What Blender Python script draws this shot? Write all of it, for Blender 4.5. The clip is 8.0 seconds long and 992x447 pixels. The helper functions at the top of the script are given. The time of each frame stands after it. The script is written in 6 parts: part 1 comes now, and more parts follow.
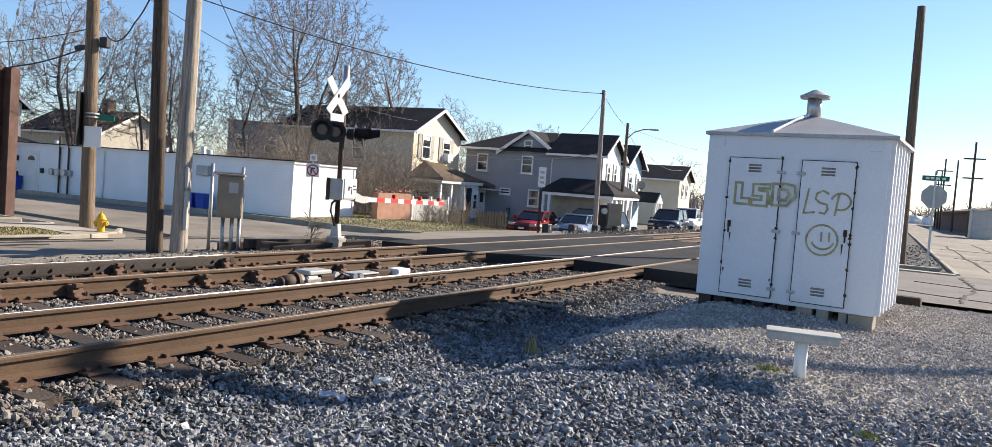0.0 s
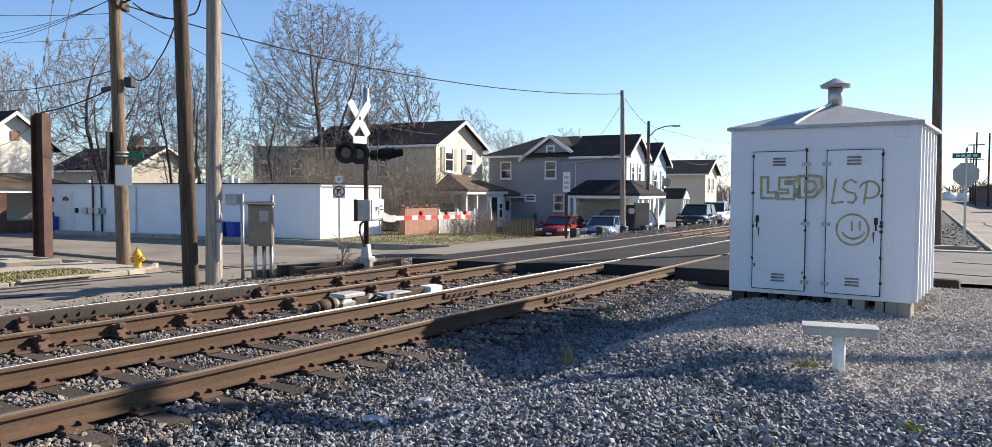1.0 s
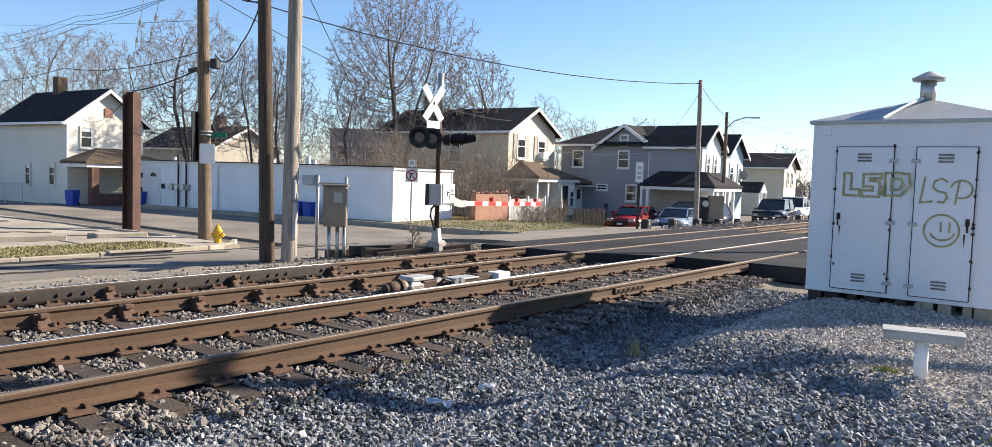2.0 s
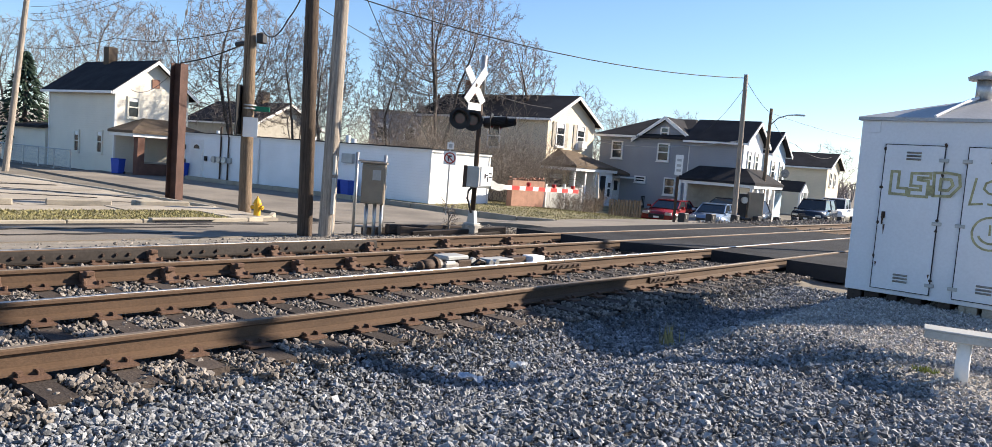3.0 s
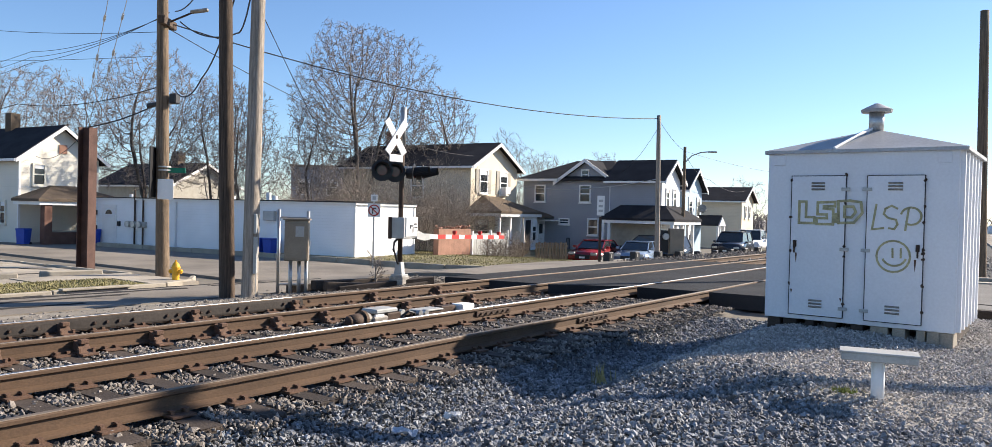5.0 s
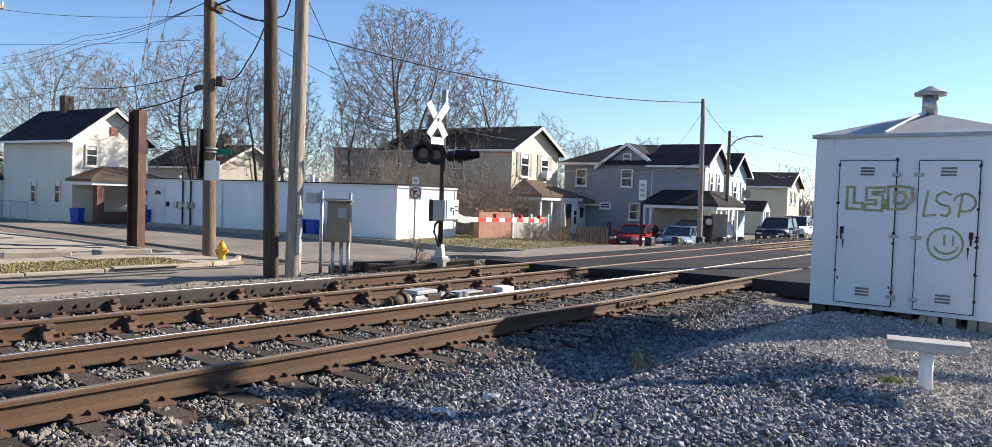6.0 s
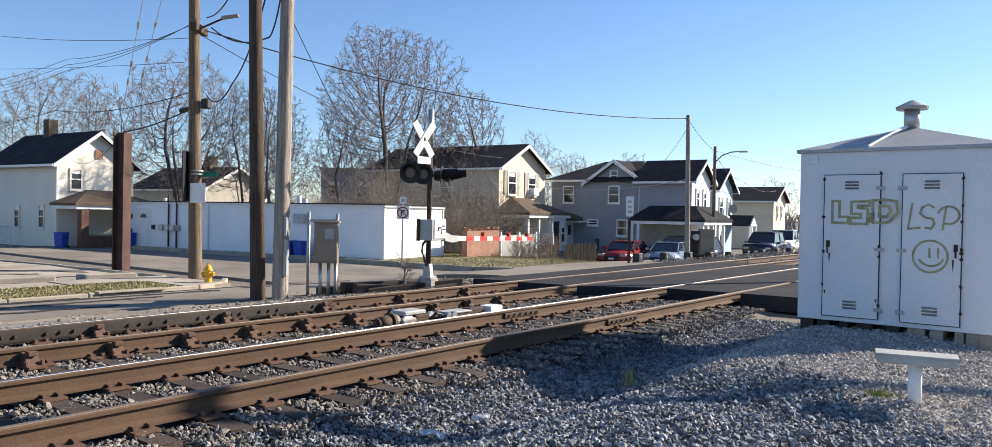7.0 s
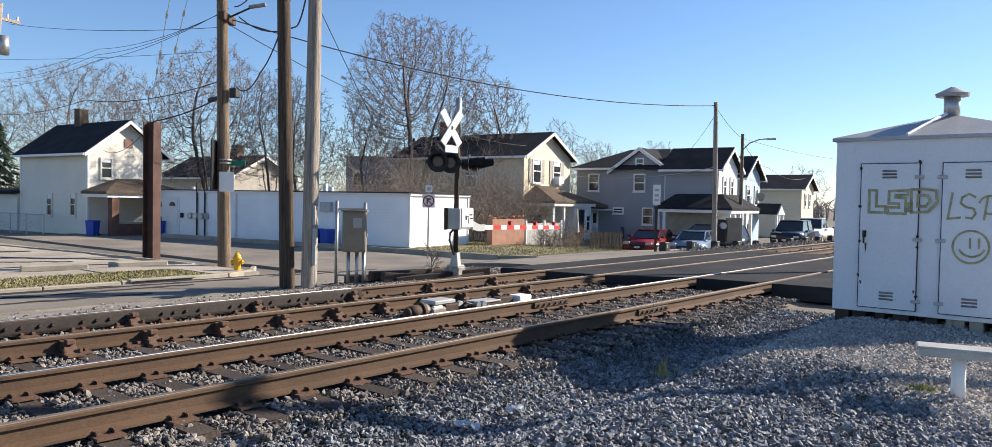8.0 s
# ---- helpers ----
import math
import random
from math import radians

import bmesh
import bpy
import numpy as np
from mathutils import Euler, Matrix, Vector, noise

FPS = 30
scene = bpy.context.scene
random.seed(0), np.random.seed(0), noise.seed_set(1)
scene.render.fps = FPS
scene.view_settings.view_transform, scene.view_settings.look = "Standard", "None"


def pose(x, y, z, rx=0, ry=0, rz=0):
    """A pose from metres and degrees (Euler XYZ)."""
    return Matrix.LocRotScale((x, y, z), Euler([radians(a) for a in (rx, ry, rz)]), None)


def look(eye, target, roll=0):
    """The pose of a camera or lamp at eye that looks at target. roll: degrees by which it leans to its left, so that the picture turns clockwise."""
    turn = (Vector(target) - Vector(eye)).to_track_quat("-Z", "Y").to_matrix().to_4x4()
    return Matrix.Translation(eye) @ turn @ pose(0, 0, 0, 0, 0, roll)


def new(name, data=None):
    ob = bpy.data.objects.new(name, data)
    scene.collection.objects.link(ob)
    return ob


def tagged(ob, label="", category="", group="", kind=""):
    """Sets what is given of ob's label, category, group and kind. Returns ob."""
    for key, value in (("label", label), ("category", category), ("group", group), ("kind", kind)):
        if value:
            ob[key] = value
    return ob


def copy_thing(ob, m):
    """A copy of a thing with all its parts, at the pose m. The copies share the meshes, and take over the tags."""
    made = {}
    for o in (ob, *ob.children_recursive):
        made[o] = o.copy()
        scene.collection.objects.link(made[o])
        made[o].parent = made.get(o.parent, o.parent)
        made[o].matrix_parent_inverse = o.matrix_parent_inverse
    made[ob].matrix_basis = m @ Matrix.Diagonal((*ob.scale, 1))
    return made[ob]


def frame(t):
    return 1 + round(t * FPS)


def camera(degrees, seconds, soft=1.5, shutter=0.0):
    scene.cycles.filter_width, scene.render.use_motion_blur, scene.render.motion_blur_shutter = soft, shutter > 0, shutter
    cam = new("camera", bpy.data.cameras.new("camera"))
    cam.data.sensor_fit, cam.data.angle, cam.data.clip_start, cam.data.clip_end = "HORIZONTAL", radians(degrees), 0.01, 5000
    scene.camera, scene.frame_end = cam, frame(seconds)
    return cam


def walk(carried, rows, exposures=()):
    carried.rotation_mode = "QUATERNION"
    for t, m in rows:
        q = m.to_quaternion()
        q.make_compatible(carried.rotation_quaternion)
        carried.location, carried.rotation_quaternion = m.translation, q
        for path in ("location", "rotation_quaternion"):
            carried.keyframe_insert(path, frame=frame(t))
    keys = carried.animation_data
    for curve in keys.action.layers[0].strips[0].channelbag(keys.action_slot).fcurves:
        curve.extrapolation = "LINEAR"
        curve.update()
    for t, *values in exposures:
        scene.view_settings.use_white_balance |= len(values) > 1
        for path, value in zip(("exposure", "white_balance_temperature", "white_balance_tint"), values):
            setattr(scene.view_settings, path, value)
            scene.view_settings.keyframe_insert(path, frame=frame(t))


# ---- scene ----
cam = camera(64.7, 8.0, 0.52)
PATH = [
    (0, (0.19, 0.113, 1.423), (-0.835, 1.828, 1.323), 4.3),
    (0.5, (0.216, 0.068, 1.487), (-0.834, 1.768, 1.415), 2.4),
    (1, (0.227, 0.044, 1.507), (-0.858, 1.722, 1.422), 0.2),
    (1.5, (0.219, 0.093, 1.463), (-0.937, 1.719, 1.316), 0.9),
    (1.7, (0.216, 0.074, 1.523), (-0.973, 1.677, 1.401), 1.1),
    (2.8, (0.208, 0.07, 1.434), (-1.095, 1.579, 1.273), 3.9),
    (3, (0.196, 0.047, 1.428), (-1.098, 1.564, 1.271), 4.4),
    (3.5, (0.193, 0.089, 1.427), (-1.038, 1.659, 1.284), 4.6),
    (4, (0.191, 0.067, 1.434), (-0.958, 1.701, 1.338), 3.5),
    (4.5, (0.212, 0.044, 1.444), (-0.933, 1.683, 1.417), 1.7),
    (5.8, (0.239, 0.023, 1.42), (-0.966, 1.618, 1.359), 2.1),
    (6, (0.231, 0.04, 1.427), (-1.007, 1.609, 1.356), 1.9),
    (6.5, (0.228, 0.064, 1.429), (-0.995, 1.646, 1.381), 1.2),
    (7, (0.227, 0.059, 1.437), (-0.989, 1.647, 1.413), 1.1),
    (7.5, (0.191, 0.004, 1.428), (-1.049, 1.574, 1.412), 1.7),
    (8, (0.125, 0.04, 1.456), (-1.137, 1.591, 1.4), 1.1),
]
walk(cam, [(t, look(eye, target, roll)) for t, eye, target, roll in PATH],
     [(0, 0.3, 6600, 13), (1.0, 0.26, 6450, 13), (1.5, 0.41, 6560, 13), (3.5, 0.41, 6560, 13), (4.5, 0.34, 6480, 13), (5.8, 0.24, 6400, 13), (6.5, 0.25, 6400, 13), (8.0, 0.15, 6370, 13)])

# ---- world, sun, exposure ----
SUN = Vector((0.50, 0.866, 0.53)).normalized()
world = bpy.data.worlds.new("sky")
scene.world = world
world.use_nodes = True
wn = world.node_tree.nodes
sky = wn.new("ShaderNodeTexSky")
sky.sky_type = "NISHITA"
sky.sun_disc = False
sky.sun_elevation = math.asin(SUN.z)
sky.sun_rotation = math.atan2(SUN.x, SUN.y)
sky.air_density, sky.dust_density, sky.ozone_density = 0.95, 0.15, 5.2
wn["Background"].inputs["Strength"].default_value = 0.145
world.node_tree.links.new(sky.outputs[0], wn["Background"].inputs["Color"])
sun = new("sun", bpy.data.lights.new("sun", "SUN"))
sun.data.energy, sun.data.angle, sun.data.color = 8.6, radians(0.55), (1.0, 0.9, 0.74)
sun.matrix_world = Matrix.Translation((20, 35, 40)) @ SUN.to_track_quat("Z", "Y").to_matrix().to_4x4()


# ---- materials ----
def mat(name, color, rough=0.8, metal=0.0, var=0.25, scale=3.0, fine=60.0, bump=0.15, tint=None, island=0.0, obj=0.0, spec=0.4, stretch=None):
    """A surface with stains at one scale and grain at another; tint: the colour of the stains."""
    m = bpy.data.materials.new(name)
    m.use_nodes = True
    nt = m.node_tree
    nd, ln = nt.nodes, nt.links
    b = nd["Principled BSDF"]
    b.inputs["Roughness"].default_value = rough
    b.inputs["Metallic"].default_value = metal
    b.inputs["Specular IOR Level"].default_value = spec
    tc = nd.new("ShaderNodeTexCoord")
    src = tc.outputs["Object"]
    if stretch:
        mp = nd.new("ShaderNodeMapping")
        mp.inputs["Scale"].default_value = stretch
        ln.new(src, mp.inputs["Vector"])
        src = mp.outputs[0]
    n1 = nd.new("ShaderNodeTexNoise")
    n1.inputs["Scale"].default_value, n1.inputs["Detail"].default_value = scale, 5
    n2 = nd.new("ShaderNodeTexNoise")
    n2.inputs["Scale"].default_value, n2.inputs["Detail"].default_value = fine, 3
    ln.new(src, n1.inputs["Vector"])
    ln.new(src, n2.inputs["Vector"])
    r1 = nd.new("ShaderNodeMapRange")
    r1.inputs["From Min"].default_value, r1.inputs["From Max"].default_value = 0.35, 0.7
    ln.new(n1.outputs["Fac"], r1.inputs["Value"])
    mx = nd.new("ShaderNodeMix")
    mx.data_type = "RGBA"
    dark = tint or tuple(c * (1 - var) for c in color)
    mx.inputs["A"].default_value = (*color, 1)
    mx.inputs["B"].default_value = (*dark, 1)
    sc = nd.new("ShaderNodeMath")
    sc.operation = "MULTIPLY"
    sc.inputs[1].default_value = 1.0 if not tint else var
    ln.new(r1.outputs[0], sc.inputs[0])
    ln.new(sc.outputs[0], mx.inputs["Factor"])
    hs = nd.new("ShaderNodeHueSaturation")
    ln.new(mx.outputs["Result"], hs.inputs["Color"])
    val = nd.new("ShaderNodeMapRange")
    val.inputs["From Min"].default_value, val.inputs["From Max"].default_value = 0.3, 0.7
    val.inputs["To Min"].default_value, val.inputs["To Max"].default_value = 1 - var * 0.6, 1 + var * 0.4
    ln.new(n2.outputs["Fac"], val.inputs["Value"])
    out = val.outputs[0]
    if island or obj:
        if island:
            rnd = nd.new("ShaderNodeNewGeometry").outputs["Random Per Island"]
        else:
            rnd = nd.new("ShaderNodeObjectInfo").outputs["Random"]
        amt = island or obj
        mr = nd.new("ShaderNodeMapRange")
        mr.inputs["To Min"].default_value, mr.inputs["To Max"].default_value = 1 - amt, 1 + amt
        ln.new(rnd, mr.inputs["Value"])
        mu = nd.new("ShaderNodeMath")
        mu.operation = "MULTIPLY"
        ln.new(out, mu.inputs[0])
        ln.new(mr.outputs[0], mu.inputs[1])
        out = mu.outputs[0]
    ln.new(out, hs.inputs["Value"])
    ln.new(hs.outputs[0], b.inputs["Base Color"])
    if bump:
        bp = nd.new("ShaderNodeBump")
        bp.inputs["Strength"].default_value = bump
        bp.inputs["Distance"].default_value = 0.02
        ln.new(n2.outputs["Fac"], bp.inputs["Height"])
        ln.new(bp.outputs[0], b.inputs["Normal"])
    return m


def glass_mat(name, color=(0.03, 0.035, 0.04), rough=0.08):
    m = mat(name, color, rough, 0.0, 0.2, 1.5, 8, 0, spec=0.7)
    return m


M_BALLAST = mat("ballast_stone", (0.25, 0.258, 0.268), 0.8, 0, 0.35, 4, 90, 0.3, island=0.66)
# near-black bed colour stands in for shade in the gaps between stones
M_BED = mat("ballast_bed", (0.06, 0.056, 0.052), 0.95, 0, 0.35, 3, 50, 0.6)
M_TRACKSTONE = mat("track_stone", (0.225, 0.197, 0.17), 0.85, 0, 0.3, 4, 90, 0.25, island=0.58)
M_GRAVEL = mat("fine_gravel", (0.46, 0.43, 0.395), 0.9, 0, 0.25, 2, 90, 0.3, island=0.4)
M_GRAVELBED = mat("gravel_bed", (0.4, 0.37, 0.335), 0.95, 0, 0.35, 6, 70, 0.7)
M_DIRT = mat("dirt_ground", (0.2, 0.175, 0.14), 0.95, 0, 0.35, 0.5, 20, 0.5)
M_VERGE = mat("trodden_pale_dirt", (0.31, 0.27, 0.215), 0.95, 0, 0.4, 1.4, 40, 0.6)
M_ASPHALT = mat("asphalt", (0.042, 0.043, 0.047), 0.95, 0, 0.45, 0.5, 120, 0.3, spec=0.12)
M_OLDASPHALT = mat("worn_asphalt", (0.255, 0.222, 0.182), 0.9, 0, 0.4, 0.45, 60, 0.3)
M_MIDASPHALT = mat("grey_asphalt", (0.16, 0.15, 0.14), 0.9, 0, 0.4, 0.6, 60, 0.3)
M_CONCRETE = mat("concrete", (0.43, 0.375, 0.3), 0.9, 0, 0.35, 0.7, 60, 0.25)
M_KERB = mat("kerb_concrete", (0.39, 0.345, 0.275), 0.9, 0, 0.3, 1.5, 60, 0.25)
M_GRASS = mat("lawn_soil", (0.25, 0.215, 0.115), 0.95, 0, 0.45, 1.2, 40, 0.6)
M_RAIL = mat("rusty_rail", (0.108, 0.064, 0.037), 0.75, 0.1, 0.3, 2.5, 70, 0.15, stretch=(1, 0.6, 1))
M_GREASE = mat("greasy_black_steel", (0.042, 0.034, 0.029), 0.75, 0.0, 0.4, 3, 30, 0.08, spec=0.2)
M_PLATE = mat("rust_brown_plate", (0.15, 0.085, 0.055), 0.8, 0.1, 0.4, 6, 60, 0.3)
M_TAR = mat("crack_sealing_tar", (0.04, 0.037, 0.034), 0.8, 0, 0.3, 3, 40, 0.2, spec=0.2)
M_RAILTOP = mat("polished_rail_head", (0.4, 0.385, 0.37), 0.36, 0.95, 0.2, 2, 40, 0.02, stretch=(1, 0.1, 1))
M_RAILDULL = mat("worn_rail_head", (0.2, 0.155, 0.115), 0.6, 0.3, 0.25, 2, 40, 0.05, stretch=(1, 0.1, 1))
M_TIE = mat("creosoted_timber", (0.058, 0.043, 0.034), 0.9, 0, 0.4, 3, 40, 0.5, obj=0.3)
M_IRON = mat("dark_rusty_iron", (0.085, 0.055, 0.04), 0.75, 0.3, 0.4, 5, 60, 0.3)
M_SHED = mat("white_painted_steel", (0.75, 0.76, 0.785), 0.45, 0, 0.07, 1.2, 30, 0.03)
M_SHEDROOF = mat("galvanised_roof", (0.42, 0.425, 0.43), 0.55, 0.35, 0.2, 2, 30, 0.05)
M_SEAM = mat("dark_door_seam", (0.03, 0.03, 0.04), 0.8, 0, 0.2, 3, 30, 0)
M_GRAFFITI = mat("olive_spray_paint", (0.47, 0.43, 0.23), 0.6, 0, 0.45, 9, 40, 0)
M_GALV = mat("galvanised_steel", (0.5, 0.5, 0.49), 0.4, 0.75, 0.2, 4, 40, 0.05)
M_GREYPAINT = mat("grey_painted_steel", (0.45, 0.45, 0.43), 0.5, 0.1, 0.18, 3, 40, 0.05)
M_TANPAINT = mat("beige_painted_steel", (0.42, 0.39, 0.33), 0.5, 0.1, 0.18, 3, 40, 0.05)
M_DIRTYGREY = mat("oily_grey_paint", (0.36, 0.33, 0.29), 0.6, 0.1, 0.5, 7, 40, 0.15)
M_BRONZE = mat("tan_weathered_steel", (0.3, 0.25, 0.19), 0.5, 0.2, 0.25, 3, 40, 0.05)
M_POLE = mat("weathered_pole_wood", (0.25, 0.18, 0.12), 0.9, 0, 0.62, 3.5, 22, 0.8, stretch=(9, 9, 0.3))
M_POLEDARK = mat("dark_pole_wood", (0.12, 0.084, 0.06), 0.9, 0, 0.62, 3.5, 22, 0.8, stretch=(9, 9, 0.3))
M_POLEGREY = mat("grey_pole_wood", (0.44, 0.375, 0.31), 0.9, 0, 0.55, 3.5, 22, 0.8, stretch=(9, 9, 0.3))
M_RUST = mat("rusted_column", (0.105, 0.058, 0.046), 0.85, 0.15, 0.4, 2.5, 50, 0.4)
M_WHITE = mat("white_paint", (0.82, 0.81, 0.79), 0.55, 0, 0.08, 2, 30, 0.03)
M_WHITEWALL = mat("white_siding", (0.86, 0.86, 0.86), 0.6, 0, 0.1, 0.7, 20, 0.05)
M_CREAM = mat("cream_siding", (0.76, 0.71, 0.6), 0.65, 0, 0.1, 0.7, 20, 0.05)
M_TANWALL = mat("yellow_cream_siding", (0.72, 0.61, 0.45), 0.65, 0, 0.1, 0.7, 20, 0.05)
M_GREYWALL = mat("grey_siding", (0.31, 0.32, 0.35), 0.65, 0, 0.12, 0.7, 20, 0.05)
M_BLUEWALL = mat("pale_blue_siding", (0.4, 0.52, 0.62), 0.65, 0, 0.12, 0.7, 20, 0.05)
M_SHINGLE = mat("dark_shingle", (0.04, 0.039, 0.043), 0.95, 0, 0.35, 1.2, 30, 0.3, spec=0.1)
M_SHINGLEBROWN = mat("brown_shingle", (0.15, 0.115, 0.085), 0.95, 0, 0.35, 1.2, 30, 0.3, spec=0.1)
M_BRICK = mat("orange_brick", (0.36, 0.19, 0.13), 0.85, 0, 0.3, 2.5, 25, 0.3)
M_BRICKDARK = mat("dark_brick", (0.17, 0.085, 0.06), 0.85, 0, 0.35, 2.5, 25, 0.3)
M_GLASS = glass_mat("window_glass")
M_BARK = mat("bare_bark", (0.13, 0.107, 0.09), 0.9, 0, 0.3, 3, 30, 0.3)
M_TWIG = mat("bare_twig", (0.25, 0.215, 0.195), 0.9, 0, 0.25, 3, 30, 0)
M_BRUSH = mat("dry_brush_twig", (0.28, 0.232, 0.19), 0.9, 0, 0.35, 3, 30, 0)
M_BLACK = mat("black_paint", (0.018, 0.018, 0.02), 0.5, 0, 0.2, 3, 30, 0.05)
M_CABLE = mat("black_cable", (0.02, 0.02, 0.022), 0.6, 0, 0.1, 3, 30, 0)
M_YELLOW = mat("hydrant_yellow", (0.75, 0.4, 0.02), 0.5, 0, 0.15, 5, 40, 0.1)
M_RED = mat("reflective_red", (0.48, 0.03, 0.02), 0.45, 0, 0.1, 4, 30, 0)
M_BLUEBIN = mat("blue_plastic", (0.02, 0.07, 0.42), 0.45, 0, 0.12, 4, 30, 0.03)
M_CARRED = mat("red_car_paint", (0.26, 0.015, 0.018), 0.2, 0.1, 0.1, 2, 20, 0, spec=0.7)
M_CARBLUE = mat("blue_grey_car_paint", (0.26, 0.34, 0.46), 0.2, 0.3, 0.1, 2, 20, 0, spec=0.7)
M_CARDARK = mat("dark_navy_car_paint", (0.02, 0.026, 0.04), 0.2, 0.3, 0.1, 2, 20, 0, spec=0.7)
M_CARWHITE = mat("white_car_paint", (0.75, 0.75, 0.76), 0.25, 0, 0.06, 2, 20, 0, spec=0.7)
M_TYRE = mat("tyre_rubber", (0.025, 0.025, 0.026), 0.85, 0, 0.2, 6, 40, 0.1)
M_GREEN = mat("green_sign", (0.0, 0.16, 0.09), 0.5, 0, 0.1, 3, 30, 0)
M_LENS = mat("red_lens", (0.12, 0.012, 0.012), 0.15, 0, 0.1, 3, 30, 0, spec=0.6)
M_PINE = mat("evergreen_needles", (0.025, 0.05, 0.03), 0.9, 0, 0.4, 3, 30, 0, island=0.3)
M_GRASSBLADE = mat("dry_grass_blade", (0.3, 0.27, 0.12), 0.9, 0, 0.4, 0.8, 30, 0, island=0.4)
M_LITTER = mat("white_litter", (0.65, 0.64, 0.62), 0.5, 0, 0.1, 9, 30, 0)
M_LITTERBLUE = mat("pale_blue_litter", (0.5, 0.54, 0.6), 0.4, 0, 0.2, 9, 30, 0)
M_WEED = mat("green_weed", (0.26, 0.27, 0.06), 0.8, 0, 0.3, 9, 30, 0, island=0.3)


# ---- building helpers ----
def link_mesh(name, bm, material, smooth=False):
    me = bpy.data.meshes.new(name)
    bm.normal_update()
    bm.to_mesh(me)
    bm.free()
    for m in material if isinstance(material, (list, tuple)) else [material]:
        me.materials.append(m)
    if smooth:
        me.shade_smooth()
    return new(name, me)


def part(name, bm, material, parent, label="", smooth=False):
    """One mesh under a thing or a part; its vertices are given in the thing's space."""
    ob = link_mesh(name, bm, material, smooth)
    ob.parent = parent
    return tagged(ob, label)


def thing(name, m, label, category, group="", kind=""):
    ob = new(name)
    ob.empty_display_size = 0.2
    ob.matrix_world = m
    return tagged(ob, label, category, group, kind)


def solid(name, bm, material, label, category="", group="", kind="", m=None, smooth=False):
    ob = link_mesh(name, bm, material, smooth)
    if m is not None:
        ob.matrix_world = m
    return tagged(ob, label, category, group, kind)


def box(bm, x0, x1, y0, y1, z0, z1, bevel=0.0, m=None):
    r = bmesh.ops.create_cube(bm, size=1.0, matrix=Matrix.LocRotScale(((x0 + x1) / 2, (y0 + y1) / 2, (z0 + z1) / 2), None, (abs(x1 - x0), abs(y1 - y0), abs(z1 - z0))))
    vs = r["verts"]
    if m is not None:
        bmesh.ops.transform(bm, matrix=m, verts=vs)
    if bevel:
        es = list({e for v in vs for e in v.link_edges})
        bmesh.ops.bevel(bm, geom=es, offset=bevel, segments=1, affect="EDGES", profile=0.5)
    return bm


def bar(bm, p, q, r0, r1=None, seg=8):
    """A round, tapered bar from p to q."""
    p, q = Vector(p), Vector(q)
    d = q - p
    m = Matrix.Translation((p + q) / 2) @ d.to_track_quat("Z", "Y").to_matrix().to_4x4()
    bmesh.ops.create_cone(bm, cap_ends=True, segments=seg, radius1=r0, radius2=r0 if r1 is None else r1, depth=d.length, matrix=m)
    return bm


def path_tube(bm, pts, r, seg=6):
    """A round tube along a line of points, one connected skin."""
    pts = [Vector(q) for q in pts]
    rings = []
    for i, q in enumerate(pts):
        d = (pts[min(i + 1, len(pts) - 1)] - pts[max(i - 1, 0)]).normalized()
        ref = Vector((0, 0, 1)) if abs(d.z) < 0.9 else Vector((1, 0, 0))
        u = d.cross(ref).normalized()
        w = d.cross(u)
        rings.append([bm.verts.new(q + r * (math.cos(2 * math.pi * k / seg) * u + math.sin(2 * math.pi * k / seg) * w)) for k in range(seg)])
    for a, b in zip(rings, rings[1:]):
        for k in range(seg):
            bm.faces.new((a[k], a[(k + 1) % seg], b[(k + 1) % seg], b[k]))
    bm.faces.new(rings[0][::-1])
    bm.faces.new(rings[-1])
    bmesh.ops.recalc_face_normals(bm, faces=bm.faces[:])
    return bm


def prism(bm, poly, axis, lo, hi):
    """Extrudes a polygon given in the two other axes along an axis."""
    def at(p, v):
        return (v, *p) if axis == "x" else (p[0], v, p[1]) if axis == "y" else (*p, v)
    a = [bm.verts.new(at(p, lo)) for p in poly]
    b = [bm.verts.new(at(p, hi)) for p in poly]
    n = len(poly)
    bm.faces.new(a)
    bm.faces.new(b[::-1])
    for i in range(n):
        bm.faces.new((a[i], b[i], b[(i + 1) % n], a[(i + 1) % n]))
    bmesh.ops.recalc_face_normals(bm, faces=bm.faces[:])
    return bm


def sm(a, b, v):
    t = min(1.0, max(0.0, (v - a) / (b - a)))
    return t * t * (3 - 2 * t)


def B():
    return bmesh.new()


# ---- the lie of the land; zero is the top of the rails ----
XA, XB, XC, XD = -5.33, -6.80, -8.36, -9.72
ROAD_Y0, ROAD_Y1 = 14.3, 25.5


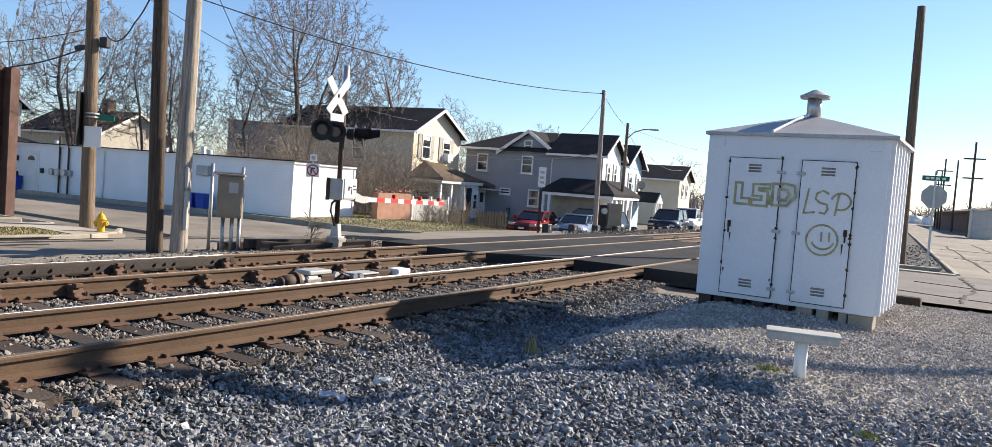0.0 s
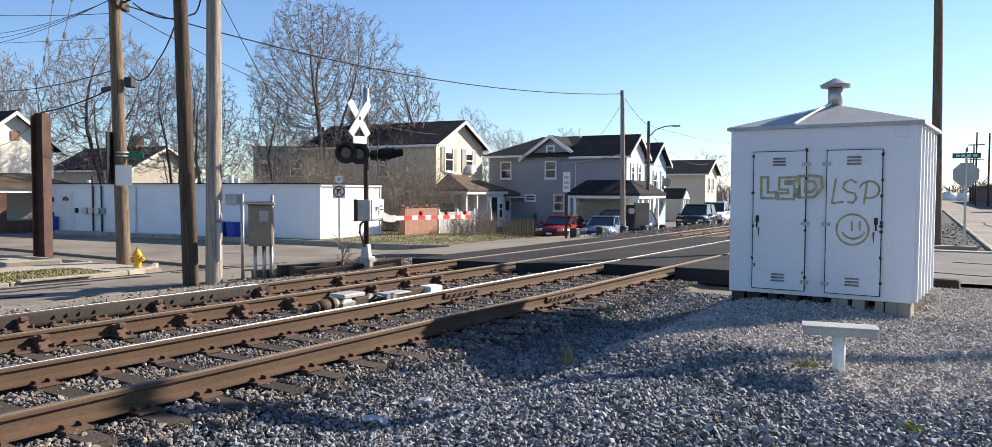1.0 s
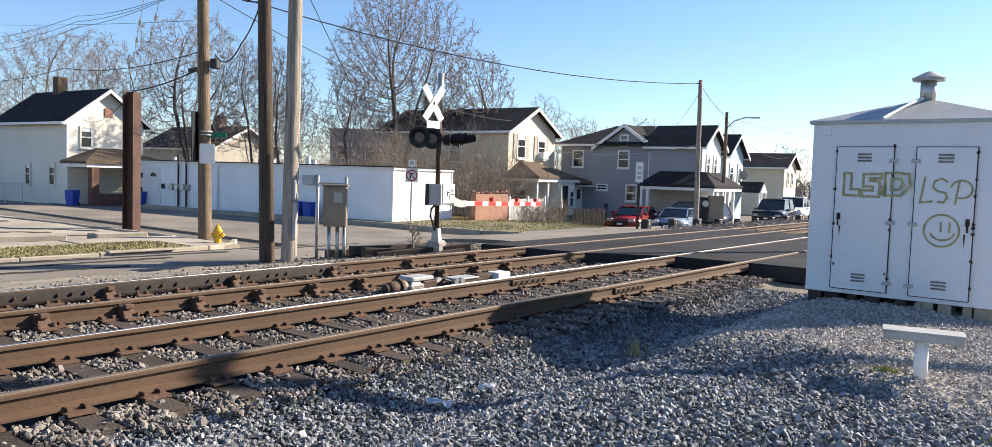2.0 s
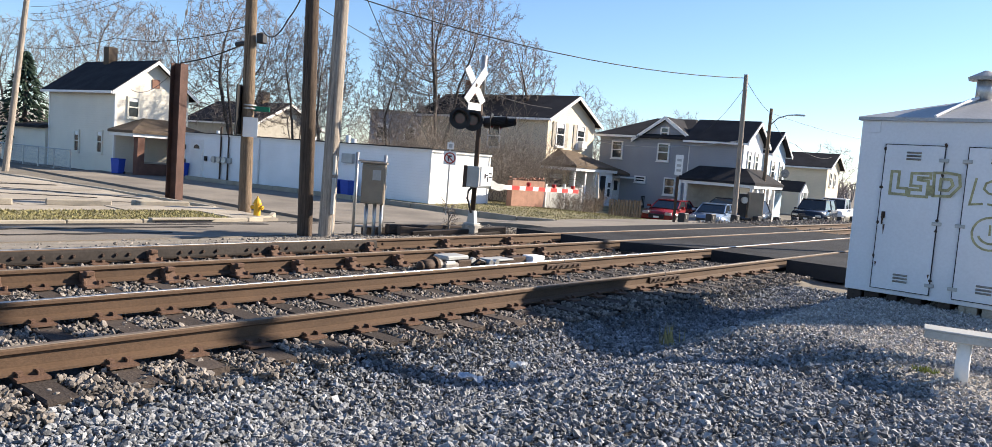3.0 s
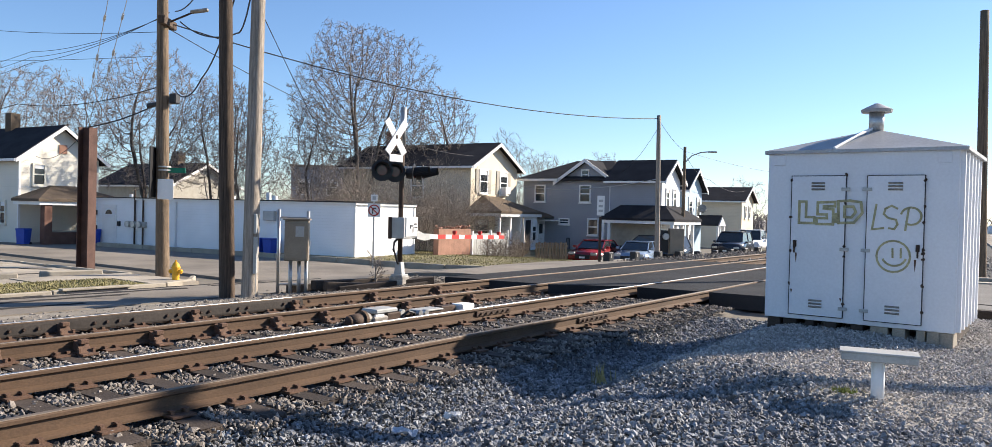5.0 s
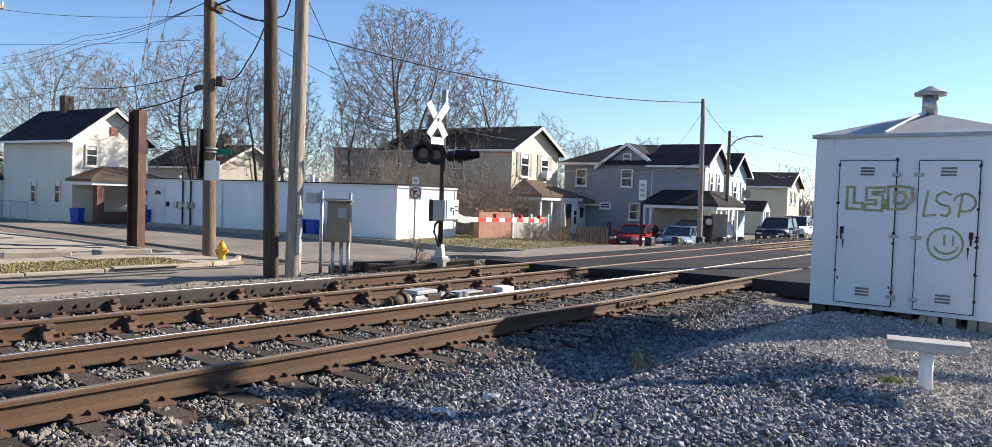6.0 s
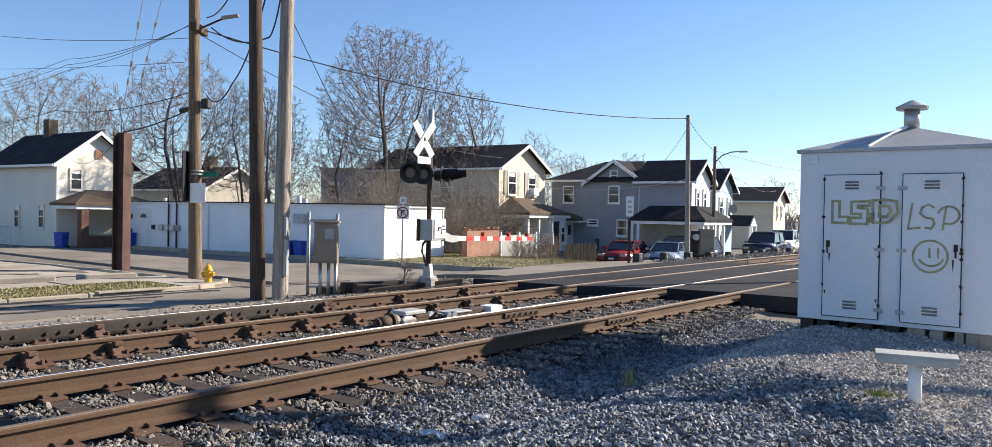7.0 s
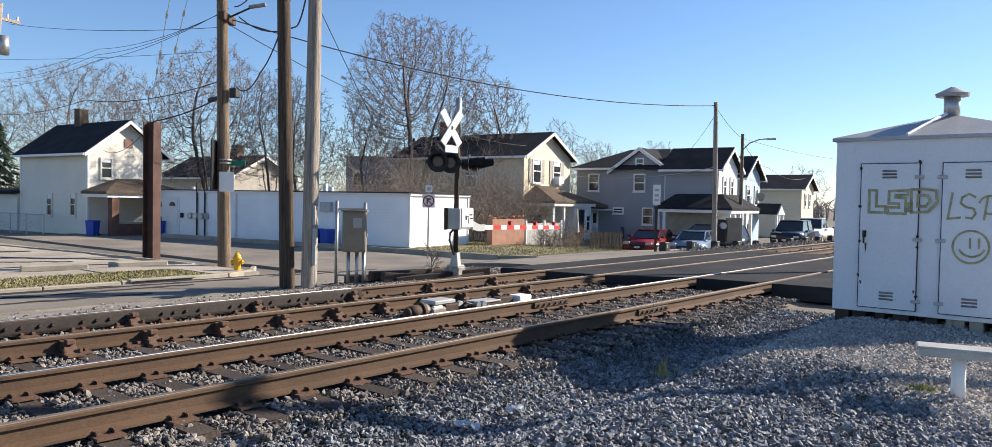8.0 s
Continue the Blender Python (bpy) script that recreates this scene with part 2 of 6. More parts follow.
def land(x, y):
    z = -0.8 - 0.34 * sm(28, 41, y) * sm(-11, -17, x)
    z -= 0.27 * sm(-16.6, -18.4, x) * sm(33, 38.5, y) * (1 - sm(46, 49, y))
    bed = sm(-20.0, -15.5, x) * 0.33 + sm(-14.5, -10.6, x) * 0.27
    z += bed
    z = z * (1 - sm(-11.0, -10.5, x)) + (-0.215) * sm(-11.0, -10.5, x)
    if x > -5.2:
        right = -0.12 - 0.05 * sm(0, 12, y) + 0.13 * sm(12.5, 15, y) * sm(-3, -2, x)
        hollow = -0.15 * sm(-4.9, -4.3, x) * (1 - sm(-3.8, -3.1, x)) * sm(6.9, 8.0, y) * (1 - sm(11.0, 13.0, y))
        mound = 0.10 * sm(-3.6, -2.2, x) * (1 - sm(5.0, 7.5, y))
        pad = 0.2 * sm(-3.75, -2.6, x) * sm(6.4, 7.6, y) * (1 - 0.6 * sm(-1.8, -0.4, x)) * (1 - sm(1.5, 3, x)) * (1 - sm(13.5, 15, y))
        shoulder = -0.10 * sm(-5.0, -4.4, x) * (1 - sm(-3.8, -2.6, x))
        t = sm(-5.2, -4.2, x)
        valley = -0.13 * sm(-4.7, -4.0, x) * (1 - sm(-3.8, -2.9, x)) * sm(2.0, 4.0, y) * (1 - sm(6.4, 7.6, y))
        z = -0.215 * (1 - t) + right * t + hollow + mound + pad + shoulder + valley
    road = sm(ROAD_Y0 - 1.1, ROAD_Y0 + 0.2, y) * (1 - sm(ROAD_Y1, ROAD_Y1 + 0.1, y)) if x < -10.9 else 0
    if x < -10.9:
        over = -0.05 - 0.75 * sm(-11.0, -20.0, x)
        z = z * (1 - road) + over * road
    return z


def slope_sheet(name, xs, ys, lift, material, label, category="", kind="structure", skirt=0.0, f=land):
    bm = B()
    g = [[bm.verts.new((x, y, f(x, y) + lift)) for x in xs] for y in ys]
    for j in range(len(ys) - 1):
        for i in range(len(xs) - 1):
            bm.faces.new((g[j][i], g[j][i + 1], g[j + 1][i + 1], g[j + 1][i]))
    if skirt:
        r = bmesh.ops.extrude_face_region(bm, geom=bm.faces[:])
        vs = [e for e in r["geom"] if isinstance(e, bmesh.types.BMVert)]
        for v in vs:
            v.co.z += skirt
        bmesh.ops.recalc_face_normals(bm, faces=bm.faces[:])
    return solid(name, bm, material, label, category, kind=kind, smooth=False)


def steps(a, b, n):
    return [a + (b - a) * i / n for i in range(n + 1)]


gx = [-3000, -1200, -400, -150, -90, -70] + steps(-60, -26, 17) + steps(-25, 6, 124) + [7, 8, 10, 14, 20, 40, 80, 200, 800, 3000]
gy = [-3000, -800, -200, -60, -30, -15] + steps(-10, 26, 144) + steps(27, 60, 33) + [70, 90, 130, 200, 400, 900, 3000]
slope_sheet("ground", gx, gy, -0.075, M_DIRT, "bare dirt and gravel ground beside the tracks", "ground")

# crossing street, from the tracks down to the houses and away on the near side
slope_sheet("road", steps(-46, -10.45, 70), steps(15.1, 22.7, 16), 0.012, M_OLDASPHALT, "worn grey asphalt street sloping down from the tracks", "road", skirt=-0.16)
slope_sheet("road", steps(-18.4, -13.6, 10), steps(-40, 15.1, 70), 0.012, M_OLDASPHALT, "worn grey asphalt street along the tracks", "road", skirt=-0.16)
slope_sheet("road", steps(-18.4, -13.6, 10), steps(22.7, 140, 80), 0.012, M_OLDASPHALT, "worn grey asphalt street past the houses", "road", skirt=-0.16)


def crossing(name, x0, x1, label, y0a=ROAD_Y0, y0b=ROAD_Y0):
    bm = B()
    pts = [(x0, y0a), (x1, y0b), (x1, ROAD_Y1), (x0, ROAD_Y1)]
    prism(bm, pts, "z", -0.3, -0.008)
    return solid(name, bm, M_ASPHALT, label, "road", kind="structure")


crossing("road", -10.75, XD - 0.12, "dark asphalt approach beside the far rail", 13.6, 13.8)
crossing("road", XD + 0.12, XC - 0.12, "dark asphalt between the rails of the far track", 13.7, 13.9)
crossing("road", XC + 0.12, XB - 0.12, "dark asphalt between the two tracks", 13.9, 14.8)
crossing("road", XB + 0.12, XA - 0.12, "dark asphalt between the rails of the near track", 14.85, 15.0)
crossing("road", XA + 0.12, -3.2, "dark asphalt approach beside the near rail", 15.0, 15.1)
slope_sheet("road", steps(-3.2, 14.0, 8), steps(15.1, 23.1, 8), 0.0, M_MIDASPHALT, "pale worn asphalt street behind the shed", "road", f=lambda x, y: -0.012)


# ---- tracks ----
def rail_profile(bm, pts, head_only=False, half=0.028):
    """Sweeps a rail section along points given as (x, y, z of the top)."""
    if head_only:
        sec = [(-half, 0.0), (half, 0.0), (half + 0.002, -0.004), (-half - 0.002, -0.004)]
    else:
        sec = [(-0.026, -0.002), (0.026, -0.002), (0.036, -0.012), (0.036, -0.036), (0.011, -0.048), (0.011, -0.13), (0.075, -0.155), (0.075, -0.172), (-0.075, -0.172), (-0.075, -0.155), (-0.011, -0.13), (-0.011, -0.048), (-0.036, -0.036), (-0.036, -0.012)]
    rings = [[bm.verts.new((x + a, y, z + b)) for a, b in sec] for x, y, z in pts]
    n = len(sec)
    for r, s in zip(rings, rings[1:]):
        for i in range(n):
            bm.faces.new((r[i], r[(i + 1) % n], s[(i + 1) % n], s[i]))
    bm.faces.new(rings[0])
    bm.faces.new(rings[-1][::-1])
    bmesh.ops.recalc_face_normals(bm, faces=bm.faces[:])
    return bm


def plate_mesh():
    bm = B()
    box(bm, -0.18, 0.18, -0.1, 0.1, -0.192, -0.173)
    for x in (-0.1, 0.1):
        for y in (-0.06, 0.06):
            box(bm, x - 0.017, x + 0.017, y - 0.017, y + 0.017, -0.175, -0.148)
            box(bm, x - (0.04 if x > 0 else 0.01), x + (0.01 if x > 0 else 0.04), y - 0.02, y + 0.02, -0.152, -0.142)
    return bm


def tie_mesh():
    bm = box(B(), -1.3, 1.3, -0.105, 0.105, -0.37, -0.194, 0.012)
    for v in bm.verts:
        v.co += Vector((random.uniform(-0.02, 0.02), random.uniform(-0.01, 0.01), random.uniform(-0.006, 0.003)))
    return bm


def bar_mesh():
    """A joint bar bolted to the web of a rail."""
    bm = box(B(), 0.012, 0.045, -0.45, 0.45, -0.135, -0.05, 0.008)
    for y in (-0.36, -0.22, -0.08, 0.08, 0.22, 0.36):
        bar(bm, (0.045, y, -0.092), (0.075, y, -0.092), 0.018, seg=6)
    return bm


def brace_mesh():
    """A rail brace: a bolted bracket on a plate beside the rail."""
    bm = box(B(), 0.04, 0.3, -0.09, 0.09, -0.19, -0.165, 0.004)
    prism(bm, [(0.03, -0.165), (0.2, -0.165), (0.1, -0.06), (0.03, -0.045)], "y", -0.06, 0.06)
    for y in (-0.075, 0.075):
        bar(bm, (0.2, y, -0.165), (0.2, y, -0.12), 0.022, seg=6)
    box(bm, 0.09, 0.17, -0.045, 0.045, -0.08, -0.03, 0.006)
    return bm


def child(name, me, parent, m):
    ob = new(name, me)
    ob.parent = parent
    ob.matrix_basis = m
    return ob


def shared(name, bm, material):
    me = bpy.data.meshes.new(name)
    bm.normal_update()
    bm.to_mesh(me)
    bm.free()
    me.materials.append(material)
    return me


ME_PLATE = shared("tie_plate", plate_mesh(), M_PLATE)
ME_TIES = [shared("tie", tie_mesh(), M_TIE) for _ in range(4)]
ME_BAR = shared("joint_bar", bar_mesh(), M_IRON)
ME_BRACE = shared("rail_brace", brace_mesh(), M_PLATE)


def railway(name, xl, xr, label):
    t = thing(name, pose(0, 0, 0), label, "railway track")
    for x in (xl, xr):
        pts = [(x, y, 0) for y in (-60, -20, 0, 10, 20, 40, 80, 200, 600)]
        r = part("rail", rail_profile(B(), pts), M_RAIL, t, "rusty steel rail")
        part("running_surface", rail_profile(B(), [(a, b, c + 0.003) for a, b, c in pts], True, 0.02 if x == XB else 0.026), M_RAILTOP if x == XB else M_RAILDULL, r, "worn rail head")
    mid = (xl + xr) / 2
    ys = [y for y in steps(-3.0, 14.0, 31)] + [26.0 + 0.56 * i for i in range(40)]
    for i, y in enumerate(ys):
        y += random.uniform(-0.03, 0.03)
        o = child("tie", ME_TIES[i % 4], t, pose(mid + random.uniform(-0.06, 0.06), y, random.uniform(-0.012, 0.0), 0, 0, random.uniform(-1.2, 1.2)))
        if y < 14:
            for x in (xl, xr):
                child("tie_plate", ME_PLATE, o, o.matrix_basis.inverted() @ pose(x, y, 0))
    return t


near_track = railway("railway_track", XA, XB, "rusty railway track with polished heads on dark timber ties")
far_track = railway("railway_track", XC, XD, "rusty railway track with joint bars and rail braces")
for x, y, s in ((XA, 10.4, 1), (XB, 9.9, 1), (XA, -0.4, 1)):
    child("joint_bar", ME_BAR, near_track if x in (XA, XB) else far_track, pose(x, y, 0))
for i in range(11):
    child("rail_brace", ME_BRACE, far_track, pose(XC, 2.6 + 0.87 * i, 0))
    if i % 2 == 0:
        child("rail_brace", ME_BRACE, far_track, pose(XD, 3.0 + 0.9 * i, 0))
bm = B()
prism(bm, [(XD + 0.014, -0.14), (XD + 0.085, -0.158), (XD + 0.085, -0.135), (XD + 0.06, -0.04), (XD + 0.04, -0.012), (XD + 0.014, -0.012)], "y", -60, 8.6)
blade = part("switch_point", bm, M_GREASE, far_track, "greasy black switch point beside the rail")
k = 0
for group_y in steps(1.2, 8.2, 7):
    for d in (0.0, 0.16, 0.32, 0.52, 0.66)[:3 + k % 3]:
        part("bolt", bar(B(), (XD + 0.06, group_y + d, -0.085), (XD + 0.105, group_y + d, -0.085), 0.024, 0.017, 8), M_IRON, blade)
    k += 1
part("polished_strip", rail_profile(B(), [(XD, y, 0.006) for y in (-60, -20, 0, 8.4)], True), M_RAILTOP, far_track, "bright polished stretch of rail head")
# gap between two rail ends of the near rail
for x, y in ((XA, 10.4), (XB, 9.9)):
    part("rail_joint", box(B(), x - 0.038, x + 0.038, y - 0.008, y + 0.008, -0.15, 0.001), M_SEAM, near_track, "dark gap between rail ends")


# ---- stones ----
def stones(name, spots, sizes, material, label, detail=2, flat=0.75):
    """Loose angular stones at the given spots, one mesh."""
    rng = np.random.default_rng(len(spots))
    if detail == 2:
        g = (1 + 5 ** 0.5) / 2
        base = np.array([(-1, g, 0), (1, g, 0), (-1, -g, 0), (1, -g, 0), (0, -1, g), (0, 1, g), (0, -1, -g), (0, 1, -g), (g, 0, -1), (g, 0, 1), (-g, 0, -1), (-g, 0, 1)], float) / 1.9
        tri = np.array([(0, 11, 5), (0, 5, 1), (0, 1, 7), (0, 7, 10), (0, 10, 11), (1, 5, 9), (5, 11, 4), (11, 10, 2), (10, 7, 6), (7, 1, 8), (3, 9, 4), (3, 4, 2), (3, 2, 6), (3, 6, 8), (3, 8, 9), (4, 9, 5), (2, 4, 11), (6, 2, 10), (8, 6, 7), (9, 8, 1)])
    else:
        base = np.array([(1, 0, 0), (-1, 0, 0), (0, 1, 0), (0, -1, 0), (0, 0, 1), (0, 0, -1)], float)
        tri = np.array([(0, 2, 4), (2, 1, 4), (1, 3, 4), (3, 0, 4), (2, 0, 5), (1, 2, 5), (3, 1, 5), (0, 3, 5)])
    n, k = len(spots), len(base)
    v = base[None] * rng.uniform(0.6, 1.2, (n, k, 1)) + rng.uniform(-0.22, 0.22, (n, k, 3))
    v = v * np.stack([rng.uniform(0.8, 1.25, n), rng.uniform(0.65, 1.0, n), rng.uniform(0.5, 0.85, n) * flat / 0.75], 1)[:, None]
    a = rng.normal(size=(n, 4)) * (0.5, 0.5, 1, 1)
    q = a / np.linalg.norm(a, axis=1, keepdims=True)
    x, y, z, w = q.T
    rot = np.stack([1 - 2 * (y * y + z * z), 2 * (x * y - z * w), 2 * (x * z + y * w), 2 * (x * y + z * w), 1 - 2 * (x * x + z * z), 2 * (y * z - x * w), 2 * (x * z - y * w), 2 * (y * z + x * w), 1 - 2 * (x * x + y * y)], 1).reshape(n, 3, 3)
    v = np.einsum("nij,nkj->nki", rot, v) * np.asarray(sizes)[:, None, None] + np.asarray(spots)[:, None]
    f = (tri[None] + (np.arange(n) * k)[:, None, None]).reshape(-1)
    me = bpy.data.meshes.new(name)
    me.vertices.add(n * k)
    me.vertices.foreach_set("co", v.reshape(-1))
    nt = n * len(tri)
    me.loops.add(nt * 3)
    me.loops.foreach_set("vertex_index", f.astype(np.int32))
    me.polygons.add(nt)
    me.polygons.foreach_set("loop_start", np.arange(0, nt * 3, 3, dtype=np.int32))
    me.update(calc_edges=True)
    me.materials.append(material)
    me.shade_flat()
    return tagged(new(name, me), label, "gravel", kind="stuff")


def scatter(x0, x1, y0, y1, per, size, keep, spread=0.35, sink=0.25, f=land, seed=1):
    rng = np.random.default_rng(seed)
    n = int((x1 - x0) * (y1 - y0) * per)
    xs, ys = rng.uniform(x0, x1, n), rng.uniform(y0, y1, n)
    sz = size * rng.lognormal(0, spread, n)
    spots, sizes = [], []
    for x, y, s in zip(xs, ys, sz):
        if keep(x, y, rng):
            s = min(s, size * 2.1)
            spots.append((x, y, f(x, y) - 0.03 + s * rng.uniform(-sink, 0.75)))
            sizes.append(s)
    return spots, sizes


def coarse(x, y):
    """Share of coarse stone against fine gravel."""
    edge = 7.0 - 0.18 * (x + 1.0) + 0.35 * math.sin(2.3 * x)
    c = 1 - sm(edge - 0.7, edge + 0.6, y)
    left = 1 - sm(-3.35, -2.95, x + 0.15 * math.sin(2 * y))
    return max(c, left)


def in_view(x, y):
    return y > 0.7 - 0.05 * x and x < 0.9 + 0.28 * y


sp, sz = scatter(-4.75, 2.2, 0.5, 3.3, 1950, 0.0172, lambda x, y, r: in_view(x, y) and r.random() < coarse(x, y), seed=2)
stones("coarse_ballast", sp, sz, M_BALLAST, "loose grey angular ballast stones heaped beside the track", flat=0.6)
sp, sz = scatter(-4.75, 3.2, 3.3, 7.6, 1950, 0.0195, lambda x, y, r: in_view(x, y) and r.random() < coarse(x, y), seed=10)
stones("coarse_ballast", sp, sz, M_BALLAST, "loose grey angular ballast stones heaped before the shed", detail=1, flat=0.62)
sp, sz = scatter(-4.75, 3.2, 7.6, 13.5, 1600, 0.0205, lambda x, y, r: in_view(x, y) and r.random() < coarse(x, y), seed=9)
stones("coarse_ballast", sp, sz, M_BALLAST, "loose grey angular ballast stones in the hollow by the track", detail=1, flat=0.65)
sp, sz = scatter(-4.75, 4.6, -3.2, 8.0, 620, 0.024, lambda x, y, r: not in_view(x, y) and r.random() < coarse(x, y), seed=8)
stones("coarse_ballast", sp, sz, M_BALLAST, "loose grey angular ballast stones spread over the verge", detail=1)
sp, sz = scatter(-3.7, 4.5, 5.2, 14.9, 1300, 0.014, lambda x, y, r: in_view(x, y) and r.random() > coarse(x, y) and not (-3.0 < x < -0.8 and 11.7 < y < 13.3), seed=3)
stones("fine_gravel", sp, sz, M_GRAVEL, "pale fine crushed gravel round the shed", detail=1)


def between_ties(x, y, r):
    for rx in (XA, XB, XC, XD):
        if abs(x - rx) < 0.085:
            return False
    k = ((y + 3.0) / (17.0 / 31)) % 1.0
    on_tie = min(k, 1 - k) * (17.0 / 31) < 0.12
    return r.random() < (0.08 if on_tie else 1.0)


sp, sz = scatter(-7.9, -4.5, 4.5, 14.4, 1150, 0.0205, between_ties, f=lambda x, y: -0.19, seed=14)
stones("track_ballast", sp, sz, M_TRACKSTONE, "grey-brown ballast stones packed between the ties", detail=1)
sp, sz = scatter(-7.9, -4.5, -2.5, 4.5, 1050, 0.0195, between_ties, f=lambda x, y: -0.191, seed=4)
stones("track_ballast", sp, sz, M_TRACKSTONE, "grey-brown ballast stones packed between the ties")
sp, sz = scatter(-11.2, -7.9, 1.0, 13.6, 1150, 0.02, between_ties, f=lambda x, y: -0.183, seed=5)
stones("track_ballast", sp, sz, M_TRACKSTONE, "grey-brown ballast stones packed between the ties", detail=1)
sp, sz = scatter(-14.2, -10.9, 0.0, 14.3, 420, 0.021, lambda x, y, r: r.random() < (0.1 + 0.9 * sm(7.5, 10.5, y)) * (1 - 0.7 * sm(-12.6, -14.0, x)), seed=6)
stones("loose_ballast", sp, sz, M_TRACKSTONE, "loose pale stones at the foot of the poles", detail=1)
sp, sz = scatter(-12.6, -4.6, 25.6, 40, 60, 0.04, lambda x, y, r: True, f=lambda x, y: -0.16, seed=7)
stones("track_ballast", sp, sz, M_TRACKSTONE, "grey-brown ballast stones beyond the crossing", detail=1)

# beds under the stones; the dark ones paint the shade of the gaps
slope_sheet("ballast_bed", steps(-11.3, -4.7, 22), [-40, -10] + steps(-3, 13.4, 20), 0.0, M_BED, "bed under the track stones, darkened as shade between them", kind="structure", f=lambda x, y: -0.25)
slope_sheet("ballast_bed", steps(-11.3, -4.7, 22), [25.7, 40, 80, 200, 600], 0.0, M_BED, "bed under the track stones, darkened as shade between them", kind="structure", f=lambda x, y: -0.225)
slope_sheet("gravel_bed", steps(-3.4, 6, 40), steps(6.4, 15.2, 36), -0.045, M_GRAVELBED, "pale gravel bed round the shed", kind="structure")
slope_sheet("ballast_bed", steps(-4.8, 6, 44), steps(-6, 6.6, 50), -0.05, M_BED, "bed under the coarse stones, darkened as shade between them", kind="structure")

slope_sheet("verge", steps(-13.75, -10.9, 8), [-40, -20] + steps(-10, 14.0, 40), -0.012, M_VERGE, "pale trodden dirt between street and track", kind="structure", skirt=-0.12)

# ---- switch machine between the tracks ----
switch = thing("switch_machine", pose(-7.55, 7.75, -0.19) @ Matrix.Diagonal((0.85, 0.8, 0.8, 1)), "grey-white electric switch machine on the ties between the tracks", "switch machine")
part("motor", bar(bar(B(), (0, -0.2, 0.12), (0, 0.08, 0.12), 0.1, 0.13, seg=18), (0, -0.24, 0.12), (0, -0.2, 0.12), 0.06, 0.1, seg=18), M_IRON, switch, "dark rusty motor housing", True)
part("end_ring", bar(B(), (0, 0.08, 0.13), (0, 0.14, 0.13), 0.155, seg=18), M_RAIL, switch, "rusty flange ring")
part("flange", bar(B(), (0, 0.14, 0.12), (0, 0.24, 0.12), 0.12, seg=18), M_DIRTYGREY, switch)
part("gear_case", box(B(), -0.2, 0.16, 0.24, 0.62, 0.0, 0.17, 0.03), M_DIRTYGREY, switch)
part("case_lid", box(B(), -0.26, 0.1, 0.36, 0.92, 0.2, 0.28, 0.02), M_GREYPAINT, switch, "pale worn lid")
part("case", box(B(), -0.2, 0.12, 0.62, 0.98, 0.0, 0.2, 0.02), M_IRON, switch, "rusty dark case")
part("motor_bracket", box(B(), 0.1, 0.14, 0.3, 0.52, 0.02, 0.2, 0.005), M_WHITE, switch, "white side plate")
part("circuit_case", box(B(), -0.2, 0.1, 1.3, 2.3, 0.0, 0.13, 0.02), M_IRON, switch, "rusty dark circuit case")
part("circuit_lid", box(B(), -0.22, 0.12, 1.55, 2.2, 0.13, 0.165, 0.01), M_GREYPAINT, switch, "pale lid")
part("terminal_box", box(B(), -0.2, 0.0, 2.3, 2.75, 0.0, 0.17, 0.015), M_IRON, switch, "dark terminal box")
part("junction_box", box(B(), -0.16, 0.12, 2.8, 3.2, 0.02, 0.18, 0.015), M_WHITE, switch, "pale junction box")
part("conduit", path_tube(B(), [(0.1, 1.0, 0.1), (0.16, 1.12, 0.2), (0.14, 1.3, 0.15), (0.1, 1.36, 0.08)], 0.022), M_BLACK, switch, "black hose")
for y in (1.08, 1.2):
    part("crank_eye", bar(B(), (0.02, y, 0.16), (0.08, y, 0.16), 0.07, seg=12), M_GREYPAINT if y < 1.1 else M_IRON, switch)
for y in (0.9, 1.4, 2.5):
    part("throw_rod", box(B(), -1.0, 0.55, y - 0.035, y + 0.035, 0.03, 0.06, 0.004), M_IRON, switch, "dark throw rod")
for y in (1.38, 1.55):
    part("coupling", bar(B(), (0.16, y, 0.14), (0.24, y, 0.14), 0.06, seg=12), M_GALV, switch)


# ---- relay shed ----
SHED = pose(-3.03, 11.22, 0.0, 0, 0, -1.5)
SW, SD, SH = 2.33, 2.1, 2.40
shed = thing("relay_shed", SHED, "white painted steel relay shed with two doors and olive spray-painted tags", "shed")
part("body", box(B(), 0.0, SW, 0.0, SD, 0.09, SH, 0.008), M_SHED, shed)
for i in range(6):
    x = SD * (0.06 + 0.176 * i)
    part("wall_rib", prism(B(), [(SW, x - 0.07), (SW + 0.05, x - 0.035), (SW + 0.05, x + 0.035), (SW, x + 0.07)], "z", 0.1, SH - 0.03), M_SHED, shed, "white folded steel rib")
bm = B()
e = 0.045
base = [bm.verts.new(p) for p in ((-e, -e, SH), (SW + e + 0.05, -e, SH), (SW + e + 0.05, SD + e, SH), (-e, SD + e, SH))]
low = [bm.verts.new((v.co.x, v.co.y, SH - 0.045)) for v in base]
top = bm.verts.new((SW / 2, SD / 2, SH + 0.36))
bm.faces.new(low[::-1])
for i in range(4):
    j = (i + 1) % 4
    bm.faces.new((base[i], base[j], top))
    bm.faces.new((low[i], low[j], base[j], base[i]))
bmesh.ops.recalc_face_normals(bm, faces=bm.faces[:])
part("roof", bm, M_SHEDROOF, shed, "low pyramid roof of galvanised sheet")
bm = bar(B(), (SW / 2, SD / 2, SH + 0.3), (SW / 2, SD / 2, SH + 0.62), 0.1, seg=20)
cowl = part("vent_pipe", bm, M_GALV, shed, "galvanised vent pipe", True)
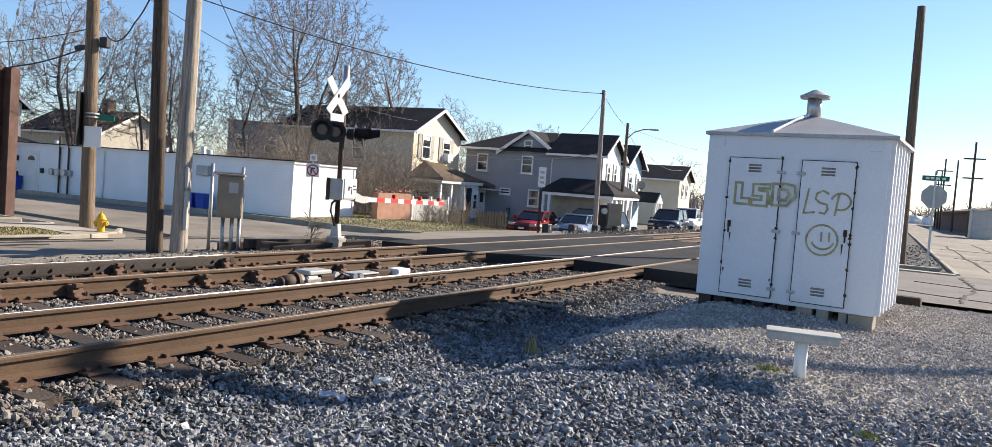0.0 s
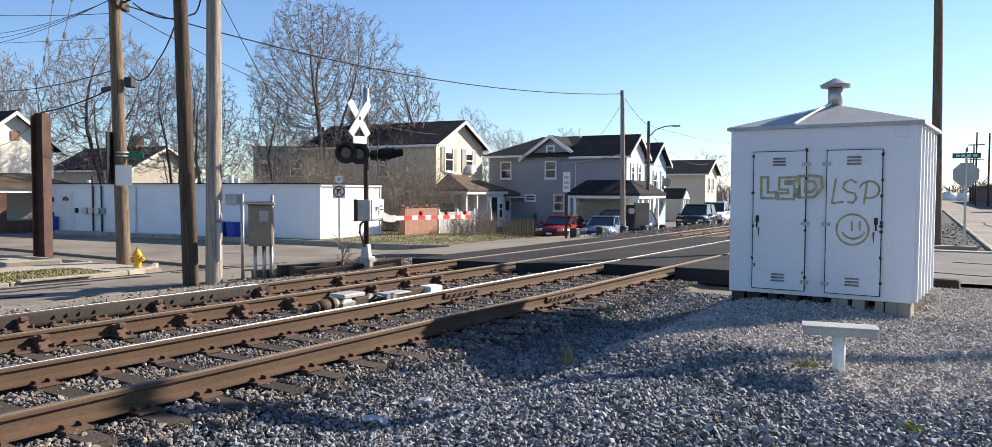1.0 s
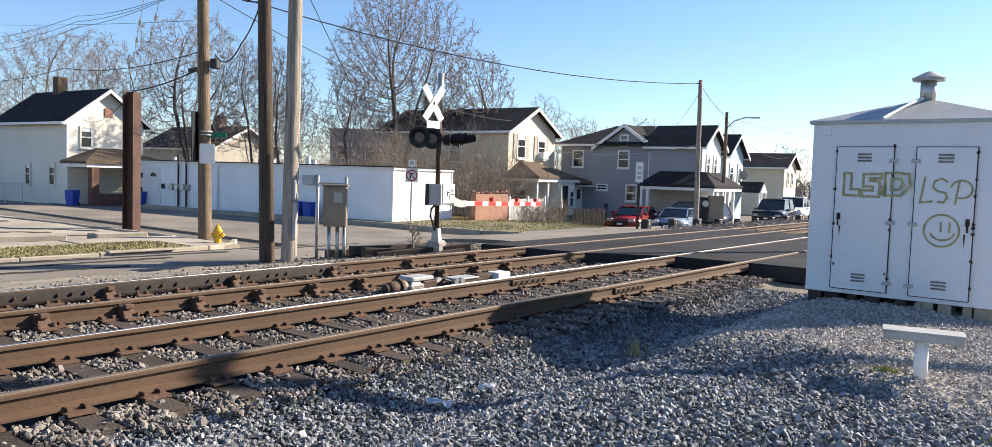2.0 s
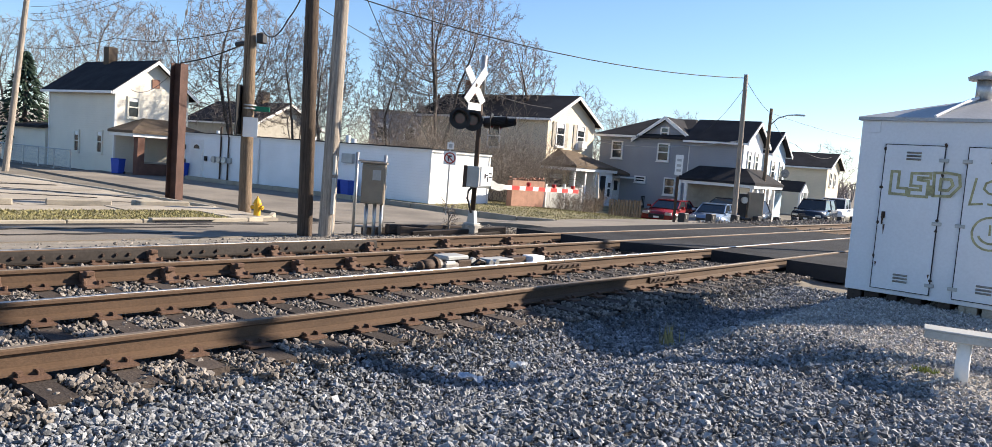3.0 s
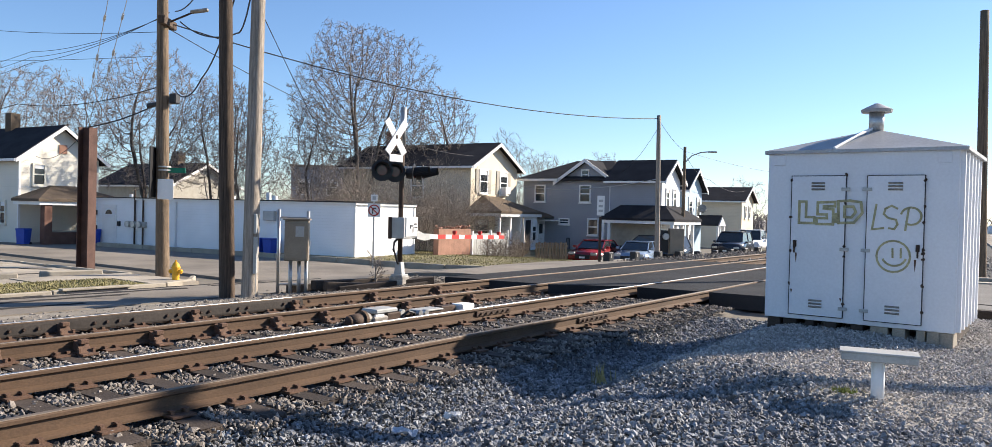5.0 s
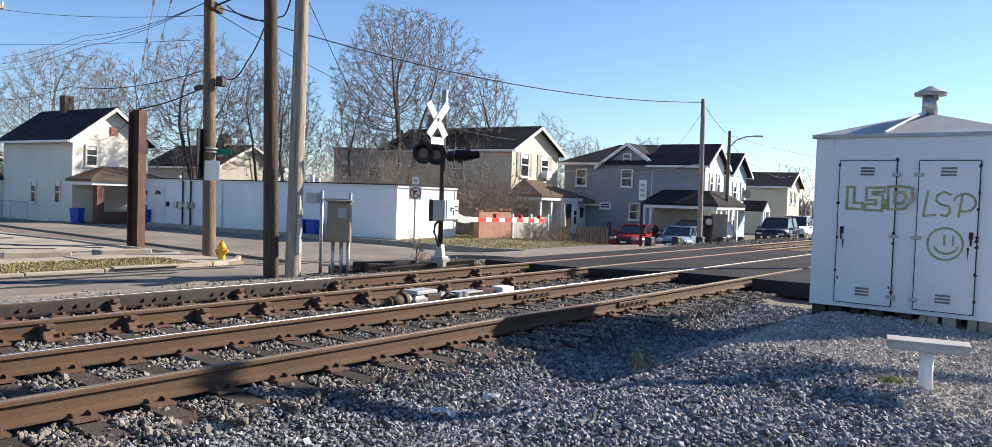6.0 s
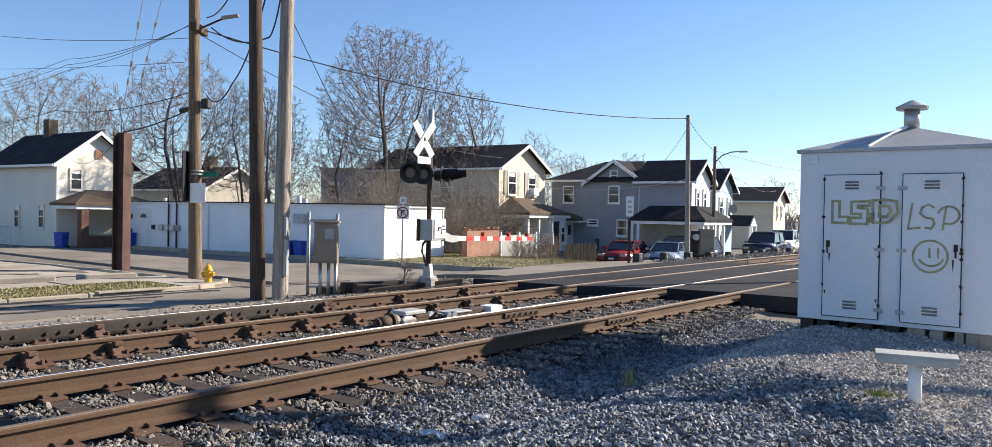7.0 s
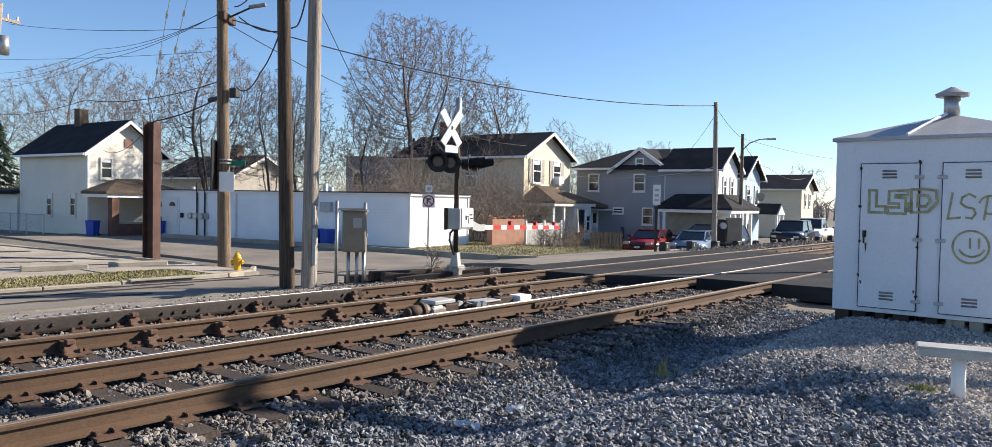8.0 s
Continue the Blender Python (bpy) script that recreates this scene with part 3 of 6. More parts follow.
bm = bar(B(), (SW / 2, SD / 2, SH + 0.6), (SW / 2, SD / 2, SH + 0.64), 0.2, 0.21, seg=20)
bar(bm, (SW / 2, SD / 2, SH + 0.64), (SW / 2, SD / 2, SH + 0.73), 0.21, 0.03, seg=20)
part("cowl", bm, M_SHEDROOF, cowl, "grey conical rain cap")
part("roof_strap", path_tube(B(), [(SW / 2 - 0.04, SD / 2 - 0.1, SH + 0.36), (SW / 2 - 0.12, SD / 2 - 0.5, SH + 0.25), (SW / 2 - 0.3, 0.0, SH + 0.02)], 0.022), M_WHITE, shed, "white conduit over the roof")
for x in (0.16, 2.17):
    part("lifting_plate", box(B(), x - 0.075, x + 0.075, -0.012, 0.002, SH - 0.2, SH - 0.06, 0.003), M_SHED, shed)


def shed_door(x0, x1, hinge_right):
    z0, z1 = 0.155, 2.05
    d = part("door", box(B(), x0, x1, -0.022, 0.003, z0, z1, 0.004), M_SHED, shed, "white steel door with louvres")
    bm = B()
    w = 0.0048
    for a, b, c, e in ((x0 - w, x0 + w, z0, z1), (x1 - w, x1 + w, z0, z1), (x0, x1, z0 - w, z0 + w), (x0, x1, z1 - w, z1 + w)):
        box(bm, a, b, -0.025, 0.003, c, e)
    part("door_seam", bm, M_SEAM, d, "dark gap round the door")
    mid = (x0 + x1) / 2
    for z in (1.9, 0.31):
        for k in range(3):
            bm = B()
            prism(bm, [(-0.024, 0), (-0.045, 0.012), (-0.024, 0.026)], "x", mid - 0.085, mid + 0.085)
            for v in bm.verts:
                v.co = Vector((v.co.x, v.co.y, v.co.z + z - 0.045 + 0.042 * k))
            part("louvre", bm, M_DIRTYGREY, d)
    hx, kx = (x1, x0) if hinge_right else (x0, x1)
    for z in (1.87, 1.07, 0.28):
        part("hinge", box(B(), hx - 0.055, hx + 0.055, -0.04, -0.02, z - 0.022, z + 0.022, 0.004), M_GREYPAINT, d, "grey strap hinge")
    s = 1 if hinge_right else -1
    bm = box(B(), kx + s * 0.04, kx + s * 0.085, -0.04, -0.02, 1.08, 1.17, 0.005)
    bar(bm, (kx + s * 0.06, -0.045, 1.16), (kx + s * 0.06, -0.045, 1.0), 0.011, seg=8)
    part("door_handle", bm, M_IRON, d, "dark worn door handle")
    for i, z in enumerate((0.32, 0.62, 0.95, 1.02, 1.1, 1.5, 1.66, 1.94, 2.03)):
        zz, xx = z + random.uniform(-0.05, 0.05), (x0 if hinge_right and i % 2 else x1)
        bm = B()
        ring_ = [(xx + random.uniform(0.01, 0.028) * math.cos(a), zz + random.uniform(0.012, 0.035) * math.sin(a)) for a in steps(0, 5.4, 6)]
        prism(bm, ring_, "y", -0.028, -0.02)
        part("rust_chip", bm, M_IRON, d, "rust chip at the door edge")


shed_door(0.33, 1.03, True)
shed_door(1.29, 1.96, False)
for xx, zz, ll in ((0.41, 1.0, 0.13), (1.87, 0.98, 0.16), (0.36, 0.5, 0.06), (1.0, 0.42, 0.05)):
    bm = prism(B(), [(xx - 0.012, zz), (xx + 0.014, zz), (xx + 0.008, zz - ll * 0.6), (xx + 0.001, zz - ll), (xx - 0.006, zz - ll * 0.5)], "y", -0.0265, -0.021)
    part("rust_run", bm, M_PLATE, shed, "brown rust run on the door")


def stroke(pts, w=0.017, closed=False):
    """A flat sprayed line on the shed's front, one ribbon."""
    bm = B()
    ps = [Vector((x, z)) for x, z in pts]
    n = len(ps)
    rows = []
    for i, q in enumerate(ps):
        a = ps[(i - 1) % n] if closed or i else q
        b = ps[(i + 1) % n] if closed or i < n - 1 else q
        d0 = (q - a).normalized() if (q - a).length else (b - q).normalized()
        d1 = (b - q).normalized() if (b - q).length else d0
        d = (d0 + d1)
        d = d.normalized() if d.length > 1e-3 else d0
        k = 1 / max(0.55, d.dot(d0))
        m = Vector((-d.y, d.x)) * w * k
        rows.append([bm.verts.new((c.x, o, c.y)) for c, o in ((q + m, -0.029), (q - m, -0.029), (q - m, -0.0255), (q + m, -0.0255))])
    for i in range(n if closed else n - 1):
        r, t = rows[i], rows[(i + 1) % n]
        for j in range(4):
            bm.faces.new((r[j], r[(j + 1) % 4], t[(j + 1) % 4], t[j]))
    if not closed:
        bm.faces.new(rows[0])
        bm.faces.new(rows[-1][::-1])
    bmesh.ops.recalc_face_normals(bm, faces=bm.faces[:])
    part("graffiti_stroke", bm, M_GRAFFITI, shed, "olive sprayed line of the tags LSD and a smiling face")


def ring(cx, cz, rx, rz, a0=0, a1=360, n=20):
    return [(cx + rx * math.cos(radians(a0 + (a1 - a0) * i / n)), cz + rz * math.sin(radians(a0 + (a1 - a0) * i / n))) for i in range(n + 1)]


stroke([(0.44, 1.70), (0.44, 1.41), (0.64, 1.41), (0.64, 1.49), (0.53, 1.49), (0.53, 1.70)], closed=True)
stroke([(0.90, 1.70), (0.68, 1.69), (0.68, 1.53), (0.80, 1.53), (0.80, 1.48), (0.67, 1.48), (0.67, 1.40), (0.88, 1.40), (0.88, 1.60), (0.76, 1.61), (0.76, 1.64), (0.90, 1.64)], closed=True)
stroke([(0.94, 1.71), (0.95, 1.42), (1.14, 1.43), (1.24, 1.56), (1.22, 1.70), (1.08, 1.72)], closed=True)
stroke([(1.02, 1.64), (1.02, 1.50), (1.11, 1.50), (1.16, 1.57), (1.13, 1.64)], closed=True)
stroke([(0.93, 1.55), (0.93, 1.42)], 0.035)
stroke([(1.407, 1.68), (1.362, 1.35), (1.506, 1.37)], 0.013)
stroke([(1.659, 1.62), (1.587, 1.66), (1.515, 1.62), (1.497, 1.55), (1.551, 1.50), (1.641, 1.48), (1.659, 1.42), (1.623, 1.36), (1.551, 1.37)], 0.013)
stroke([(1.785, 1.64), (1.749, 1.34)], 0.013)
stroke(ring(1.812, 1.53, 0.117, 0.11, 170, -110, 14), 0.013)
stroke(ring(1.62, 1.01, 0.195, 0.20), 0.013)
stroke([(1.610, 1.12), (1.614, 0.99)], 0.012)
stroke([(1.708, 1.12), (1.708, 0.99)], 0.012)
stroke(ring(1.63, 1.02, 0.14, 0.13, 200, 345, 12), 0.013)
blocks = thing("block_footing", SHED, "grey concrete blocks and timber skids under the shed", "footing")
for x in (0.12, 0.34, 0.6, 0.86, 1.2, 1.42, 1.5, 1.7, 1.95, 2.1, 2.23):
    w = random.uniform(0.05, 0.09)
    part("block", box(B(), x - w, x + w, 0.03, 0.4, -0.3, 0.088, 0.008), M_CONCRETE if x > 1.3 else M_TIE, blocks)
part("skid", box(B(), 0.05, SW - 0.05, 0.5, SD - 0.1, -0.3, 0.085, 0.01), M_TIE, blocks, "dark timber skid")

# ---- small stand before the shed ----
stand = thing("pedestal", pose(-0.95, 7.43, -0.07, 0, 0, 12) @ Matrix.Scale(0.96, 4), "pale grey steel pedestal stub with a flat cap in the gravel", "pedestal")
part("post", bar(B(), (0, 0, -0.1), (0, 0, 0.34), 0.056, seg=20), M_WHITE, stand, "pale round post", True)
part("cap", box(B(), -0.31, 0.31, -0.13, 0.13, 0.335, 0.405, 0.008), M_GREYPAINT, stand, "flat grey sheet-metal cap")
part("cap_lip", box(B(), -0.32, 0.32, -0.14, 0.14, 0.402, 0.42, 0.004), M_GREYPAINT, stand)
part("cap_bolt", bar(B(), (0.22, -0.13, 0.37), (0.22, -0.14, 0.37), 0.015, seg=8), M_GALV, stand)

# ---- crossing signal with its gate ----
W = 12.0
signal = thing("crossing_signal", pose(-11.5, 12.93, -0.03, 0, 0, W), "black and silver crossing signal with crossbuck, lamps and lowered gate", "crossing signal")
part("foundation", box(B(), -0.17, 0.17, -0.17, 0.17, -0.4, 0.03, 0.02), M_DIRTYGREY, signal, "concrete foundation")
bm = box(B(), -0.14, 0.14, -0.14, 0.14, 0.03, 0.07, 0.005)
prism(bm, [(-0.1, 0.07), (0.1, 0.07), (0.065, 0.34), (-0.065, 0.34)], "y", -0.07, 0.07)
part("base_casting", bm, M_GREYPAINT, signal, "cast mast base")
part("mast", bar(B(), (0, 0, 0.3), (0, 0, 3.72), 0.055, seg=16), M_IRON, signal, "dark steel mast", True)
part("mast_tip", bar(B(), (0.01, 0, 2.9), (0.01, 0, 3.75), 0.066, seg=16), M_GALV, signal, "silver mast tip", True)
for a in (52, -52):
    bm = box(B(), -0.012, 0.012, -0.45, 0.45, -0.085, 0.085, 0.003, m=pose(0.012 if a > 0 else -0.014, -0.27, 3.07, 0, 0, -14) @ pose(0, 0, 0, a, 0, 0))
    part("crossbuck_blade", bm, M_WHITE, signal, "white crossbuck blade")
part("crossbuck_bracket", box(B(), -0.03, 0.03, -0.3, 0.02, 3.03, 3.11, 0.004), M_IRON, signal)
part("track_plate", box(B(), -0.01, 0.012, -0.2, 0.2, 2.53, 2.69, 0.004, m=pose(0, -0.26, 0, 0, 0, -14)), M_WHITE, signal, "white number-of-tracks plate")
part("crossarm", bar(B(), (0, -0.95, 2.3), (0, 0.9, 2.3), 0.035, seg=10), M_BLACK, signal, "black lamp crossarm")


def lamp_unit(y, sgn, dx, turn=0.0):
    m = pose(dx, y, 2.3, 0, 0, turn if sgn > 0 else 180 + turn)
    u = part("lamp_backplate", bar(B(), (0.10, 0, 0), (0.115, 0, 0), 0.225, seg=28), M_BLACK, signal, "black round lamp backplate")
    u.matrix_basis = m
    part("lamp_housing", bar(B(), (-0.06, 0, 0), (0.10, 0, 0), 0.11, 0.13, seg=16), M_BLACK, u)
    part("lens", bar(B(), (0.115, 0, 0), (0.13, 0, 0), 0.105, seg=20), M_LENS, u, "dark red lens")
    bm = B()
    n = 14
    rows = []
    for k, (x, r) in enumerate(((0.115, 0.145), (0.44, 0.17))):
        span = 120 if k == 0 else 85
        rows.append([(x, r * math.sin(radians(-span + 2 * span * i / n)), r * math.cos(radians(-span + 2 * span * i / n))) for i in range(n + 1)])
    g = [[bm.verts.new(p) for p in r] for r in rows]
    for i in range(n):
        bm.faces.new((g[0][i], g[0][i + 1], g[1][i + 1], g[1][i]))
    r = bmesh.ops.solidify(bm, geom=bm.faces[:], thickness=0.008)
    part("visor", bm, M_BLACK, u, "black lamp visor")


lamp_unit(-0.85, 1, 0.02, -58)
lamp_unit(-0.33, 1, 0.02, -58)
lamp_unit(0.2, 1, 0.08, 18)
lamp_unit(0.68, 1, 0.04, 18)
part("gate_mechanism", box(B(), -0.13, 0.24, -0.28, 0.3, 0.86, 1.32, 0.02), M_GREYPAINT, signal, "grey gate mechanism box")
part("mechanism_cover", box(B(), 0.225, 0.26, -0.2, 0.32, 0.9, 1.33, 0.01), M_WHITE, signal, "white mechanism cover")
for zz, yy, hh, ww in ((1.12, -0.02, 0.1, 0.03), (1.14, 0.05, 0.03, 0.06), (1.05, 0.1, 0.12, 0.02), (1.18, 0.2, 0.03, 0.07), (1.1, 0.22, 0.03, 0.07)):
    part("mechanism_mark", box(B(), 0.26, 0.264, yy - ww, yy + ww, zz - hh / 2, zz + hh / 2), M_SEAM, signal, "dark unreadable mark")
part("mechanism_side", box(B(), -0.14, -0.05, -0.3, -0.275, 0.85, 1.33, 0.005), M_IRON, signal, "dark side plate of the mechanism")
part("cable", path_tube(B(), [(0.02, -0.1, 0.88), (0.03, -0.3, 0.78), (0.03, -0.33, 0.62), (0.02, -0.2, 0.45), (0.0, -0.08, 0.3)], 0.028), M_CABLE, signal, "black looped cable")
arm = thing("gate_arm", pose(-11.36, 13.25, 0.87, -1.2, 0, W), "lowered crossing gate arm striped red and white", "gate arm")
part("arm_bracket", prism(B(), [(0.0, 0.15), (0.0, -0.05), (0.35, -0.09), (0.6, -0.07), (0.6, 0.07), (0.35, 0.06)], "x", -0.06, 0.06), M_GREYPAINT, arm, "grey arm bracket")
y = 0.45
i = 0
while y < 4.75:
    step = 0.42 if i % 2 else 0.31 if i else 0.6
    part("red_stripe" if i % 2 else "white_stripe", box(B(), -0.03, 0.03, y, y + step, -0.05, 0.05), M_RED if i % 2 else M_WHITE, arm)
    y += step
    i += 1
for y in (2.0, 3.5, 4.75):
    bm = bar(B(), (-0.04, y, 0.11), (0.05, y, 0.11), 0.045, seg=14)
    box(bm, -0.02, 0.02, y - 0.03, y + 0.03, 0.05, 0.1)
    part("arm_lamp", bm, M_RED, arm, "small red gate lamp")
for i in range(7):
    m = pose(-12.9 + 0.26 * i, 12.5 + random.uniform(-0.15, 0.15), -0.33 + 0.06 * (i % 3), random.uniform(-3, 3), random.uniform(-6, 6), 70 + random.uniform(-14, 14))
    solid("timber", box(B(), -1.1, 1.1, -0.1, 0.1, -0.1, 0.1, 0.012), M_TIE, "discarded dark timber tie by the signal", "timber", "timbers by the signal", m=m)

# ---- instrument cabinet ----
cab = thing("instrument_cabinet", pose(-12.98, 11.29, -0.37, 0, 0, 44), "tan steel instrument cabinet on pipe legs", "cabinet")
part("body", box(B(), -0.25, 0.25, -0.16, 0.16, 0.68, 1.55, 0.012), M_BRONZE, cab)
part("cabinet_door", box(B(), -0.225, 0.225, -0.175, -0.16, 0.72, 1.5, 0.004), M_BRONZE, cab)
part("label_plate", box(B(), -0.02, 0.16, -0.181, -0.173, 1.2, 1.42), M_GREYPAINT, cab, "pale worn label plate")
part("cabinet_roof", box(B(), -0.28, 0.28, -0.19, 0.19, 1.55, 1.585, 0.006), M_BRONZE, cab)
part("handle", box(B(), 0.25, 0.28, -0.06, 0.0, 1.0, 1.12, 0.005), M_GALV, cab)
for x in (-0.13, 0.05, 0.2):
    part("leg", bar(B(), (x, 0, -0.2), (x, 0, 0.7), 0.04, seg=12), M_GALV, cab, "galvanised pipe leg", True)
for x, h in ((-0.42, 1.78), (0.2, 1.75)):
    part("support_pipe", bar(B(), (x, 0.28, -0.2), (x, 0.28, h), 0.038, seg=12), M_GALV, cab, "galvanised pipe", True)
for z in (0.14, 1.6):
    part("rail_bar", bar(B(), (-0.45, 0.28, z), (0.25, 0.28, z), 0.024, seg=8), M_GALV, cab)
meter = thing("meter_post", pose(-12.88, 10.04, -0.4, 0, 0, 42), "grey meter boxes on a short timber stake", "meter post")
part("stake", box(B(), -0.05, 0.05, -0.03, 0.05, -0.1, 1.8, 0.006), M_POLE, meter)
part("meter_box", box(B(), 0.05, 0.12, -0.1, 0.06, 0.5, 1.24, 0.01), M_GREYPAINT, meter, "tall grey meter box")
part("meter_box", box(B(), 0.05, 0.11, -0.1, 0.05, 1.3, 1.7, 0.01), M_GREYPAINT, meter, "small grey meter box")
part("conduit", bar(B(), (0.085, -0.02, -0.1), (0.085, -0.02, 0.52), 0.022, seg=8), M_GALV, meter)


# ---- poles ----
def pole(name, x, y, z, top, r, material, label, lean=(0, 0), seg=18):
    t = thing(name, pose(x, y, z), label, "utility pole", "utility poles")
    bm = B()
    n = 8
    rings = []
    for k in range(n + 1):
        f = k / n
        rr = r * (1 - 0.28 * f)
        rings.append([bm.verts.new((lean[0] * f + rr * math.cos(2 * math.pi * i / seg), lean[1] * f + rr * math.sin(2 * math.pi * i / seg), -0.3 + (top - z + 0.3) * f)) for i in range(seg)])
    for a, b in zip(rings, rings[1:]):
        for i in range(seg):
            bm.faces.new((a[i], a[(i + 1) % seg], b[(i + 1) % seg], b[i]))
    bm.faces.new(rings[-1])
    part("shaft", bm, material, t, smooth=True)
    return t


p_corner = pole("utility_pole", -21.38, 13.36, -0.75, 10.5, 0.2, M_POLE, "tall brown wooden utility pole with street light and cable box", (-0.18, -0.12))
p_dark = pole("utility_pole", -13.46, 9.91, -0.38, 9.5, 0.158, M_POLEDARK, "dark brown wooden utility pole beside the track", (-0.12, -0.2))
p_grey = pole("utility_pole", -12.95, 10.06, -0.38, 9.5, 0.165, M_POLEGREY, "pale grey weathered wooden utility pole beside the track", (0.06, 0.08))
p_far = pole("utility_pole", -15.3, 35.5, -1.2, 6.36, 0.135, M_POLEGREY, "grey wooden utility pole by the parked cars", (-0.1, -0.03))
p_right = pole("utility_pole", -1.33, 25.4, -0.05, 7.35, 0.15, M_POLE, "brown wooden utility pole behind the shed", (-0.1, 0.0))
bm = box(B(), -0.1, 0.1, -0.5, 0.5, 7.48, 7.72, 0.02, m=pose(0, 0, 0, 0, 0, 38))
part("crossarm", bm, M_POLEDARK, p_corner, "dark heavy crossarm")
bm = bar(B(), (0, 0, 7.6), (0.45, 0.5, 7.95), 0.03, seg=8)
part("light_arm", bm, M_IRON, p_corner)
part("lamp_head", box(B(), -0.1, 0.1, -0.26, 0.26, -0.04, 0.05, 0.03, m=pose(0.6, 0.66, 8.02, 12, 0, -42)), M_DIRTYGREY, p_corner, "grey street light head")
part("sign_back", box(B(), -0.28, -0.24, -0.35, 0.25, 2.4, 3.9, 0.01, m=pose(0.05, -0.08, 0, 0, 0, 38)), M_BLACK, p_corner, "dark box on the pole")
part("sign_plate", box(B(), 0.2, 0.22, -0.22, 0.22, 2.35, 2.95, 0.02, m=pose(0.05, 0.05, 0, 0, 0, -42)), M_WHITE, p_corner, "white sign plate on the pole")
for z in (2.9, 3.2, 3.3):
    part("strap", bar(B(), (-0.02, -0.01, z), (-0.02, -0.01, z + 0.04), 0.205, seg=18), M_GALV, p_corner)
part("street_sign", box(B(), -0.02, 0.02, 0.0, 0.6, 3.15, 3.3, 0.004, m=pose(0, 0, 0, 0, 0, -50)), M_GREEN, p_corner, "green street name sign")
part("cable_clamp", box(B(), -0.12, 0.12, -0.12, 0.12, 5.2, 5.5, 0.03, m=pose(0.2, 0.15, 0, 0, 0, 20)), M_BLACK, p_corner, "black cable clamp")

# ---- hydrant ----
hyd = thing("fire_hydrant", pose(-19.75, 12.75, -0.785, 0, 0, 30) @ Matrix.Scale(0.87, 4), "yellow cast-iron fire hydrant at the kerb", "hydrant")
bm = bar(B(), (0, 0, 0), (0, 0, 0.05), 0.17, seg=16)
bar(bm, (0, 0, 0.05), (0, 0, 0.55), 0.115, 0.11, seg=16)
bar(bm, (0, 0, 0.52), (0, 0, 0.57), 0.15, seg=16)
part("barrel", bm, M_YELLOW, hyd)
bm = bar(B(), (0, 0, 0.57), (0, 0, 0.66), 0.13, 0.1, seg=16)
bar(bm, (0, 0, 0.66), (0, 0, 0.73), 0.1, 0.04, seg=16)
bar(bm, (0, 0, 0.72), (0, 0, 0.79), 0.028, seg=5)
part("bonnet", bm, M_YELLOW, hyd)
for a in (0, 90, 180):
    bm = bar(B(), (0.1, 0, 0), (0.2, 0, 0), 0.065, 0.07, seg=12)
    bar(bm, (0.2, 0, 0), (0.235, 0, 0), 0.03, seg=6)
    o = part("outlet_cap", bm, M_YELLOW, hyd)
    o.matrix_basis = pose(0, 0, 0.42, 0, 0, a)

# ---- rusted column ----
col = B()
for a, b, c, d in ((-0.235, -0.2, -0.23, 0.23), (0.2, 0.235, -0.23, 0.23), (-0.2, 0.2, -0.02, 0.02)):
    box(col, a, b, c, d, -0.3, 4.78)
solid("steel_column", col, M_RUST, "rusted steel H-section column standing in the concrete lot", "column", m=pose(-26.35, 13.6, -0.8, 0, 0, 25) @ Matrix.Diagonal((0.88, 0.88, 1, 1)))


# ---- kerbs, pavements and lawns beyond the tracks ----
def slab_run(name, x0, x1, y0, y1, z, nx, ny, material, label, thick=0.35, gap=0.012):
    t = thing(name, pose(0, 0, 0), label, "pavement", kind="structure")
    for i in range(nx):
        for j in range(ny):
            a, b = x0 + (x1 - x0) * i / nx, x0 + (x1 - x0) * (i + 1) / nx
            c, d = y0 + (y1 - y0) * j / ny, y0 + (y1 - y0) * (j + 1) / ny
            dz = random.uniform(-0.012, 0.012)
            part("slab", box(B(), a + gap, b - gap, c + gap, d - gap, z - thick, z + dz), material, t)
    return t


def kerb(pts, z0, z1, w=0.15):
    t = thing("kerb", pose(0, 0, 0), "worn pale concrete kerb along the street", "kerb", kind="structure")
    for (xa, ya), (xb, yb) in zip(pts, pts[1:]):
        d = Vector((xb - xa, yb - ya))
        n = max(1, round(d.length / 1.8))
        ang = math.degrees(math.atan2(d.y, d.x))
        for i in range(n):
            x, y = xa + d.x * i / n, ya + d.y * i / n
            dz = random.uniform(-0.012, 0.01)
            part("kerb_stone", box(B(), 0.008, d.length / n - 0.008, -w / 2, w / 2, z0, z1 + dz, 0.02, m=pose(x, y, 0, 0, 0, ang)), M_KERB, t)


KERB_W = [(-18.6, -12), (-18.6, 10.6), (-18.75, 11.8), (-19.3, 12.9), (-20.2, 13.6)]
kerb(KERB_W, -1.1, -0.61)
kerb([(-40, 21.2), (-26, 22.9), (-18.6, 23.3), (-17.3, 24.0), (-16.6, 25.6), (-16.3, 34.0)], -1.2, -0.58)
slab_run("pavement", -22.6, -21.25, -10, 12.9, -0.655, 1, 14, M_CONCRETE, "worn concrete pavement beside the street")
slab_run("pavement", -38, -22.65, -2.0, 12.7, -0.72, 7, 6, M_CONCRETE, "cracked pale concrete lot with open joints")
kerb([(-46, 10.7), (-38.2, 11.7), (-29.2, 12.85), (-22.7, 13.1)], -1.1, -0.67)
slope_sheet("lawn_strip", steps(-21.2, -18.68, 6), steps(-12, 11.6, 20), 0.0, M_GRASS, "thin dry grass strip between kerb and pavement", kind="structure", f=lambda x, y: -0.655)
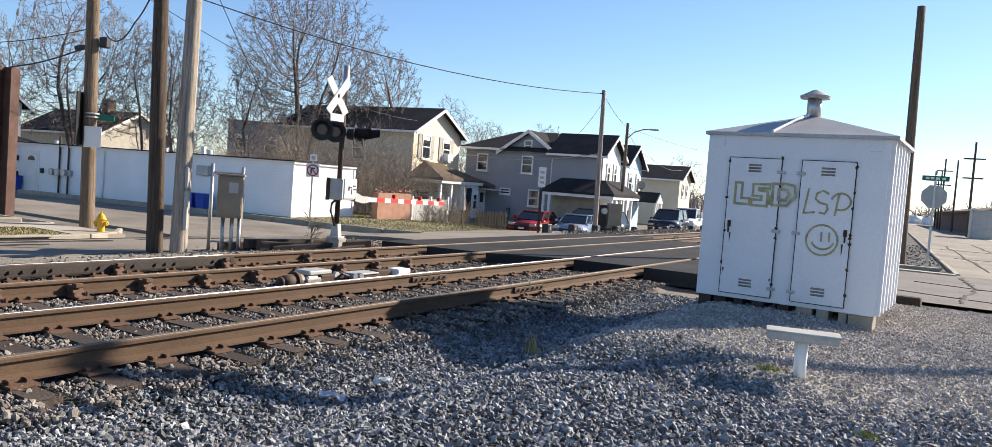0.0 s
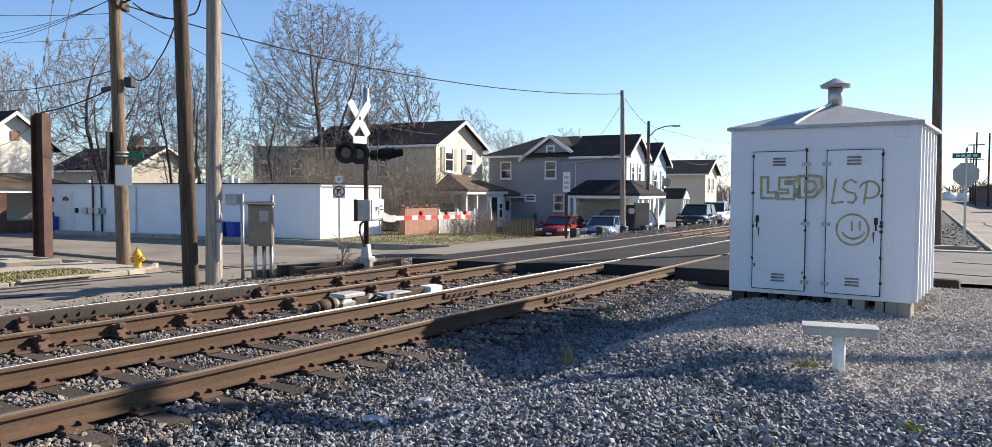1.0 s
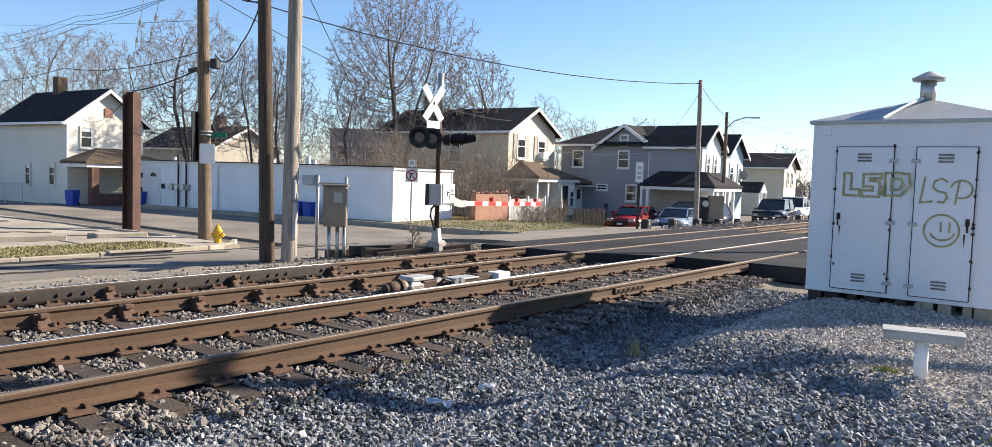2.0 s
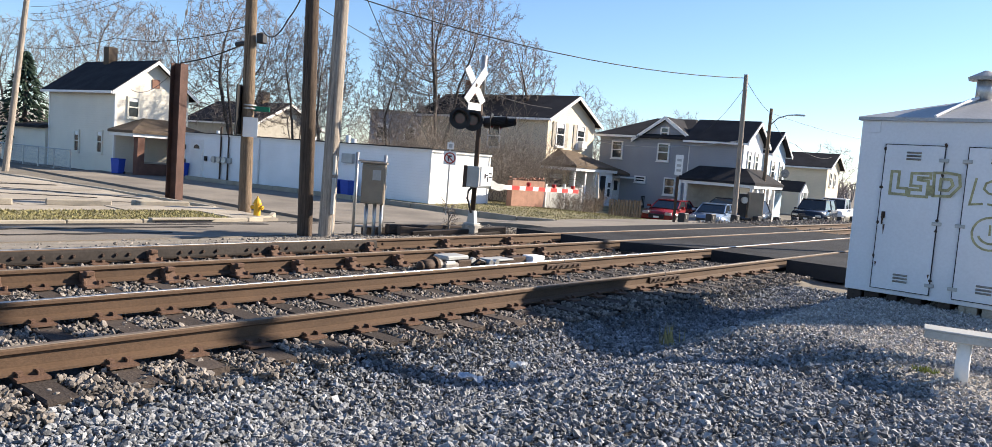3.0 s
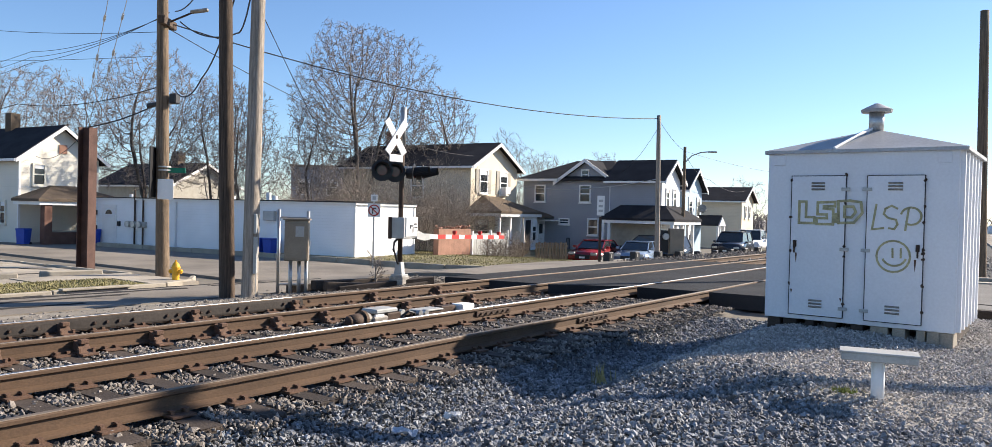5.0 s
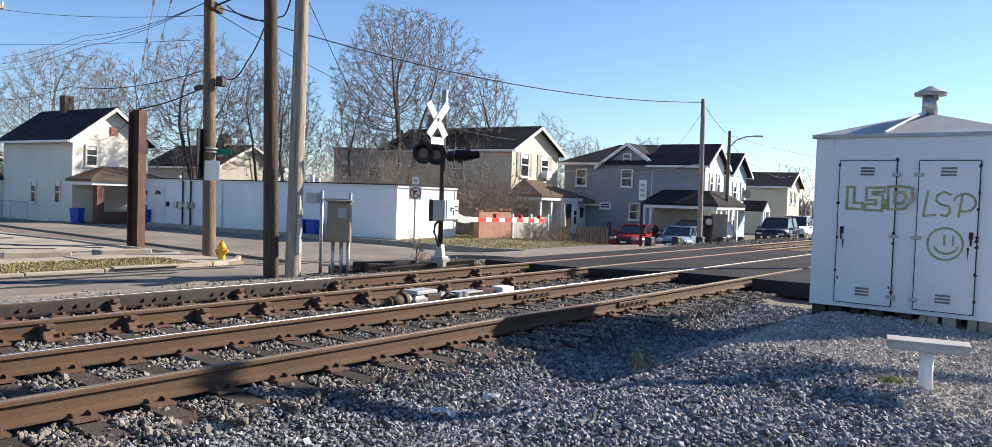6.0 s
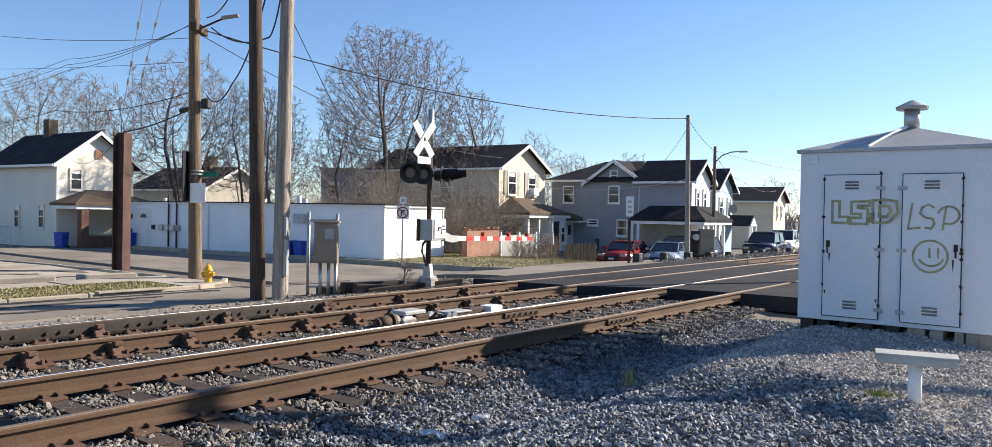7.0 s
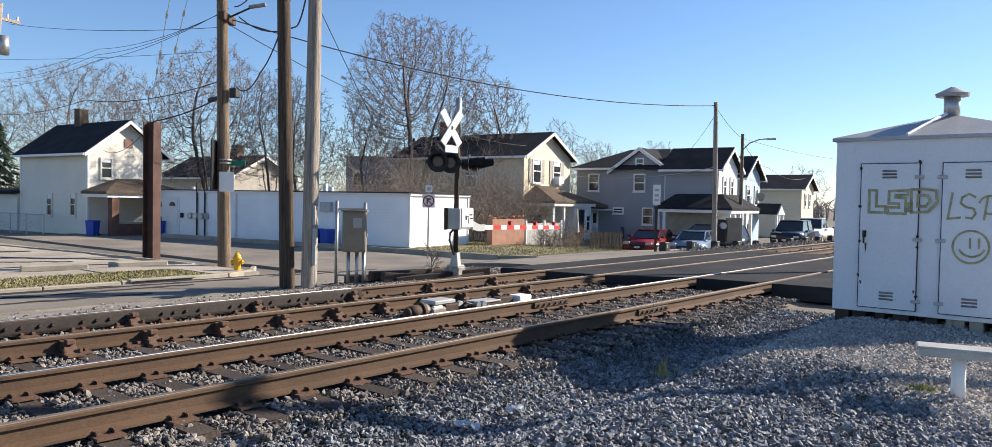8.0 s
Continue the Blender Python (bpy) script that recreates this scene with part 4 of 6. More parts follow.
slab_run("pavement", -21.2, -19.0, 11.7, 13.0, -0.65, 2, 1, M_CONCRETE, "worn concrete corner pavement")
slope_sheet("lawn", steps(-36, -23.6, 10), steps(37.2, 47, 8), 0.0, M_GRASS, "raised dry lawn beside the grey house", kind="structure", skirt=-0.6, f=lambda x, y: -1.0 + 0.17 * sm(38, 44, y))


def tar_seam(pts, w, z):
    """A poured strip of tar over a crack, uneven in width."""
    bm = B()
    rng = random.Random(int(100 * pts[0][0]) + int(100 * pts[0][1]))
    rows = []
    for (xa, ya), (xb, yb) in zip(pts, pts[1:]):
        for i in range(17):
            x, y = xa + (xb - xa) * i / 16 + rng.uniform(-0.06, 0.06), ya + (yb - ya) * i / 16
            k = w * rng.uniform(0.25, 1.0)
            rows.append([bm.verts.new((x + o, y, z(x, y) + h)) for o, h in ((-k, 0.0), (-k * 0.7, 0.012), (k * 0.7, 0.012), (k, 0.0))])
    for r, t in zip(rows, rows[1:]):
        for j in range(3):
            bm.faces.new((r[j], r[j + 1], t[j + 1], t[j]))
    bmesh.ops.recalc_face_normals(bm, faces=bm.faces[:])
    solid("tar_seam", bm, M_TAR, "dark tar strip sealing a crack", "tar seam", kind="structure")


def street_top(x, y):
    return land(x, y) + 0.014


for pts, w in (([(-16.5, 2.0), (-16.45, 6.5), (-15.95, 10.6)], 0.16), ([(-15.75, 1.0), (-15.6, 5.0), (-15.5, 9.0)], 0.12), ([(-17.4, 3.5), (-17.1, 8.0)], 0.09), ([(-17.9, 9.5), (-17.0, 13.4)], 0.12), ([(-16.2, 11.4), (-15.7, 14.4)], 0.1), ([(-14.9, 3.0), (-14.6, 7.6)], 0.1)):
    tar_seam(pts, w, street_top)
for pts, w in (([(-30.5, 6.2), (-29.9, 9.1), (-25.9, 12.2)], 0.22), ([(-27.6, 5.8), (-27.3, 8.4), (-26.0, 10.8)], 0.2), ([(-25.4, 4.0), (-24.9, 8.0), (-24.2, 12.3)], 0.14), ([(-33.0, 5.0), (-31.5, 11.6)], 0.2), ([(-24.0, 3.5), (-23.75, 7.5)], 0.1)):
    tar_seam(pts, w, lambda x, y: -0.71)
slope_sheet("lawn", steps(-30, -16.7, 16), steps(23.6, 37, 16), 0.0, M_GRASS, "patchy dry lawn before the houses", kind="structure", f=lambda x, y: -0.66 - 0.42 * sm(29, 40, y))
slope_sheet("lawn", steps(-19.2, -16.4, 4), steps(37.2, 75, 16), 0.0, M_GRASS, "patchy dry verge along the street", kind="structure", f=lambda x, y: land(x, y) + 0.02)
inlet = thing("storm_drain", pose(-18.52, 9.9, -0.66), "dark open storm drain inlet in the kerb", "drain")
part("opening", box(B(), -0.01, 0.02, -0.75, 0.75, -0.13, 0.0), M_SEAM, inlet)
part("lintel", box(B(), -0.16, 0.06, -0.85, 0.85, 0.02, 0.075, 0.012), M_KERB, inlet)
for (xa, ya), (xb, yb) in (((-23.75, 4.6), (-23.35, 7.55)), ((-23.4, 8.4), (-22.95, 10.0)), ((-23.2, 10.7), (-22.85, 12.3))):
    half = math.hypot(xb - xa, yb - ya) / 2
    bm = box(B(), -half, half, -0.12, 0.12, -0.08, 0.11, 0.03)
    solid("parking_kerb", bm, M_KERB, "low worn concrete wheel stop lying in the lot", "kerb", "wheel stops", m=pose((xa + xb) / 2, (ya + yb) / 2, -0.65, 0, 0, math.degrees(math.atan2(yb - ya, xb - xa))))


# ---- houses ----
def siding(m, pitch=0.13, depth=0.35):
    """Adds the shadow lines of lapped boards to a wall material."""
    nt = m.node_tree
    nd, ln = nt.nodes, nt.links
    tc = nd.new("ShaderNodeTexCoord")
    sp = nd.new("ShaderNodeSeparateXYZ")
    ln.new(tc.outputs["Object"], sp.inputs[0])
    mu = nd.new("ShaderNodeMath")
    mu.operation = "DIVIDE"
    mu.inputs[1].default_value = pitch
    ln.new(sp.outputs["Z"], mu.inputs[0])
    fr = nd.new("ShaderNodeMath")
    fr.operation = "FRACT"
    ln.new(mu.outputs[0], fr.inputs[0])
    bp = nd.new("ShaderNodeBump")
    bp.inputs["Strength"].default_value = depth
    bp.inputs["Distance"].default_value = 0.03
    bp.invert = True
    ln.new(fr.outputs[0], bp.inputs["Height"])
    ln.new(bp.outputs[0], nd["Principled BSDF"].inputs["Normal"])


for m in (M_WHITEWALL, M_CREAM, M_TANWALL, M_GREYWALL, M_BLUEWALL):
    siding(m)


def on_face(face, a, z, out):
    """A place on a house wall: front walls face +x, side walls -y."""
    return (out, a, z) if face == "front" else (a, -out, z)


def face_box(bm, face, a0, a1, z0, z1, o0, o1, at=0.0, bevel=0.0):
    if face == "front":
        return box(bm, at + o0, at + o1, a0, a1, z0, z1, bevel)
    return box(bm, a0, a1, at - o1, at - o0, z0, z1, bevel)


def window(house, face, a, z, w, h, at=0.0, frame_mat=None, shutters=None, ac=False):
    fm = frame_mat or M_WHITE
    bm = B()
    t = 0.09
    for p in ((a - w / 2 - t, a - w / 2, z - t, z + h + t), (a + w / 2, a + w / 2 + t, z - t, z + h + t), (a - w / 2, a + w / 2, z + h, z + h + t), (a - w / 2, a + w / 2, z - t, z), (a - w / 2, a + w / 2, z + h / 2 - 0.035, z + h / 2 + 0.035)):
        face_box(bm, face, *p, 0.002, 0.07, at)
    win = part("window", bm, fm, house, "white framed sash window" if fm is M_WHITE else "framed sash window")
    part("pane", face_box(B(), face, a - w / 2, a + w / 2, z + h / 2 + 0.03, z + h, 0.003, 0.03, at), M_GLASS, win)
    part("pane", face_box(B(), face, a - w / 2, a + w / 2, z, z + h / 2 - 0.03, 0.003, 0.02, at), M_GLASS, win)
    part("sill", face_box(B(), face, a - w / 2 - 0.13, a + w / 2 + 0.13, z - t - 0.06, z - t, 0.002, 0.12, at), fm, win)
    if h > 1:
        part("blind", face_box(B(), face, a - w / 2 + 0.02, a + w / 2 - 0.02, z + h * 0.8, z + h, 0.029, 0.033, at), M_WHITE, win, "pale drawn blind")
    if shutters:
        for s in (-1, 1):
            c = a + s * (w / 2 + 0.32)
            part("shutter", face_box(B(), face, c - 0.17, c + 0.17, z - 0.08, z + h + 0.08, 0.002, 0.05, at), shutters, house, "tan louvred shutter")
    if ac:
        part("air_conditioner", face_box(B(), face, a - 0.33, a + 0.33, z - 0.05, z + 0.42, 0.0, 0.4, at, 0.02), M_WHITE, house, "white window air conditioner")
    return win


def gable_house(name, x, y, rz, lx, ly, z0, z1, zr, wallm, roofm, label, group="houses along the street", trim=None, cat="house", eave=0.4):
    """A gabled house; the gable front looks along its +x and the side wall faces -y."""
    t = thing(name, pose(x, y, z0, 0, 0, rz), label, cat, group)
    h, r = z1 - z0, zr - z0
    part("wall", prism(B(), [(0, -0.6), (ly, -0.6), (ly, h), (ly / 2, r), (0, h)], "x", -lx, 0), wallm, t)
    sl = (r - h) / (ly / 2)
    for s in (0, 1):
        ya, yb = (-eave, ly / 2) if s == 0 else (ly + eave, ly / 2)
        za = h - eave * sl
        part("roof", prism(B(), [(ya, za + 0.02), (yb, r + 0.02), (yb, r + 0.15), (ya, za + 0.15)], "x", -lx - 0.3, 0.38), roofm, t, "shingled roof slope")
        tm = trim or M_WHITE
        part("barge_board", prism(B(), [(ya, za - 0.1), (yb, r - 0.1), (yb, r + 0.1), (ya, za + 0.1)], "x", 0.385, 0.43), tm, t, "white barge board")
        yy = -eave - 0.04 if s == 0 else ly + eave + 0.04
        part("gutter", box(B(), -lx - 0.3, 0.4, yy - 0.05, yy + 0.05, za - 0.03, za + 0.1), tm, t, "white eaves gutter")
    return t, h, r


def hip(bm, x0, x1, y0, y1, z0, z1, rx0, rx1, ry0, ry1):
    """A hipped roof over a rectangle, with a smaller rectangle or line on top."""
    a = [bm.verts.new(p) for p in ((x0, y0, z0), (x1, y0, z0), (x1, y1, z0), (x0, y1, z0))]
    b = [bm.verts.new(p) for p in ((rx0, ry0, z1), (rx1, ry0, z1), (rx1, ry1, z1), (rx0, ry1, z1))]
    c = [bm.verts.new((v.co.x, v.co.y, z0 - 0.14)) for v in a]
    bm.faces.new(b)
    bm.faces.new(c[::-1])
    for i in range(4):
        j = (i + 1) % 4
        bm.faces.new((a[i], a[j], b[j], b[i]))
        bm.faces.new((c[i], c[j], a[j], a[i]))
    bmesh.ops.recalc_face_normals(bm, faces=bm.faces[:])
    return bm


RZ = 5
# long white building
white = thing("white_building", pose(-24.6, 24.4, -0.82, 0, 0, 7), "long low white clapboard building with a flat roof", "building")
part("wall", box(B(), -18.2, 0, 0, 4.5, -0.3, 2.47), M_WHITEWALL, white)
part("roof", box(B(), -18.3, 0.1, -0.1, 4.6, 2.47, 2.56), M_WHITE, white, "white roof edge")
part("roof_edge", box(B(), -18.35, 0.14, -0.14, 4.64, 2.56, 2.61), M_SHINGLE, white, "dark roof edging")
for x in (-11.4, -5.8):
    part("downpipe", bar(B(), (x, -0.06, 0), (x, -0.06, 2.42), 0.05, seg=8), M_WHITE, white)
for x, y in ((0.02, -0.02), (0.02, 4.52), (-18.12, -0.02)):
    part("corner_board", box(B(), x - 0.08, x + 0.02, y - 0.02, y + 0.08, -0.1, 2.42), M_WHITE, white)
d = part("door", box(B(), -17.08, -16.18, -0.05, 0.0, 0.1, 2.05, 0.01), M_WHITE, white, "white panelled door with fanlight")
part("door_frame", prism(B(), [(-17.22, 0.08), (-16.04, 0.08), (-16.04, 2.2), (-17.22, 2.2), (-17.22, 2.06), (-16.18, 2.06), (-16.18, 0.1), (-17.08, 0.1), (-17.08, 2.06), (-17.22, 2.06)], "y", -0.03, -0.002), M_WHITE, d)
part("fanlight", prism(B(), [(-16.90, 1.7), (-16.36, 1.7), (-16.40, 1.82), (-16.50, 1.9), (-16.63, 1.93), (-16.76, 1.9), (-16.86, 1.82)], "y", -0.062, -0.05), M_GLASS, d)
part("door_step", box(B(), -17.48, -15.78, -0.8, -0.02, -0.2, 0.1, 0.02), M_CONCRETE, white)
for x, z in ((-17.73, 1.75), (-17.73, 0.95), (-15.78, 1.2)):
    part("wall_lamp", box(B(), x - 0.09, x + 0.09, -0.12, 0.0, z - 0.13, z + 0.13, 0.02), M_BLACK, white)
part("meter_board", box(B(), -15.18, -13.58, -0.15, -0.002, 1.05, 1.35, 0.02), M_GREYPAINT, white, "grey gas and power meters")
for x in (-14.88, -14.43, -13.98):
    part("meter", bar(B(), (x, -0.28, 1.2), (x, -0.14, 1.2), 0.17, seg=14), M_GALV, white)
for x in (-14.48, -13.83):
    part("conduit", bar(B(), (x, -0.08, 0.0), (x, -0.08, 3.0 if x < -13 else 1.1), 0.045, seg=8), M_IRON, white)
part("air_unit", box(B(), -5.3, -4.6, -0.2, 0.0, 1.65, 2.1, 0.02), M_GREYPAINT, white)
for x, z, r in ((-6.6, 3.0, 0.12), (-6.2, 2.85, 0.14), (-16.9, 2.8, 0.1), (-9.0, 2.8, 0.1)):
    part("roof_vent", bar(B(), (x, 1.5, 2.5), (x, 1.5, z), r, seg=12), M_WHITE, white)


def wheelie_bin(x, y, z, rz, label="blue plastic wheeled bin with a closed lid"):
    t = thing("wheelie_bin", pose(x, y, z, 0, 0, rz) @ Matrix.Scale(0.8, 4), label, "bin", "blue bins")
    bm = B()
    hip(bm, -0.26, 0.26, -0.3, 0.3, 0.2, 1.0, -0.3, 0.3, -0.36, 0.36)
    part("tub", bm, M_BLUEBIN, t)
    part("lid", box(B(), -0.32, 0.32, -0.39, 0.38, 1.0, 1.07, 0.025), M_BLUEBIN, t)
    part("bin_handle", bar(B(), (-0.25, 0.42, 0.98), (0.25, 0.42, 0.98), 0.02, seg=8), M_BLUEBIN, t)
    for x in (-0.25, 0.25):
        part("wheel", bar(B(), (x - 0.04, 0.3, 0.1), (x + 0.04, 0.3, 0.1), 0.1, seg=14), M_TYRE, t)


wheelie_bin(-28.85, 23.28, -0.82, 10)
wheelie_bin(-29.5, 23.15, -0.82, 14)
wheelie_bin(-41.84, 21.9, -0.82, 10)
wheelie_bin(-43.25, 19.0, -0.82, 30)

# yellow-cream house
tan, h, r = gable_house("house", -28.8, 38.2, RZ, 10.2, 5.8, -1.05, 4.37, 5.82, M_TANWALL, M_SHINGLE, "two-storey yellow-cream clapboard house with a brown hipped porch roof")
window(tan, "front", 1.45, 3.78, 0.85, 1.35, shutters=M_TANPAINT)
window(tan, "front", 3.97, 3.78, 0.85, 1.35, shutters=M_TANPAINT, ac=True)
window(tan, "side", -4.0, 3.45, 0.85, 1.35)
part("porch_roof", hip(B(), 0.0, 2.5, -0.5, 4.9, 2.62, 3.55, 0.0, 0.15, 1.3, 3.0), M_SHINGLEBROWN, tan, "brown hipped porch roof")
part("porch_fascia", box(B(), 0.0, 2.45, -0.45, 4.85, 2.3, 2.49), M_WHITE, tan)
part("porch_floor", box(B(), 0.0, 2.4, -0.3, 6.2, -0.4, 0.12), M_CONCRETE, tan)
for y in (-0.3, 1.0, 2.3):
    part("porch_post", box(B(), 2.2, 2.34, y - 0.07, y + 0.07, 0.1, 2.22), M_WHITE, tan)
part("porch_door", box(B(), 2.2, 2.24, 3.1, 3.75, 0.15, 2.1), M_BLACK, tan, "dark open porch door")
window(tan, "front", 1.3, 0.75, 1.5, 1.25, frame_mat=M_TANPAINT)
part("enclosed_porch", box(B(), 0.0, 2.2, 3.0, 4.7, 0.1, 2.3), M_WHITEWALL, tan, "white enclosed porch")
window(tan, "front", 4.25, 0.8, 0.45, 1.1, at=2.2)
part("side_porch", box(B(), -1.2, 1.6, 4.9, 7.0, -0.4, 2.2), M_WHITEWALL, tan, "white side porch")
d = part("door", box(B(), 1.6, 1.66, 5.9, 6.7, 0.1, 2.05), M_WHITE, tan, "white front door")
part("pane", box(B(), 1.655, 1.67, 6.05, 6.55, 1.2, 1.85), M_GLASS, d)
window(tan, "front", 5.35, 0.8, 0.5, 1.1, at=1.6)
part("side_porch_roof", hip(B(), -1.5, 2.3, 4.95, 7.3, 2.36, 2.62, -1.3, 1.6, 5.4, 6.8), M_SHINGLEBROWN, tan)
part("awning", prism(B(), [(5.6, 2.05), (7.3, 2.05), (7.3, 2.14), (5.6, 2.14)], "x", 1.6, 2.7), M_WHITE, tan, "small white awning")
for i in range(4):
    part("chimney_vent", bar(B(), (-3 - 2.5 * i, 2.0, r - 0.6), (-3 - 2.5 * i, 2.0, r + 0.0), 0.08, seg=8), M_IRON, tan)
part("chimney", box(B(), -8.6, -7.9, 2.5, 3.2, r - 0.4, r + 1.1), M_BRICK, tan, "orange brick chimney")
railing = thing("porch_railing", pose(-25.9, 45.0, -1.05, 0, 0, RZ), "black metal porch railing", "railing")
for i in range(13):
    part("baluster", box(B(), -0.02, 0.02, 0.22 * i, 0.22 * i + 0.03, 0, 0.95), M_BLACK, railing)
for z in (0.1, 0.92):
    part("rail", box(B(), -0.03, 0.03, 0, 2.7, z, z + 0.05), M_BLACK, railing)
fence = thing("wooden_fence", pose(-21.7, 34.6, -0.95, 0, 0, 60), "brown weathered picket enclosure on the lawn", "fence")
for i in range(12):
    part("picket", box(B(), 0.16 * i, 0.16 * i + 0.11, -0.02, 0.02, -0.3, 0.9 + 0.03 * (i % 2)), M_POLE, fence)
for z in (0.2, 0.7):
    part("fence_rail", box(B(), 0, 1.95, 0.021, 0.06, z, z + 0.08), M_POLEGREY, fence)
umb = thing("patio_umbrella", pose(-22.4, 34.4, -0.95), "folded tan patio umbrella on a thin pole", "umbrella")
part("pole", bar(B(), (0, 0, -0.3), (0, 0, 2.2), 0.025, seg=8), M_POLE, umb)
part("canopy", bar(B(), (0, 0, 0.9), (0, 0, 2.1), 0.16, 0.03, seg=10), M_TANPAINT, umb, "folded cloth")
# low brick wall and fence panel beside the white building
wallb = thing("brick_wall", pose(-23.9, 29.3, -0.9, 0, 0, 95), "low orange brick wall with a broken top", "wall")
part("face", box(B(), 0, 2.9, 0, 0.3, -0.3, 1.5), M_BRICK, wallb)
for i in range(26):
    x = random.uniform(0.05, 2.85)
    part("brick", box(B(), -0.1, 0.1, -0.05, 0.05, -0.03, 0.04, 0.005, m=pose(x, random.uniform(0.08, 0.22), 1.52 + random.uniform(0, 0.12), random.uniform(-20, 20), random.uniform(-20, 20), random.uniform(0, 90))), M_BRICK, wallb)
panel = thing("fence_panel", pose(-24.2, 32.4, -1.0, 0, 0, 95), "pale vinyl fence panel with posts", "fence")
for i in range(9):
    part("board", box(B(), 0.42 * i, 0.42 * i + 0.4, 0, 0.04, -0.3, 1.35), M_GREYPAINT, panel)
for i in range(3):
    part("post", box(B(), 1.85 * i - 0.05, 1.85 * i + 0.05, -0.04, 0.08, -0.4, 1.5), M_WHITE, panel)

# grey house with its wing
grey = thing("house", pose(-29.5, 45.15, -1.5, 0, 0, RZ), "two-storey blue-grey clapboard house with dark roof and carport", "house", "houses along the street")
part("wall", box(B(), 0, 6.6, 0, 6.2, -0.5, 5.25), M_GREYWALL, grey)
part("roof", hip(B(), -0.35, 7.0, -0.4, 6.6, 5.36, 6.75, 2.6, 5.4, 3.0, 3.2), M_SHINGLE, grey, "dark hipped roof")
part("gutter", box(B(), -0.37, 2.75, -0.5, -0.4, 5.2, 5.34), M_WHITE, grey, "white eaves gutter")
part("gable_wall", prism(B(), [(2.85, 5.25), (6.5, 5.25), (4.67, 6.45)], "y", -0.02, 2.5), M_GREYWALL, grey)
for s in (0, 1):
    a = (2.42, 4.98) if s == 0 else (6.97, 4.96)
    part("gable_roof", prism(B(), [a, (4.69, 6.5), (4.69, 6.64), (a[0], a[1] + 0.15)], "y", -0.35, 2.6), M_SHINGLE, grey)
    part("barge_board", prism(B(), [(a[0], a[1] - 0.1), (4.69, 6.42), (4.69, 6.66), (a[0], a[1] + 0.14)], "y", -0.4, -0.352), M_WHITE, grey, "white barge board")
window(grey, "side", 1.3, 3.86, 0.66, 1.0)
window(grey, "side", 4.62, 3.86, 0.66, 1.0)
window(grey, "side", 4.6, 5.34, 0.42, 0.55)
window(grey, "side", 5.24, 1.72, 0.62, 0.95)
window(grey, "side", 3.15, 2.38, 0.62, 0.26)
part("corner_board", box(B(), 6.5, 6.62, -0.03, 0.1, -0.3, 5.2), M_WHITE, grey)
part("downpipe", path_tube(B(), [(6.9, -0.35, 5.2), (6.42, -0.08, 4.85), (6.42, -0.08, 0)], 0.06), M_WHITE, grey, "white downpipe")
wing, h, r = gable_house("house_wing", -19.6, 45.6, RZ, 3.35, 3.8, -1.5, 3.82, 5.0, M_GREYWALL, M_SHINGLE, "grey house wing with a white front gable and carport roof", "houses along the street", cat="house")
part("front_cladding", prism(B(), [(0.05, 1.9), (3.75, 1.9), (3.75, h), (1.9, r - 0.05), (0.05, h)], "x", 0.003, 0.05), M_WHITEWALL, wing, "white shingled gable front")
window(wing, "front", 1.1, 3.6, 0.5, 1.1, at=0.05)
window(wing, "front", 2.5, 3.6, 0.5, 1.1, at=0.05)
window(wing, "front", 1.1, 0.7, 0.6, 1.3)
window(wing, "front", 2.6, 0.7, 0.6, 1.3)
part("carport_roof", hip(B(), -3.3, 1.5, -1.8, 4.0, 2.84, 3.66, -2.5, 0.4, -0.3, 2.6), M_SHINGLE, wing, "dark hipped carport roof")
part("carport_fascia", box(B(), -3.25, 1.45, -1.75, 3.95, 2.52, 2.7), M_WHITE, wing)
part("carport_wall", box(B(), -3.3, -0.1, -0.06, 0.0, -0.3, 2.5), M_TANPAINT, wing, "cream wall behind the carport")
for x, y in ((-3.1, -1.65), (-2.7, -1.65), (1.3, -1.65), (1.3, -0.8), (1.3, 0.3), (1.3, 1.5), (1.3, 2.6)):
    part("carport_post", box(B(), x - 0.08, x + 0.08, y - 0.08, y + 0.08, -0.3, 2.53), M_WHITE, wing)

# pale blue house and far cream house
blue, h, r = gable_house("house", -21.2, 53.6, RZ, 9, 4.2, -1.6, 3.6, 4.95, M_BLUEWALL, M_SHINGLE, "narrow pale blue house with a white pillared porch")
for y in (1.2, 3.2):
    window(blue, "front", y, 3.2, 0.7, 1.3)
window(blue, "front", 1.0, 0.7, 0.8, 1.4)
dish = bar(B(), (0.5, 2.6, 3.75), (0.56, 2.5, 3.8), 0.34, 0.3, 16)
part("dish", dish, M_DIRTYGREY, blue, "grey satellite dish")
part("porch_roof", prism(B(), [(2.6, 2.5), (4.5, 2.5), (3.55, 3.15)], "x", 0.0, 1.8), M_WHITE, blue, "white gabled porch roof")
part("porch_shingle", prism(B(), [(2.45, 2.5), (3.55, 3.2), (4.65, 2.5), (4.65, 2.58), (3.55, 3.3), (2.45, 2.58)], "x", -0.05, 1.75), M_SHINGLE, blue)
for y in (2.7, 3.3, 4.4):
    part("porch_post", box(B(), 1.6, 1.75, y - 0.08, y + 0.08, 0, 2.5), M_WHITE, blue)
part("porch_floor", box(B(), 0.0, 1.8, 2.5, 4.6, -0.4, 0.3), M_CONCRETE, blue)
for i in range(4):
    part("step", box(B(), 1.8 + 0.28 * i, 2.1 + 0.28 * i, 2.8, 4.2, -0.4, 0.24 - 0.14 * i), M_CONCRETE, blue)
